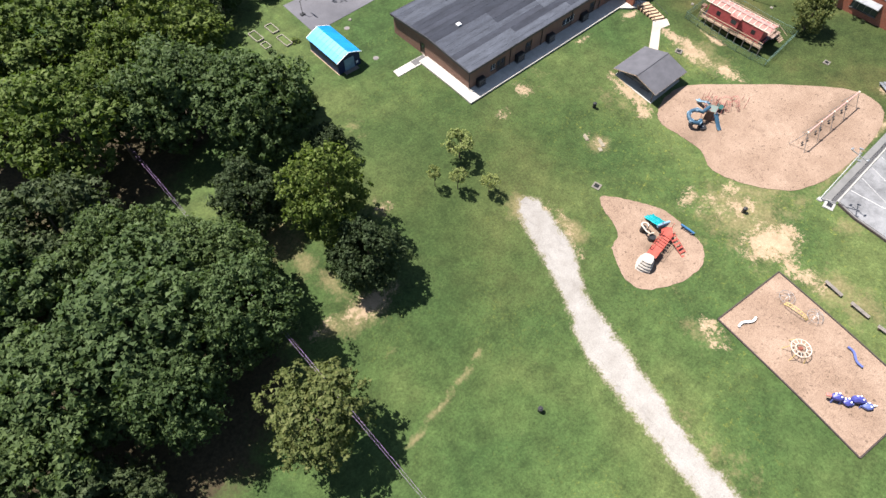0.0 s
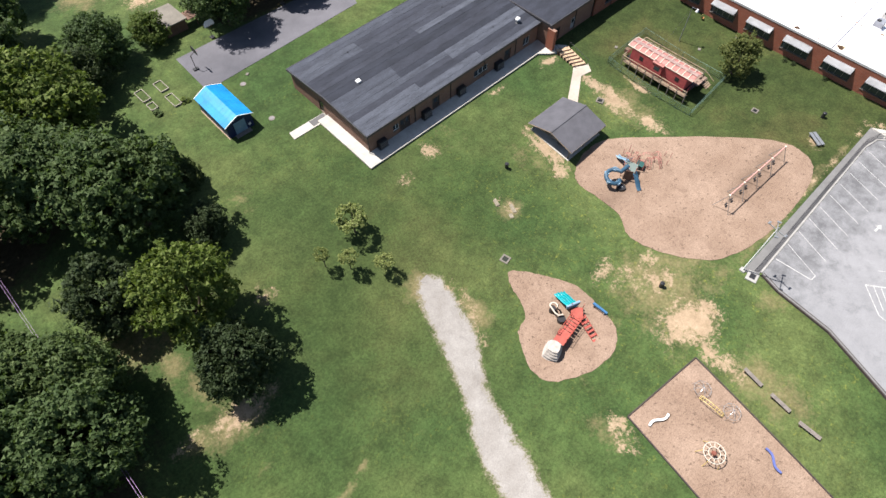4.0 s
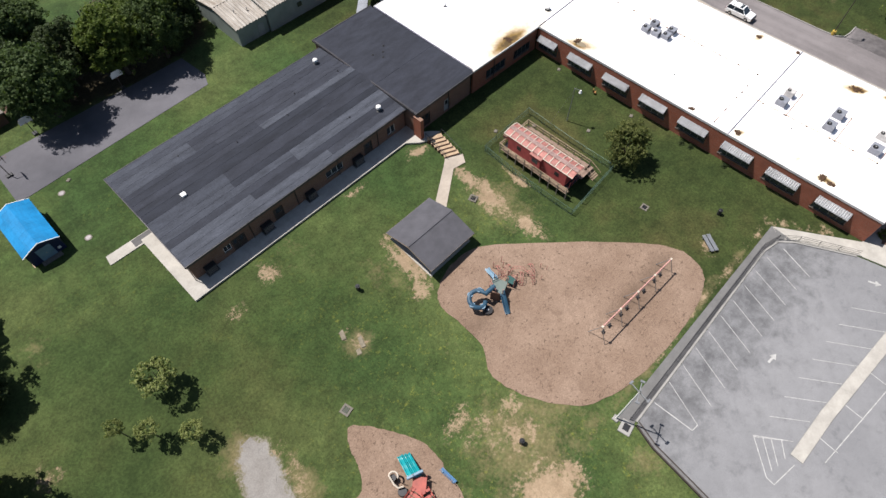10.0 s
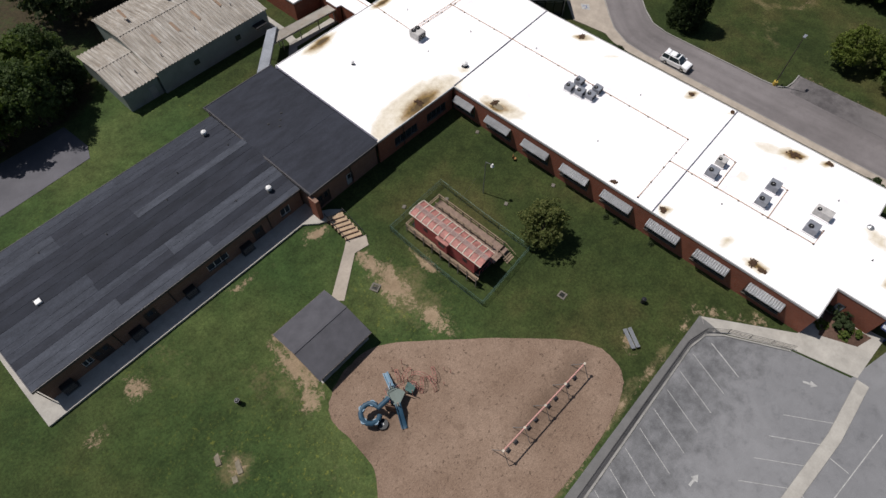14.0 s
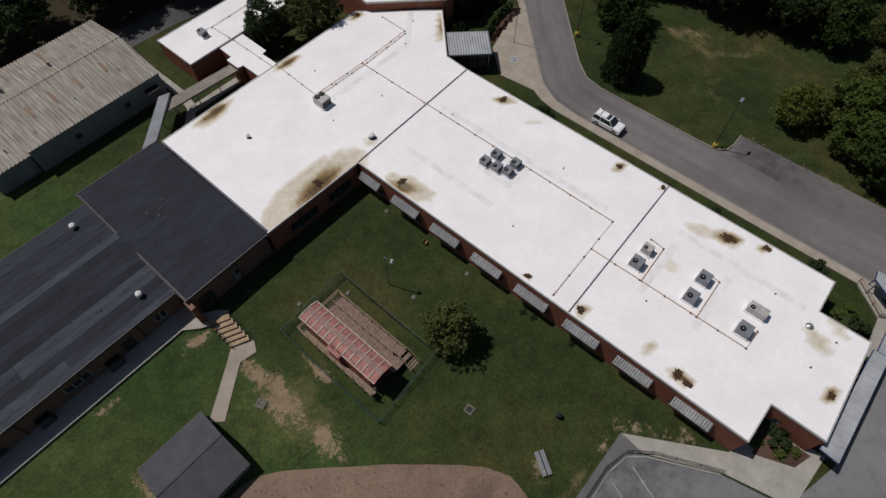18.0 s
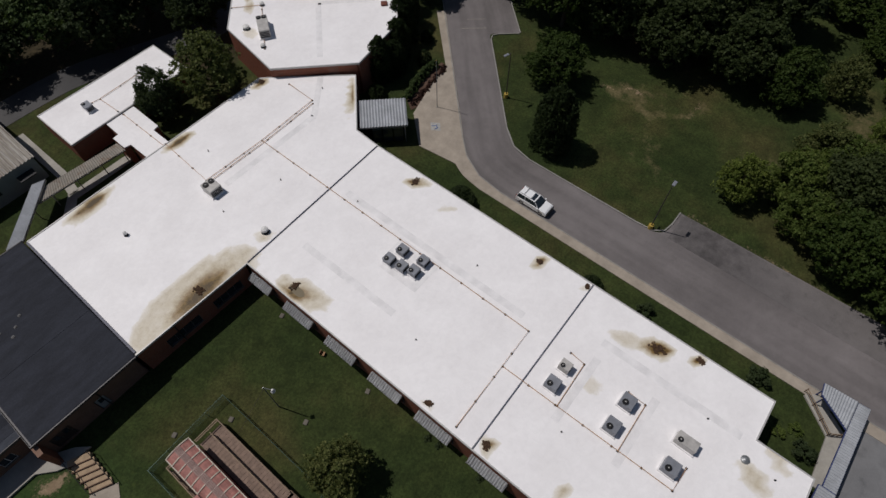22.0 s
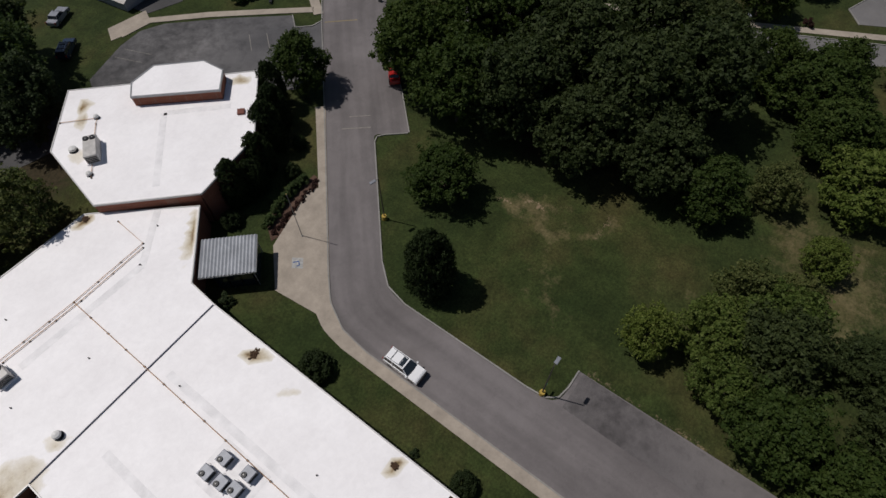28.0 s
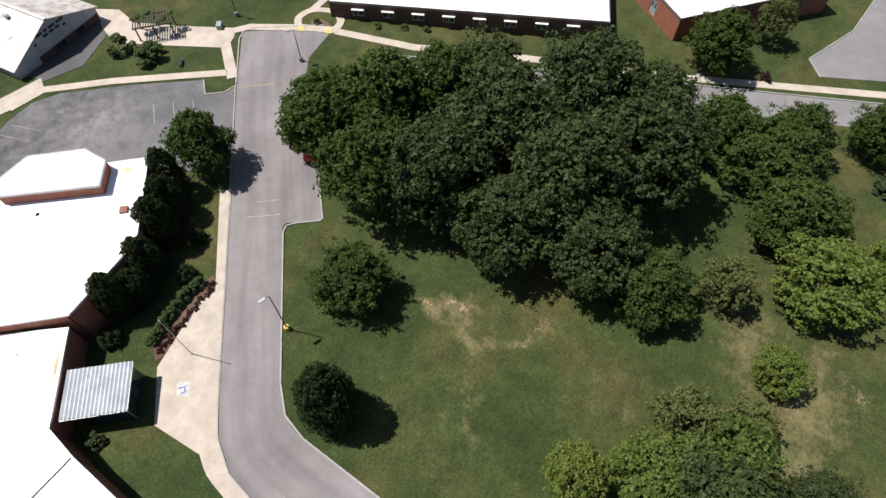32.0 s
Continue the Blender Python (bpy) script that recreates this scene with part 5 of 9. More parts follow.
for x, y in ((86.0, 59.8),):
    part("roof_ridge_strip", boxed(x - 0.12, x + 0.12, 48.2, 71.2, 4.45, 4.50), M_DARK_TRIM, link)


def roof_vent(x, y, z, h, r, mat, label, hood=True):
    v = thing("roof_vent", label, "roof vent", pose(x, y, z), "roof vents")
    part("pipe", rodded((0, 0, 0), (0, 0, h), r, None, 10), mat, v)
    if hood:
        bm = bmesh.new()
        rod(bm, (0, 0, h - 0.05), (0, 0, h + 0.18), r * 1.9, r * 1.6, 12)
        rod(bm, (0, 0, h + 0.18), (0, 0, h + 0.32), r * 1.6, r * 0.4, 12)
        part("hood", bm, M_WHITE, v, smooth=False)
    bm = bmesh.new()
    rod(bm, (0, 0, 0), (0, 0, 0.06), r * 2.1, r * 1.6, 12)
    part("flashing", bm, M_DARK, v)


for x, y in ((83.05, 67.2), (83.0, 52.8)):
    roof_vent(x, y, wing_roof_z(x, y), 0.6, 0.22, M_GALV, "white domed vent on the black roof")
bm = boxed(-0.35, 0.35, -0.35, 0.35, 0, 0.3, bevel=0.04)
single("roof_hatch", bm, M_WHITE, "small white box vent on the black roof", "roof vent", pose(54.8, 59.3, wing_roof_z(54.8, 59.3)))
for x, y in ((65, 62), (73, 61), (76.5, 64), (58, 66), (84, 63), (79, 54.6)):
    roof_vent(x, y, wing_roof_z(x, y), 0.3, 0.06, M_DARK, "short dark vent pipe on the black roof", False)
for x, y in ((91, 60.5), (91.8, 61.4), (90.2, 62.0), (92.8, 62.4)):
    roof_vent(x, y, 4.46, 0.12, 0.12, M_DARK, "low dark pipe boot on the link roof", False)
roof_vent(117.9, 49.6, ROOF_Z, 0.5, 0.25, M_GALV, "galvanised hooded vent on the white roof")
roof_vent(106.8, 62.5, ROOF_Z, 0.4, 0.14, M_GALV, "small metal vent on the white roof")
for x, y in ((121.8, 65.5), (124.6, 54.2), (128.4, 44.0), (118.8, 26.0), (130.5, 26.5), (120.5, 8.2), (131, -2.6), (129.6, -10.2), (125, -9.2), (140.0, 62.2), (116.6, 56.0)):
    roof_vent(x, y, ROOF_Z, 0.25, 0.05, M_DARK, "thin dark vent pipe on the white roof", False)
bm = bmesh.new()
rod(bm, (0, 0, 0), (0, 0, 0.15), 0.45, 0.42, 14)
rod(bm, (0, 0, 0.15), (0, 0, 0.35), 0.42, 0.12, 14)
single("dome_vent", bm, M_GALV, "round aluminium dome vent on the white roof", "roof vent", pose(129.6, -7.2, ROOF_Z))


def window(parent, wall_a, wall_b, s0, s1, low, high, panes, frame_mat=None, glass=None):
    """A framed window set 8 cm into an opening of the wall that runs from a to b."""
    a, b = Vector(wall_a), Vector(wall_b)
    d = (b - a).normalized()
    inn = Vector((-d.y, d.x))
    m = Matrix(((d.x, inn.x, 0, a.x), (d.y, inn.y, 0, a.y), (0, 0, 1, 0), (0, 0, 0, 1)))
    w = new("window")
    w.matrix_basis = m @ Matrix.Translation((s0, 0.08, low))
    w.parent = parent
    L, H, f = s1 - s0, high - low, 0.06
    bm = bmesh.new()
    prism(bm, [(0, 0), (L, 0), (L, 0.08), (0, 0.08)], 0, f)
    prism(bm, [(0, 0), (L, 0), (L, 0.08), (0, 0.08)], H - f, H)
    for i in range(panes + 1):
        x = f / 2 + i * (L - f) / panes
        prism(bm, [(x - f / 2, 0.003), (x + f / 2, 0.003), (x + f / 2, 0.077), (x - f / 2, 0.077)], f, H - f)
    part("frame", bm, frame_mat or M_COPING, w)
    for i in range(panes):
        x = f + i * (L - f) / panes
        part("pane", boxed(x, x + (L - f) / panes - f, 0.03, 0.045, f, H - f), glass or M_GLASS, w)
    part("sill", boxed(-0.05, L + 0.05, -0.16, 0.0, -0.06, 0.0), M_OLD_CONCRETE, w)


def awning(parent, x, y0, y1, z):
    """A corrugated sloping hood over a window on the west face."""
    n = int((y1 - y0) / 0.30)
    bm = bmesh.new()
    rows = []
    for (dx, dz) in ((0.0, 0.5), (-0.92, -0.02), (-0.94, -0.14)):
        row = []
        for i in range(2 * n + 1):
            y = y0 + (y1 - y0) * i / (2 * n)
            row.append(bm.verts.new((x + dx, y, z + dz + (0.11 if i % 2 else 0.0))))
        rows.append(row)
    for r0, r1 in zip(rows, rows[1:]):
        for i in range(2 * n):
            bm.faces.new((r0[i], r1[i], r1[i + 1], r0[i + 1]))
    made = bmesh.ops.solidify(bm, geom=bm.faces[:], thickness=0.02)
    hood = part("awning", bm, M_AWNING, parent, "grey corrugated metal window awning")
    for y in (y0, y1):
        bm = bmesh.new()
        pts = [(x, y, z - 1.6), (x - 0.06, y, z - 1.2), (x - 0.3, y, z - 0.7), (x - 0.84, y, z - 0.06), (x, y, z + 0.53)]
        vs = [bm.verts.new(p) for p in pts]
        ws = [bm.verts.new((p[0], p[1] + 0.04, p[2])) for p in pts]
        bm.faces.new(vs)
        bm.faces.new(ws[::-1])
        for i in range(5):
            bm.faces.new((vs[i], ws[i], ws[(i + 1) % 5], vs[(i + 1) % 5]))
        part("side_cheek", bm, M_DARK_BRICK, hood)


for a, b in WINDOWS_Y:
    window(main, (113.5, 47.9), (113.4, -7.6), 47.9 - a, 47.9 - b, 0.7, 2.9, 4)
    awning(main, 113.36, b + 0.1, a - 0.1, 2.62)
for s0, s1 in ((3.0, 7.5), (9.5, 13.5)):
    window(main, (98.3, 48.3), (113.5, 47.9), s0, s1, 1.0, 2.6, 4)
window(main, (118.5, -13.5), (132.1, -13.1), 2, 3.2, 1.2, 2.2, 2)
for s0, s1, lo, hi, n in ((4.6, 5.7, 1.2, 2.3, 2), (21.5, 24.5, 1.2, 2.4, 3), (33.0, 34.5, 1.0, 2.4, 2)):
    window(wing, (49.3, 50.6), (86.1, 50.6), s0, s1, lo, hi, n, M_WHITE)


def door(parent, wall_a, wall_b, s0, s1, low, high, mat, leaves=1):
    a, b = Vector(wall_a), Vector(wall_b)
    d = (b - a).normalized()
    inn = Vector((-d.y, d.x))
    m = Matrix(((d.x, inn.x, 0, a.x), (d.y, inn.y, 0, a.y), (0, 0, 1, 0), (0, 0, 0, 1)))
    o = new("door")
    o.matrix_basis = m @ Matrix.Translation((s0, 0.07, low))
    o.parent = parent
    L, H = s1 - s0, high - low
    bm = bmesh.new()
    prism(bm, [(0, 0), (0.07, 0), (0.07, 0.12), (0, 0.12)], 0, H)
    prism(bm, [(L - 0.07, 0), (L, 0), (L, 0.12), (L - 0.07, 0.12)], 0, H)
    prism(bm, [(0.07, 0), (L - 0.07, 0), (L - 0.07, 0.12), (0.07, 0.12)], H - 0.07, H)
    part("door_frame", bm, M_DARK, o)
    w = (L - 0.14) / leaves
    for i in range(leaves):
        x = 0.07 + i * w
        leaf = part("door_leaf", boxed(x + 0.01, x + w - 0.01, 0.03, 0.08, 0.02, H - 0.08), mat, o)
        part("pane", boxed(x + w * 0.25, x + w * 0.75, 0.018, 0.03, H * 0.5, H * 0.85), M_GLASS, leaf)
        part("handle", rodded((x + w * 0.88, 0.0, H * 0.42), (x + w * 0.88, 0.0, H * 0.52), 0.02), M_GALV, leaf)


M_DOOR = plain("dark_brown_door", (0.06, 0.045, 0.04), 0.5, 0, 0.2)
M_GREY_DOOR = plain("grey_door", (0.34, 0.36, 0.37), 0.5, 0, 0.15)
door(wing, (49.3, 69.6), (49.3, 50.6), 6.9, 8.1, 0.3, 2.5, M_DOOR)
for s0, s1, n in ((5.9, 7.9, 2), (12.5, 14.0, 1), (28.5, 30.0, 1)):
    door(wing, (49.3, 50.6), (86.1, 50.6), s0, s1, 0.25, 2.5, M_DOOR, n)
door(link, (86.1, 48.5), (98.2, 48.5), 0.8, 3.0, 0.25, 2.6, M_DOOR, 2)
door(link, (86.1, 48.5), (98.2, 48.5), 6.0, 7.2, 0.3, 2.5, M_GREY_DOOR)
door(main, (118.5, -7.7), (118.5, -13.5), 1.2, 2.2, 0.25, 2.4, M_GREY_DOOR)
for x in (49.15, 58.2, 65.6, 73.0, 80.4):
    part("downpipe", rodded((x, 50.5, -1.0), (x, 50.5, 3.7), 0.06), M_DARK, wing)
for x in (93.0, 97.9):
    part("downpipe", rodded((x, 48.4, -2.0), (x, 48.4, 4.2), 0.06), M_DARK, link)
for x in (103.0, 108.4):
    part("downpipe", rodded((x, 48.1, -2.0), (x, 48.1, 4.1), 0.06), M_DARK, main)
part("buttress", boxed(85.7, 86.3, 47.0, 48.5, -2.0, 3.9), M_BRICK, link, "brick fin wall beside the entrance")
for x, w in ((51.4, 1.5), (60.2, 1.6), (67.6, 1.5), (76.2, 1.6)):
    u = thing("wall_unit", "dark wall-hung air conditioner beside the brick wing", "air conditioner", pose(x, 49.8, 0.3), "air conditioners on the wing")
    part("casing", boxed(-w / 2, w / 2, 0, 0.78, 0, 1.3, bevel=0.05), M_DARK, u)
    for k in range(5):
        part("louvre", boxed(-w / 2 + 0.1, w / 2 - 0.1, -0.03, 0.0, 0.2 + 0.2 * k, 0.3 + 0.2 * k), M_COPING, u)
    part("pad", boxed(-w / 2 - 0.1, w / 2 + 0.1, -0.1, 0.8, -0.5, 0.0), M_GREY_CONCRETE, u)

# White roof: raised joints, patches, gas line, plant.
for a, b, w in (((113.5, 14.15), (136.85, 14.5), 0.10), ((113.6, 47.9), (136.8, 48.4), 0.07), ((98.4, 48.6), (98.5, 70.8), 0.25)):
    bm = bmesh.new()
    prism(bm, strip([a, b], w), ROOF_Z, ROOF_Z + 0.16)
    part("expansion_joint", bm, M_SEAM, main, "raised dark roof joint")
for pts in ([(141.6, 64.2), (135.3, 59.1), (119.6, 59.2)], [(128.6, 46), (128.6, 18.5)], [(121, 9.4), (129.5, 9.4)], [(121, 2.4), (129.5, 2.4)], [(131.5, 10), (131.5, -6)], [(119.6, 44.5), (119.6, 30)]):
    for a, b in zip(pts, pts[1:]):
        bm = bmesh.new()
        prism(bm, strip([a, b], 0.9), ROOF_Z, ROOF_Z + 0.008)
        part("membrane_strip", bm, M_PATCH, main)


def gas_line(pts, z=ROOF_Z):
    g = thing("gas_line", "thin rusty gas pipe on blocks across the white roof", "pipe", kind="")
    bm = bmesh.new()
    pipe(bm, [(x, y, z + 0.13) for x, y in pts], 0.04, 6)
    part("pipe", bm, M_PIPE, g)
    for a, b in zip(pts, pts[1:]):
        a, b = Vector(a), Vector(b)
        n = max(1, int((b - a).length / 3.0))
        for i in range(n + 1):
            p = a + (b - a) * i / n
            part("block", boxed(p.x - 0.1, p.x + 0.1, p.y - 0.1, p.y + 0.1, z, z + 0.11), M_DARK, g)


gas_line([(118.9, 71.0), (118.4, 61.6), (127.6, 61.3), (137.3, 61.5), (137.5, 66.6)])
gas_line([(118.8, 61.1), (128.2, 60.8), (136.9, 61.0)])
gas_line([(127.6, 61.3), (127.4, 17.0), (114.2, 16.7)])
gas_line([(122.3, 16.8), (122.5, -3.0), (125.2, -3.1)])
gas_line([(128.2, 12.0), (128.0, 10.2), (122.4, 10.0)])
gas_line([(128.3, 5.0), (128.2, 3.0), (122.4, 2.9)])


def hvac(x, y, w, l, h, mat, turn=0, fans=1, label="grey rooftop air conditioner with a black fan", z=ROOF_Z):
    w, l = w * 0.9, l * 0.9
    u = thing("rooftop_unit", label, "air conditioner", pose(x, y, z, 0, 0, turn), "rooftop air conditioners")
    part("curb", boxed(-w / 2 - 0.12, w / 2 + 0.12, -l / 2 - 0.12, l / 2 + 0.12, 0, 0.18), M_PATCH, u)
    part("casing", boxed(-w / 2, w / 2, -l / 2, l / 2, 0.18, h, bevel=0.04), mat, u)
    for i in range(fans):
        bm = bmesh.new()
        cx = -w / 4 if fans == 1 else (i - (fans - 1) / 2) * w / fans
        cy = l / 2 - min(w, l) * 0.36
        rod(bm, (cx, cy, h), (cx, cy, h + 0.14), min(w, l) * 0.24, min(w, l) * 0.22, 14)
        fan = part("fan", bm, M_FAN, u)
        bm = bmesh.new()
        rod(bm, (cx, cy, h + 0.14), (cx, cy, h + 0.17), 0.08, 0.06, 8)
        part("fan_hub", bm, M_HVAC_PALE, fan)
    for k in range(4):
        part("louvre", boxed(-w / 2 + 0.1, w / 2 - 0.1, -l / 2 - 0.025, -l / 2, 0.3 + k * (h - 0.45) / 4, 0.3 + (k + 0.6) * (h - 0.45) / 4), M_FAN, u)
    part("access_panel", boxed(w / 2, w / 2 + 0.015, -l / 2 + 0.1, -l / 2 + 0.7 * l, 0.3, h - 0.12), mat, u)


hvac(117.9, 59.5, 1.9, 2.2, 1.35, M_HVAC_PALE, 0, 2, "large pale rooftop air conditioner with two fans")
for x, y in ((124.4, 34.9), (126.3, 34.5), (124.6, 33.1), (125.0, 31.6), (126.7, 31.6)):
    hvac(x, y, 1.35, 1.35, 1.0, M_HVAC)
part("membrane_strip", boxed(123.1, 127.8, 29.9, 36.0, ROOF_Z, ROOF_Z + 0.01), M_PATCH, main)
for x, y, w, l, mat in ((126.3, 11.6, 1.2, 1.4, M_HVAC_PALE), (123.9, 11.6, 1.5, 1.6, M_HVAC), (127.1, 4.6, 1.6, 1.6, M_HVAC), (124.0, 4.6, 1.6, 1.6, M_HVAC), (127.2, -1.9, 1.3, 2.4, M_HVAC_PALE), (124.1, -1.8, 1.6, 1.7, M_HVAC)):
    hvac(x, y, w, l, 1.15, mat, 0, 1)
hvac(142.2, 76.6, 1.8, 4.2, 1.5, M_HVAC_PALE, -34, 2, "long grey rooftop air conditioner with two fans on the hall", 5.9)
roof_vent(140.8, 79.2, 5.9, 0.35, 0.28, M_GALV, "galvanised turbine vent on the hall roof")
roof_vent(139.6, 74.0, 5.9, 0.3, 0.2, M_GALV, "galvanised vent on the hall roof")
gas_line([(142.6, 84.9), (146.2, 81.6), (145.4, 80.9), (139.4, 73.4)], 5.9)
for a, b in (((152.2, 75.2), (143.4, 65.8)), ((152.2, 75.2), (158.6, 68.9))):
    bm = bmesh.new()
    prism(bm, strip([a, b], 0.9), 5.9, 5.908)
    part("membrane_strip", bm, M_PATCH, hall)
roof_vent(146.2, 81.8, 5.9, 0.3, 0.2, M_GALV, "galvanised vent on the hall roof")
single("skylight", boxed(-0.5, 0.5, -0.5, 0.5, 0, 0.3, bevel=0.05), M_RED_BROWN, "small red-brown roof hatch on the hall", "roof hatch", pose(158.6, 66.8, 5.9, 0, 0, 45))


puddle = bmesh.new()
prism(puddle, ragged([(114.7 + 0.5 * math.cos(i * 0.3927), 40.6 + 1.2 * math.sin(i * 0.3927)) for i in range(16)], 0.18, 4.0), ROOF_Z + 0.001, ROOF_Z + 0.012)
water = Nodes("standing_water")
water.bump(water.noise(1.2, 2), 0.05, 0.02)
single("roof_puddle", puddle, water.finish((0.30, 0.25, 0.17), 0.05, 0, 0.5), "shallow brown rain puddle at the roof edge", "puddle", kind="structure")


def leaf_heap(x, y, r, seed):
    rnd = random.Random(seed)
    bm = bmesh.new()
    for i in range(60):
        a, d = rnd.uniform(0, 6.28), r * math.sqrt(rnd.random()) * rnd.uniform(0.4, 1)
        k = rnd.uniform(0.08, 0.2)
        rod(bm, (d * math.cos(a), d * math.sin(a) * 0.7, 0), (d * math.cos(a) + rnd.uniform(-k, k), d * math.sin(a) * 0.7 + rnd.uniform(-k, k), 0.12 * (1 - d / r) + 0.03), k * 0.9, k * 0.4, 5)
    single("leaf_heap", bm, M_LITTER, "brown heap of dead leaves on the white roof", "leaves", pose(x, y, ROOF_Z, 0, 0, rnd.uniform(0, 360)), "leaf heaps on the roof", kind="stuff")


for i, (x, y, r) in enumerate(((135.5, 40.4, 0.8), (135.6, 21.1, 0.5), (134.6, 4.9, 1.1), (136.2, 0.7, 0.6), (114.3, 20.4, 0.5), (114.7, 13.3, 0.6), (115.1, 1.2, 0.8), (114.8, -0.1, 0.6), (107.6, 49.4, 0.9), (115.0, 41.2, 0.7), (123.5, -12.1, 0.5), (135.3, 70.2, 0.6), (136.3, 14.9, 0.4))):
    leaf_heap(x, y, r, i)


# Corrugated canopies on posts.
def corrugated(outline_a, outline_b, z, pitch=0.3, rise=0.09, fall=0.0):
    """A ribbed sheet between two edges given end to end in plan."""
    (a0, a1), (b0, b1) = [[Vector(p) for p in e] for e in (outline_a, outline_b)]
    n = max(2, int((a1 - a0).length / pitch)) * 2
    bm = bmesh.new()
    rows = []
    for p0, p1, dz in ((a0, a1, 0.0), (b0, b1, -fall)):
        row = []
        for i in range(n + 1):
            p = p0.lerp(p1, i / n)
            row.append(bm.verts.new((p.x, p.y, z + dz + (rise if i % 2 else 0.0))))
        rows.append(row)
    for i in range(n):
        bm.faces.new((rows[0][i], rows[1][i], rows[1][i + 1], rows[0][i + 1]))
    bm.normal_update()
    bmesh.ops.solidify(bm, geom=bm.faces[:], thickness=0.03)
    return bm


def canopy(name, label, edge_a, edge_b, z, posts, mat, fascia=None, pitch=0.3, beams=True, rise=0.09):
    c = thing(name, label, "canopy")
    part("roof_sheet", corrugated(edge_a, edge_b, z, pitch, rise), mat, c)
    if beams:
        for e in (edge_a, edge_b, (edge_a[0], edge_b[0]), (edge_a[1], edge_b[1])):
            bm = bmesh.new()
            prism(bm, strip(list(e), 0.1), z - 0.22, z - 0.04)
            part("beam", bm, fascia or M_GALV, c)
    for x, y in posts:
        part("post", boxed(x - 0.06, x + 0.06, y - 0.06, y + 0.06, ground_z(x, y) - 0.1, z - 0.2), fascia or M_GALV, c)
    return c


entry = canopy("entrance_canopy", "ribbed white metal entrance canopy with glazed sides", ((141.9, 56.9), (146.6, 52.0)), ((138.1, 53.0), (142.8, 48.2)), 3.6, [(141.9, 56.5), (144.3, 54.3), (146.2, 52.0), (142.7, 48.7), (140.6, 50.9)], M_WHITE_SHEET, M_GALV, 0.42, True, 0.17)
for a, b in (((146.2, 52.0), (142.7, 48.7)), ((141.9, 56.5), (146.2, 52.0)), ((142.5, 48.9), (139.3, 52.1))):
    for i in range(3):
        p, q = Vector(a).lerp(Vector(b), i / 3), Vector(a).lerp(Vector(b), (i + 0.9) / 3)
        bm = bmesh.new()
        prism(bm, strip([tuple(p), tuple(q)], 0.03), 0.3, 2.9)
        part("glass_panel", bm, M_GLASS, entry)
        bm = bmesh.new()
        prism(bm, strip([tuple(p), tuple(q)], 0.08), 2.9, 3.0)
        part("rail", bm, M_GALV, entry)
canopy("walkway_canopy", "narrow grey metal walkway canopy on thin posts", ((98.3, 72.6), (105.3, 79.4)), ((96.2, 72.9), (103.7, 79.9)), 3.3, [(97.4, 73.4), (101.6, 77.4), (104.6, 78.9)], M_WHITE_SHEET)
canopy("walkway_canopy", "grey weathered walkway canopy between the buildings", ((103.6, 79.0), (115.1, 78.0)), ((102.6, 77.0), (115.1, 76.1)), 2.85, [(104.4, 77.4), (108, 77.2), (111.6, 76.8), (114.8, 76.5)], M_GREY_SHEET)
canopy("bus_canopy", "long white metal canopy with a blue fascia", ((118.2, -13.75), (132.6, -14.1)), ((118.0, -15.7), (132.6, -15.7)), 3.0, [(119, -15.4), (124, -15.4), (129, -15.4)], M_WHITE_SHEET, M_BLUE_TRIM)
canopy("bus_canopy", "white metal canopy with a blue fascia over the kerb", ((132.7, -14.45), (143.2, -14.4)), ((132.7, -15.7), (143.3, -15.6)), 3.0, [(134, -15.4), (138, -15.4), (142.4, -15.4)], M_WHITE_SHEET, M_BLUE_TRIM)
canopy("bus_canopy", "slanted white metal canopy end over the ramp", ((139.6, -14.35), (141.7, -11.1)), ((143.25, -14.35), (143.1, -10.9)), 3.0, [(141.8, -11.6), (143.0, -11.4)], M_WHITE_SHEET, M_BLUE_TRIM)
ramp = thing("ramp", "concrete ramp with a brown timber handrail", "ramp")
bm = bmesh.new()
prism(bm, [(133.4, -15.6), (140.6, -15.4), (143.2, -11.6), (142.2, -10.4), (139.2, -13.9), (133.4, -14.3)], 0.0, 0.35)
part("slab", bm, M_CONCRETE, ramp)
for (ax, ay), (bx, by) in (((142.6, -10.3), (139.3, -13.9)), ((139.3, -13.9), (140.2, -15.2))):
    for z in (0.7, 1.1):
        part("rail", rodded((ax, ay, z), (bx, by, z), 0.05), M_WOOD, ramp)
    for i in range(4):
        p = Vector((ax, ay)).lerp(Vector((bx, by)), i / 3)
        part("post", rodded((p.x, p.y, 0.0), (p.x, p.y, 1.2), 0.05), M_BROWN_WOOD, ramp)

# Annex behind the main building.
annex = thing("annex", "low brick annex with a white flat roof", "school building")
ANNEX = [(110.8, 81.7), (130.5, 82.0), (130.5, 90.4), (110.8, 90.4)]
outline_walls(annex, ANNEX, -1, 3.45, M_BRICK)
flat_roof("roof_membrane", ANNEX, 3.6, 0.3, M_WHITE_ROOF, annex)
coping(annex, ANNEX, 3.42, 3.66, 0.14, M_LIGHT_TRIM)
LINK_B = [(115.2, 75.9), (116.1, 75.7), (116.1, 71.2), (119.7, 71.2), (119.7, 75.5), (120.6, 75.7), (120.7, 81.7), (116.2, 81.7), (116.1, 78.7), (115.2, 78.6)]
outline_walls(annex, LINK_B, -1, 3.25, M_BRICK, skip=(2, 6), thick=0.2)
flat_roof("link_roof", LINK_B, 3.4, 0.25, M_WHITE_ROOF, annex)
gas_line([(118.8, 71.6), (118.8, 81.4)], 3.4)
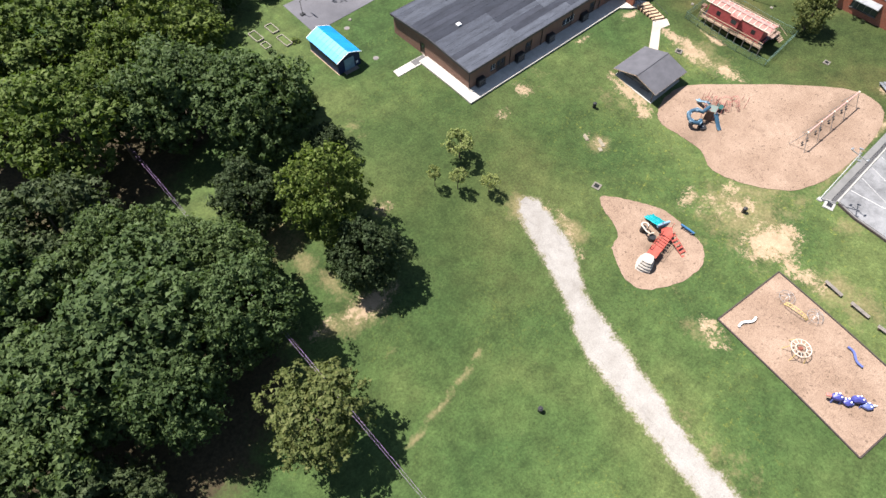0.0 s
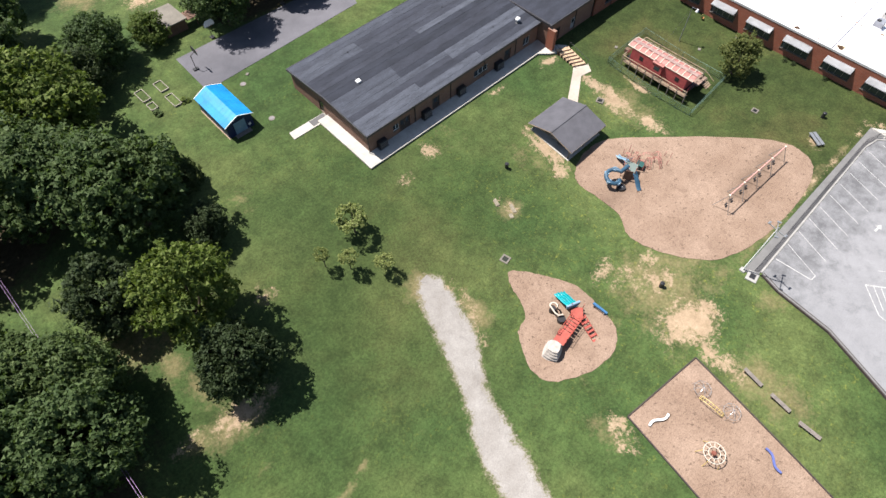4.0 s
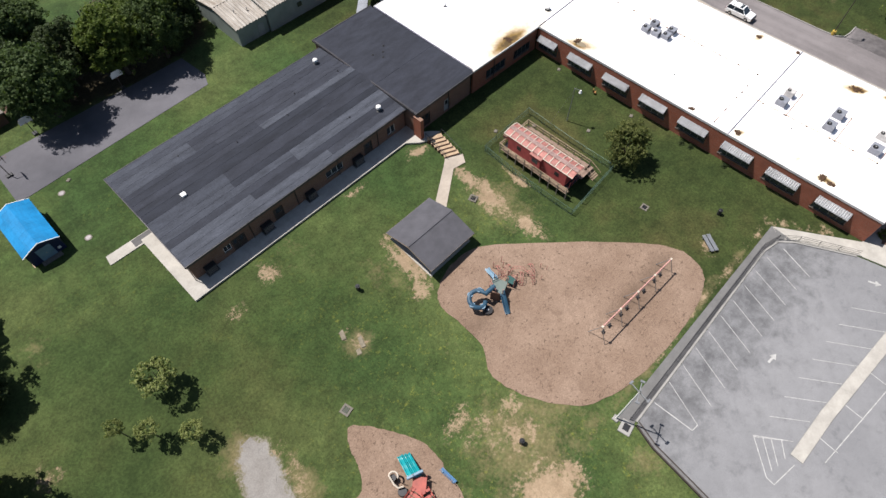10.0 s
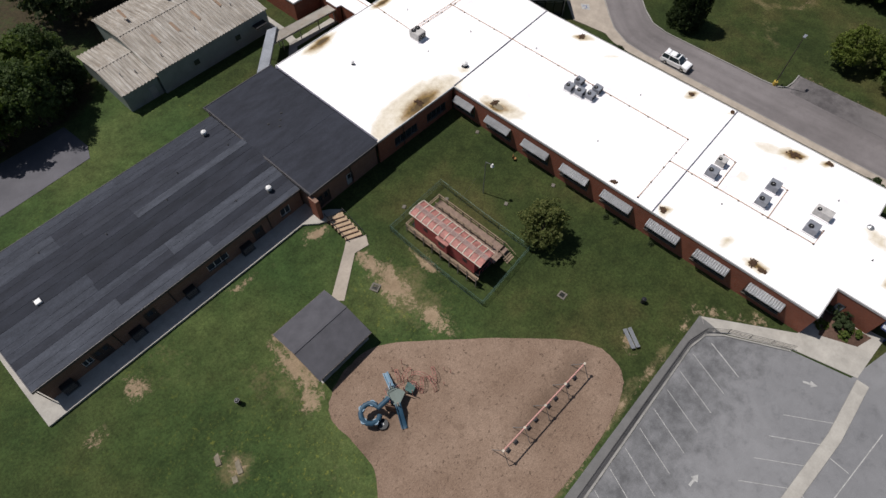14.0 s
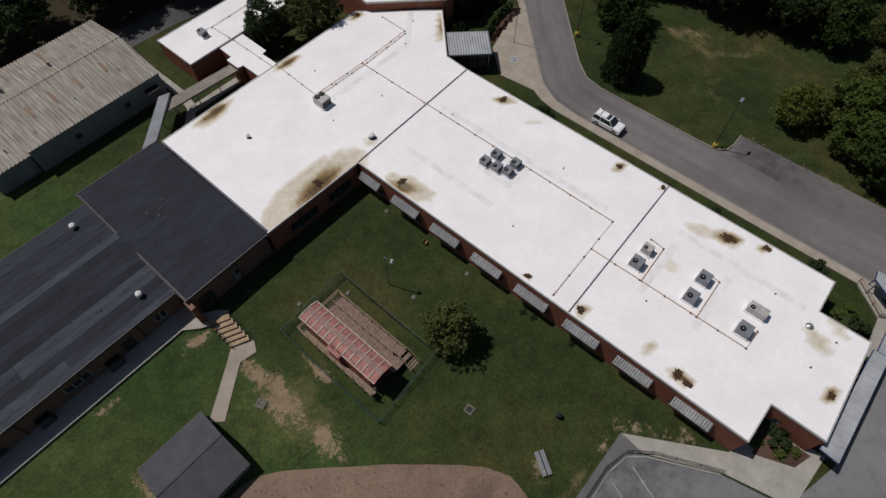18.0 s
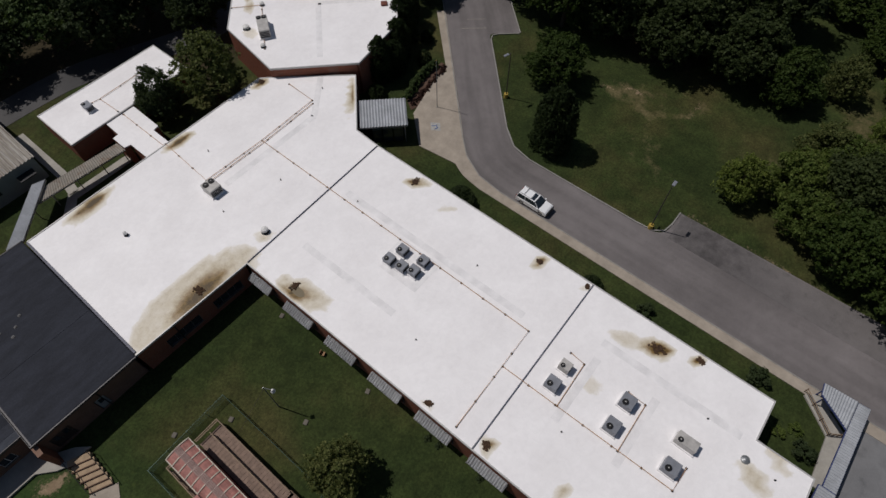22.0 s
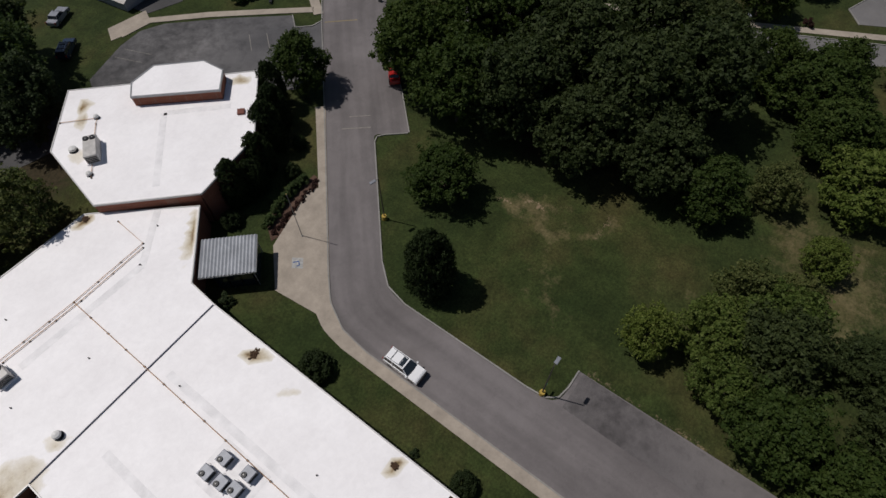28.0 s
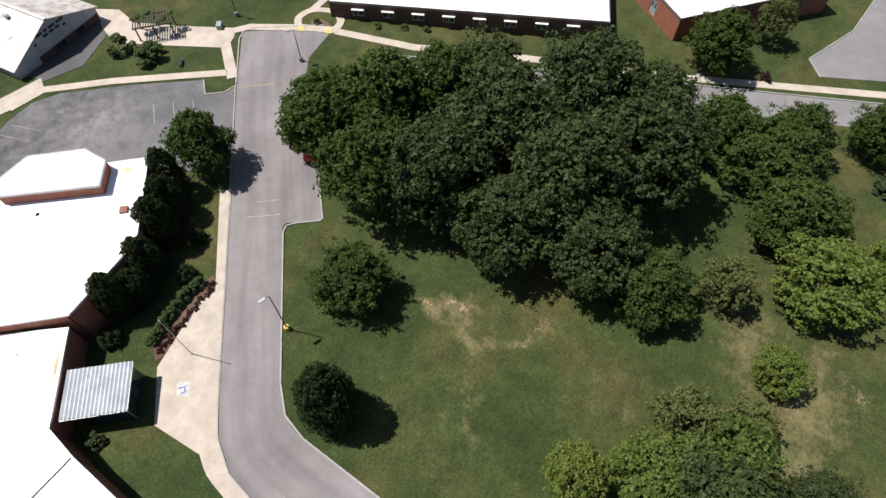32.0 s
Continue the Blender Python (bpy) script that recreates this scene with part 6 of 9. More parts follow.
gas_line([(118.6, 82.2), (118.4, 86.4), (117.2, 86.6)], 3.6)
gas_line([(118.4, 86.4), (125.4, 86.6)], 3.6)
hvac(126.1, 85.8, 1.0, 1.4, 0.9, M_HVAC, 0, 1, "small grey rooftop air conditioner on the annex", 3.6)
hvac(116.3, 85.8, 1.2, 1.6, 1.0, M_HVAC, 0, 1, "grey rooftop air conditioner on the annex", 3.6)
sheet("pavement_annex", strip([(106.6, 77.2), (107.4, 82), (107.4, 93.6)], 1.4), 0.06, M_CONCRETE, "pale concrete path beside the annex", "pavement")
sheet("pavement_link", strip([(103.4, 74.0), (106.2, 77.4), (115.6, 77.3)], 1.6), 0.06, M_CONCRETE, "pale concrete path under the canopy", "pavement")
bin_blue = thing("refuse_bin", "blue plastic wheeled bin beside the link roof", "bin", on_ground(97.2, 73.6))
M_BLUE_BIN = plain("blue_plastic", (0.02, 0.16, 0.42), 0.5, 0, 0.15)
part("body", boxed(-0.4, 0.4, -0.35, 0.35, 0.05, 1.1, bevel=0.05), M_BLUE_BIN, bin_blue)
part("lid", boxed(-0.44, 0.44, -0.4, 0.4, 1.1, 1.2, bevel=0.03), M_BLUE_BIN, bin_blue)


# Long gabled block with a rusty ribbed roof.
def gable_block(x0, x1, y0, ridge, y1, eave, top, label, patches, vents):
    g = thing("gabled_block", label, "school building")
    outline_walls(g, [(x0, y0), (x1, y0), (x1, y1), (x0, y1)], -0.6, eave - 0.1, M_PALE_WALL, thick=0.2)
    for x in (x0 + 0.01, x1 - 0.19):
        bm = bmesh.new()
        vs = [bm.verts.new((xx, yy, zz)) for xx in (x, x + 0.18) for yy, zz in ((y0 + 0.2, eave - 0.1), (y1 - 0.2, eave - 0.1), (ridge, top - 0.15))]
        for f in ((0, 2, 1), (3, 4, 5), (0, 1, 4, 3), (1, 2, 5, 4), (2, 0, 3, 5)):
            bm.faces.new([vs[i] for i in f])
        part("gable", bm, M_PALE_WALL, g)
    n = int((x1 - x0) / 1.0)
    w = (x1 - x0 + 0.4) / n
    for side, (ye, yr) in enumerate(((y0 - 0.25, ridge), (y1 + 0.25, ridge))):
        bm = bmesh.new()
        k, rows = 8, []
        for y, z in ((ye, eave), (yr, top)):
            rows.append([bm.verts.new((w * i / k, y, z + (0.12 if i % 4 in (1, 2) else 0.0))) for i in range(k + 1)])
        for i in range(k):
            f = (rows[0][i], rows[0][i + 1], rows[1][i + 1], rows[1][i])
            bm.faces.new(f if side == 0 else f[::-1])
        bm.normal_update()
        bmesh.ops.solidify(bm, geom=bm.faces[:], thickness=0.02)
        me = to_mesh("roof_sheet", bm, M_STEEL_ROOF)
        for i in range(n):
            share("roof_sheet", me, g, pose(x0 - 0.2 + w * i, 0, 0.004 * (i % 2)))
    part("ridge_cap", boxed(x0 - 0.2, x1 + 0.2, ridge - 0.2, ridge + 0.2, top + 0.03, top + 0.1), M_STEEL_ROOF, g)
    slope = (top - eave) / (ridge - y0 + 0.25)
    for px, py, L in patches:
        z = eave + slope * (py - y0 + 0.25)
        part("skylight_sheet", boxed(-0.22, 0.22, -L / 2, L / 2, 0.12, 0.15), M_RUST_SHEET, g, "brown perished rooflight sheet", at=Matrix.Translation((px, py, z)) @ Matrix.Rotation(math.atan(slope), 4, "X"))
    for px, py in vents:
        z = eave + slope * (py - y0 + 0.25)
        part("vent_pipe", rodded((px, py, z), (px, py, z + 0.6), 0.09), M_GALV, g)
    return g, eave


gb, _ = gable_block(85.5, 106.2, 83.2, 92.5, 101.6, 4.3, 5.9, "long pale green block with a rusty ribbed metal roof", [(89.4, 88.6, 2.2), (93.0, 88.8, 2.4), (96.9, 88.8, 2.4), (101.2, 89.0, 2.2), (88.6, 96, 2.2), (96, 96, 2.2)], [(88.0, 85.2), (95.0, 86.4), (102.4, 87.0)])
for x in (91.5, 99.5):
    part("window_box", boxed(x, x + 0.9, 83.1, 83.2, 1.9, 2.7), M_GLASS, gb)
part("porch_roof", boxed(103.0, 105.2, 81.9, 83.2, 2.7, 2.85), M_DARK, gb)
gc, _ = gable_block(79.6, 85.3, 83.6, 90.0, 96.4, 3.5, 4.5, "lower pale green block with a ribbed metal roof", [], [(81.6, 86.8), (83.6, 86.0)])
part("door_leaf", boxed(83.4, 84.5, 83.52, 83.6, 0.3, 2.4), M_GREY_DOOR, gc)

# Far brick school across the road.
far = thing("far_building", "long dark brick school with a white roof across the road", "school building")
FAR = [(208.6, 79.0), (231.0, 36.6), (243.4, 43.0), (221.0, 85.4)]
outline_walls(far, FAR, -5, 0.9, M_DARK_BRICK, openings={0: [(4 + 5.3 * i, 6.0 + 5.3 * i, -1.4, -0.1) for i in range(8)]})
flat_roof("roof_membrane", FAR, 1.05, 0.3, M_WHITE_ROOF, far)
coping(far, FAR, 0.75, 1.12, 0.2, M_COPING)
for i in range(8):
    window(far, FAR[0], FAR[1], 4 + 5.3 * i, 6.0 + 5.3 * i, -1.4, -0.1, 2, M_WHITE)
    bm = bmesh.new()
    a, b = Vector(FAR[0]), Vector(FAR[1])
    d = (b - a).normalized()
    m = Matrix(((d.x, d.y, 0, a.x), (d.y, -d.x, 0, a.y), (0, 0, 1, 0), (0, 0, 0, 1)))
    box(bm, 3.9 + 5.3 * i, 6.1 + 5.3 * i, 0.0, 0.5, -0.1, 0.05, m)
    part("window_hood", bm, M_WHITE, far)
far2 = thing("far_block", "red brick block with a white roof across the road", "school building")
FAR2 = [(238.0, 27.2), (262.0, 8.4), (272, 21), (247, 40)]
outline_walls(far2, FAR2, -6, 1.2, M_BRICK, openings={0: [(8 + 5 * i, 10 + 5 * i, -1.6, -0.2) for i in range(4)], 3: [(7.4, 9.2, -2.6, 0.2)]})
flat_roof("roof_membrane", FAR2, 1.35, 0.3, M_WHITE_ROOF, far2)
coping(far2, FAR2, 1.05, 1.42, 0.2, M_COPING)
for i in range(4):
    window(far2, FAR2[0], FAR2[1], 8 + 5 * i, 10 + 5 * i, -1.6, -0.2, 2, M_WHITE)
door(far2, FAR2[3], FAR2[0], 7.4, 9.2, -2.6, 0.2, M_GREY_DOOR, 2)

# White gymnasium beyond the car park.
gym = thing("gymnasium", "white gabled metal hall with lettering bars on its shaded end", "hall")
GYM = [(167.1, 107.8), (184.3, 110.5), (180.8, 132.6), (163.6, 129.9)]
gx = (Vector(GYM[1]) - Vector(GYM[0])).normalized()
gm = Matrix(((gx.x, -gx.y, 0, GYM[0][0]), (gx.y, gx.x, 0, GYM[0][1]), (0, 0, 1, 0), (0, 0, 0, 1)))
M_GYM_WALL = metal_sheet_material("pale_grey_cladding", (0.36, 0.38, 0.41), 0.0, 0.5, 0.05)
M_GYM_ROOF = metal_sheet_material("pale_ribbed_roof", (0.46, 0.43, 0.40), 0.35, 0.5, 0.05)
for y in (0.0, 22.0):
    bm = bmesh.new()
    vs = [bm.verts.new(gm @ Vector((x, yy, z))) for yy in (y, y + 0.25) for x, z in ((0.25, -2), (17.15, -2), (17.15, 1.5), (8.7, 4.6), (0.25, 1.2))]
    bm.faces.new(vs[:5])
    bm.faces.new(vs[5:][::-1])
    for i in range(5):
        bm.faces.new((vs[i], vs[i + 5], vs[(i + 1) % 5 + 5], vs[(i + 1) % 5]))
    bmesh.ops.recalc_face_normals(bm, faces=bm.faces[:])
    part("end_wall", bm, M_GYM_WALL, gym)
for x in (0.0, 17.15):
    bm = bmesh.new()
    box(bm, x, x + 0.25, 0, 22.25, -2, 1.2 if x == 0 else 1.5, gm)
    part("side_wall", bm, M_GYM_WALL, gym)
bm = bmesh.new()
box(bm, 4.5, 17.2, -0.05, 0.0, -2, 0.35, gm)
part("brick_base", bm, M_DARK_BRICK, gym, "brown brick base of the end wall")
for x in (8.0, 9.0, 12.2, 13.1):
    bm = bmesh.new()
    box(bm, x, x + 0.8, -0.09, -0.05, -0.6, 0.25, gm)
    part("window_pane", bm, M_GLASS, gym)
for side, xe, ze in ((0, -0.35, 1.08), (1, 17.75, 1.38)):
    k = 24
    for j in range(6):
        bm = bmesh.new()
        rows = []
        for x, z in ((xe, ze), (8.7, 4.82)):
            rows.append([bm.verts.new(gm @ Vector((x, -0.4 + (j + i / k) * 23.0 / 6, z + (0.06 if i % 4 in (1, 2) else 0.0)))) for i in range(k + 1)])
        for i in range(k):
            f = (rows[0][i], rows[0][i + 1], rows[1][i + 1], rows[1][i])
            bm.faces.new(f[::-1] if side == 0 else f)
        bm.normal_update()
        bmesh.ops.solidify(bm, geom=bm.faces[:], thickness=0.03)
        part("roof_sheet", bm, M_GYM_ROOF, gym)
bm = bmesh.new()
box(bm, 8.4, 9.0, -0.45, 22.6, 4.84, 4.93, gm)
part("ridge_cap", bm, M_GYM_ROOF, gym)
bm = bmesh.new()
box(bm, 6.6, 7.2, 6.0, 6.6, 4.0, 4.7, gm)
part("roof_vent", bm, M_GALV, gym)
for s0, s1, z in ((6.0, 7.2, 3.0), (7.5, 8.2, 3.0), (8.5, 9.8, 3.0), (10.1, 11.6, 3.0), (7.0, 8.0, 2.35), (8.3, 9.2, 2.35), (9.5, 10.4, 2.35), (10.9, 11.5, 2.0), (5.0, 5.4, 2.0)):
    bm = bmesh.new()
    box(bm, s0, s1, -0.04, 0.0, z, z + 0.42, gm)
    part("lettering_bar", bm, M_DARK, gym)
# Plant before the far school, and tactile pads on the ring path.
for x, y, w in ((214.3, 70.6, 1.6), (215.9, 68.4, 2.4)):
    u = thing("ground_unit", "dark air conditioner with a white top beside the far school", "air conditioner", on_ground(x, y, 28), "air conditioners before the far school")
    part("casing", boxed(-w / 2, w / 2, -0.7, 0.7, 0, 1.3, bevel=0.05), M_DARK, u)
    part("cover", boxed(-w / 2 + 0.1, w / 2 - 0.1, -0.6, 0.6, 1.3, 1.36), M_WHITE, u)
    for k in (-1, 1):
        part("fan", rodded((k * w / 4, 0, 1.36), (k * w / 4, 0, 1.42), 0.26, None, 12), M_FAN, u)
M_PAD = plain("yellow_tactile_pad", (0.55, 0.45, 0.16), 0.7, 0, 0.2)
for x, y in ((202.9, 80.9), (205.2, 76.6)):
    single("tactile_pad", boxed(-0.7, 0.7, -0.55, 0.55, -0.1, 0.16), M_PAD, "yellow tactile paving pad on the ring path", "paving", on_ground(x, y, 30), "tactile pads")
single("utility_box", boxed(-0.7, 0.7, -0.45, 0.45, -0.1, 0.9, bevel=0.05), M_PALE_WALL, "pale green utility box beside the plaza", "utility box", on_ground(194.9, 92.4, 40))
# ---- playground and lawn things ----
M_BLUE_ROOF = metal_sheet_material("bright_blue_metal", (0.010, 0.20, 0.44), 0.0, 0.4, 0.05)
M_NAVY = plain("navy_siding", (0.012, 0.022, 0.085), 0.5, 0, 0.15)
M_SHINGLE = plain("grey_shingle", (0.098, 0.096, 0.108), 0.9, 0, 0.2, 0.8, 7.0, 0.4)
M_RED = plain("faded_red_paint", (0.40, 0.075, 0.075), 0.55, 0, 0.25)
M_PINK = plain("sun_bleached_red_metal", (0.44, 0.185, 0.155), 0.65, 0.05, 0.6, 1.4, 8.0)
M_PLAY_RED = plain("red_play_plastic", (0.42, 0.085, 0.06), 0.5, 0, 0.3)
M_PINK_RED = plain("salmon_pipe_paint", (0.50, 0.19, 0.16), 0.5, 0, 0.15)
M_TEAL = plain("teal_play_plastic", (0.01, 0.33, 0.36), 0.4, 0, 0.12)
M_PLAY_BLUE = plain("blue_play_plastic", (0.03, 0.085, 0.14), 0.55, 0, 0.2)
M_PALE_BLUE = plain("pale_blue_plastic", (0.22, 0.34, 0.44), 0.45, 0, 0.2)
M_GREEN_DARK = plain("dark_green_plastic", (0.03, 0.10, 0.09), 0.45, 0, 0.2)
M_CREAM = plain("cream_play_plastic", (0.62, 0.54, 0.44), 0.55, 0, 0.2)
M_YELLOW = plain("yellow_pipe_paint", (0.62, 0.46, 0.16), 0.5, 0, 0.2)
M_BLUE_BRIGHT = plain("blue_pipe_paint", (0.06, 0.065, 0.28), 0.45, 0, 0.2)
M_MESH = plain("green_chain_link", (0.10, 0.17, 0.14), 0.5, 0.3, 0.2)

# Blue shed.
shed = thing("garden_shed", "blue metal-roofed garden shed with navy walls", "shed", on_ground(38.0, 71.3))
part("wall", boxed(-2.15, 2.15, -4.1, 4.1, -0.25, 2.35), M_NAVY, shed)
for y in (-4.1, 3.98):
    bm = bmesh.new()
    vs = [bm.verts.new((x, yy, z)) for yy in (y, y + 0.12) for x, z in ((-2.15, 2.35), (2.15, 2.35), (1.2, 2.92), (0, 3.4), (-1.2, 2.92))]
    bm.faces.new(vs[:5])
    bm.faces.new(vs[5:][::-1])
    for i in range(5):
        bm.faces.new((vs[i], vs[i + 5], vs[(i + 1) % 5 + 5], vs[(i + 1) % 5]))
    part("gable", bm, M_NAVY, shed)
for side in (-1, 1):
    for k in range(9):
        y0 = -4.38 + k * 8.76 / 9
        bm = bmesh.new()
        pts = [(0, 3.48), (1.25, 2.99), (2.4, 2.46)]
        rows = []
        for x, z in pts:
            rows.append([bm.verts.new((side * x, y0 + yy, z + dz)) for yy, dz in ((0, 0), (0.05, 0.02), (0.1, 0), (8.76 / 9, 0))])
        for r0, r1 in zip(rows, rows[1:]):
            for i in range(3):
                f = (r0[i], r1[i], r1[i + 1], r0[i + 1])
                bm.faces.new(f if side > 0 else f[::-1])
        part("roof_panel", bm, M_BLUE_ROOF, shed)
    for y in (-4.42, 4.36):
        bm = bmesh.new()
        pipe(bm, [(0, y, 3.45), (side * 1.25, y, 2.97), (side * 2.42, y, 2.44)], 0.07, 5)
        part("barge_board", bm, M_WHITE, shed)
sd = part("door", boxed(-0.95, 0.95, -4.16, -4.1, 0.1, 2.2), M_PALE_BLUE, shed, "pale blue double door")
part("handle", boxed(-0.05, 0.05, -4.2, -4.16, 1.0, 1.25), M_GALV, sd)
part("step", boxed(-1.3, 1.3, -4.9, -4.1, -0.25, 0.06), M_GREY_WOOD, shed)
part("vent", boxed(1.3, 1.7, -4.14, -4.1, 0.5, 0.9), M_WHITE, shed)
part("skid", boxed(-2.3, -2.15, -4.2, 4.2, -0.3, 0.02), M_WOOD, shed)

# Open pavilion.
pav = thing("pavilion", "open timber picnic pavilion with a grey shingle roof", "pavilion")
PX0, PX1, PY0, PY1, PE, PT = 70.9, 79.1, 30.3, 38.8, -0.25, 0.95
for side, ye in enumerate((PY0, PY1)):
    ym = (PY0 + PY1) / 2
    rows = 12
    for r in range(rows):
        f0, f1 = r / rows, (r + 1) / rows
        ya, za = ye + (ym - ye) * f0, PE + (PT - PE) * f0
        yb, zb = ye + (ym - ye) * f1, PE + (PT - PE) * f1
        bm = bmesh.new()
        v = [bm.verts.new(p) for p in ((PX0, ya, za + 0.012), (PX1, ya, za + 0.012), (PX1, yb, zb + 0.005), (PX0, yb, zb + 0.005), (PX0, ya, za - 0.06), (PX1, ya, za - 0.06), (PX1, yb, zb - 0.08), (PX0, yb, zb - 0.08))]
        for f in ((0, 1, 2, 3), (7, 6, 5, 4), (0, 4, 5, 1), (2, 6, 7, 3), (1, 5, 6, 2), (0, 3, 7, 4)):
            bm.faces.new([v[i] for i in f])
        bmesh.ops.recalc_face_normals(bm, faces=bm.faces[:])
        part("shingle_course", bm, M_SHINGLE, pav)
    part("fascia", boxed(PX0 - 0.03, PX1 + 0.03, ye - 0.05, ye + 0.05, PE - 0.2, PE - 0.02), M_GREY_WOOD, pav)
part("ridge_cap", boxed(PX0, PX1, 34.4, 34.7, PT - 0.02, PT + 0.06), M_SHINGLE, pav)
for x in (PX0 + 0.05, PX1 - 0.05):
    bm = bmesh.new()
    pipe(bm, [(x, PY0, PE - 0.1), (x, 34.55, PT - 0.1), (x, PY1, PE - 0.1)], 0.09, 5)
    part("barge_board", bm, M_WOOD, pav)
for x in (71.5, 75.0, 78.5):
    for y in (31.0, 38.1):
        part("post", boxed(x - 0.08, x + 0.08, y - 0.08, y + 0.08, ground_z(x, y) - 0.2, PE - 0.05), M_GREY_WOOD, pav)
    part("tie_beam", boxed(x - 0.06, x + 0.06, 30.9, 38.2, PE - 0.22, PE - 0.05), M_GREY_WOOD, pav)
sheet("pavilion_slab", [(71.2, 30.7), (78.8, 30.7), (78.8, 38.4), (71.2, 38.4)], 0.07, M_CONCRETE, "pale concrete slab under the pavilion", "slab", 2.0)


def picnic_table(x, y, turn, mat=None, label="weathered wooden picnic table under the pavilion"):
    t = thing("picnic_table", label, "picnic table", on_ground(x, y, turn, 0.07), "picnic tables")
    mat = mat or M_GREY_WOOD
    for k in range(5):
        part("plank", boxed(-0.9, 0.9, -0.36 + k * 0.147, -0.36 + k * 0.147 + 0.135, 0.71, 0.75), mat, t)
    for s in (-1, 1):
        part("bench_plank", boxed(-0.9, 0.9, s * 0.68 - 0.13, s * 0.68 + 0.13, 0.42, 0.46), mat, t)
        for e in (-0.65, 0.65):
            part("leg", rodded((e, s * 0.62, 0), (e, s * 0.25, 0.71), 0.045, None, 6), mat, t)
    for e in (-0.65, 0.65):
        part("cross_bar", boxed(e - 0.03, e + 0.03, -0.75, 0.75, 0.36, 0.42), mat, t)


for x, y in ((73.0, 33.0), (73.0, 36.4), (76.8, 33.0), (76.8, 36.4)):
    picnic_table(x, y, 90)

# Steps from the entrance down to the court.
M_TREAD = plain("tan_treads", (0.50, 0.36, 0.23), 0.8, 0, 0.25, 1.5)
steps = thing("garden_steps", "timber-edged steps with pale treads and a dark rail", "steps")
for i in range(6):
    f = i / 6
    x, y = 87.4 - 0.2 * f, 45.9 - 4.2 * f
    z = ground_z(x, y) + 0.62 - 0.5 * f
    part("tread", boxed(-1.15, 1.15, -0.42, 0.3, -0.6, 0.0), M_TREAD, steps, at=pose(x, y, z, 0, 0, -25))
    part("riser_timber", boxed(-1.2, 1.2, -0.52, -0.42, -0.6, 0.03), M_BROWN_WOOD, steps, at=pose(x, y, z, 0, 0, -25))
for s in (-1.25, 1.25):
    a, b = Vector((87.45 + s * 0.9, 46.2 - s * 0.42, 1.3)), Vector((87.2 + s * 0.9, 41.8 - s * 0.42, ground_z(87.2, 41.8) + 1.0))
    part("rail", rodded(a, b, 0.035), M_DARK, steps)
    for i in range(4):
        p = a.lerp(b, i / 3)
        part("post", rodded((p.x, p.y, p.z - 1.1), p, 0.03), M_DARK, steps)

# Red railway caboose on its deck, with a chain-link fence.
cab = thing("caboose", "faded red railway caboose with a bleached strapped roof", "caboose", pose(94.85, 31.6, 0.0))
part("body", boxed(-1.4, 1.4, -5.2, 5.2, 0.0, 2.45), M_RED, cab)
M_ROOF_WALK = plain("weathered_roof_walk", (0.40, 0.27, 0.24), 0.8, 0, 0.3)
arc = [(-1.44, 2.47), (-1.05, 2.64), (-0.55, 2.75), (0, 2.78), (0.55, 2.75), (1.05, 2.64), (1.44, 2.47)]
for k in range(12):
    bm = bmesh.new()
    y0, y1 = -6.1 + k * 12.2 / 12, -6.1 + (k + 1) * 12.2 / 12 - 0.03
    rows = [[bm.verts.new((x, y, z)) for x, z in arc] for y in (y0, y1)]
    for i in range(6):
        bm.faces.new((rows[0][i], rows[0][i + 1], rows[1][i + 1], rows[1][i]))
    bm.normal_update()
    bmesh.ops.solidify(bm, geom=bm.faces[:], thickness=0.05)
    part("roof_sheet", bm, M_PINK, cab)
    bm = bmesh.new()
    pipe(bm, [(x, y1, z + 0.04) for x, z in arc], 0.085, 4)
    part("roof_rib", bm, M_CREAM, cab)
for dx in (-0.26, -0.09, 0.09, 0.26):
    part("roof_walk_board", boxed(dx - 0.07, dx + 0.07, -6.1, 6.1, 2.84, 2.89), M_ROOF_WALK, cab)
for x in (-1.4, 1.4):
    part("roof_strap", boxed(x - 0.05, x + 0.05, -6.1, 6.1, 2.47, 2.55), M_CREAM, cab)
bm = bmesh.new()
box(bm, -1.85, -1.4, -0.9, 0.9, 0.5, 2.45)
part("bay_window", bm, M_RED, cab)
part("bay_roof", boxed(-1.95, -1.3, -1.0, 1.0, 2.45, 2.55), M_PINK, cab)
part("bay_pane", boxed(-1.87, -1.85, -0.5, 0.5, 1.3, 2.0), M_GLASS, cab)
for y in (-3.6, 3.2):
    cw = part("window", boxed(-1.43, -1.4, y - 0.35, y + 0.35, 1.1, 1.8), M_DARK, cab)
for y in (-5.9, 5.9):
    part("end_platform", boxed(-1.35, 1.35, min(y, y * 0.88), max(y, y * 0.88), 0.0, 0.12), M_DARK, cab)
    bm = bmesh.new()
    for x in (-1.2, -0.5, 0.5, 1.2):
        rod(bm, (x, y, 0.1), (x, y, 1.1), 0.03, None, 6)
    rod(bm, (-1.2, y, 1.1), (1.2, y, 1.1), 0.03, None, 6)
    part("end_rail", bm, M_RED, cab)
for y in (-3.8, -2.6, 2.6, 3.8):
    bm = bmesh.new()
    for x in (-0.8, 0.8):
        rod(bm, (x - 0.06, y, -0.6), (x + 0.06, y, -0.6), 0.42, None, 14)
    part("wheelset", bm, M_DARK, cab)
part("underframe", boxed(-1.1, 1.1, -5.4, 5.4, -0.35, 0.0), M_DARK, cab)
part("coupler_box", boxed(-0.4, 0.4, 6.3, 7.0, 0.1, 0.7), M_BROWN_WOOD, cab)

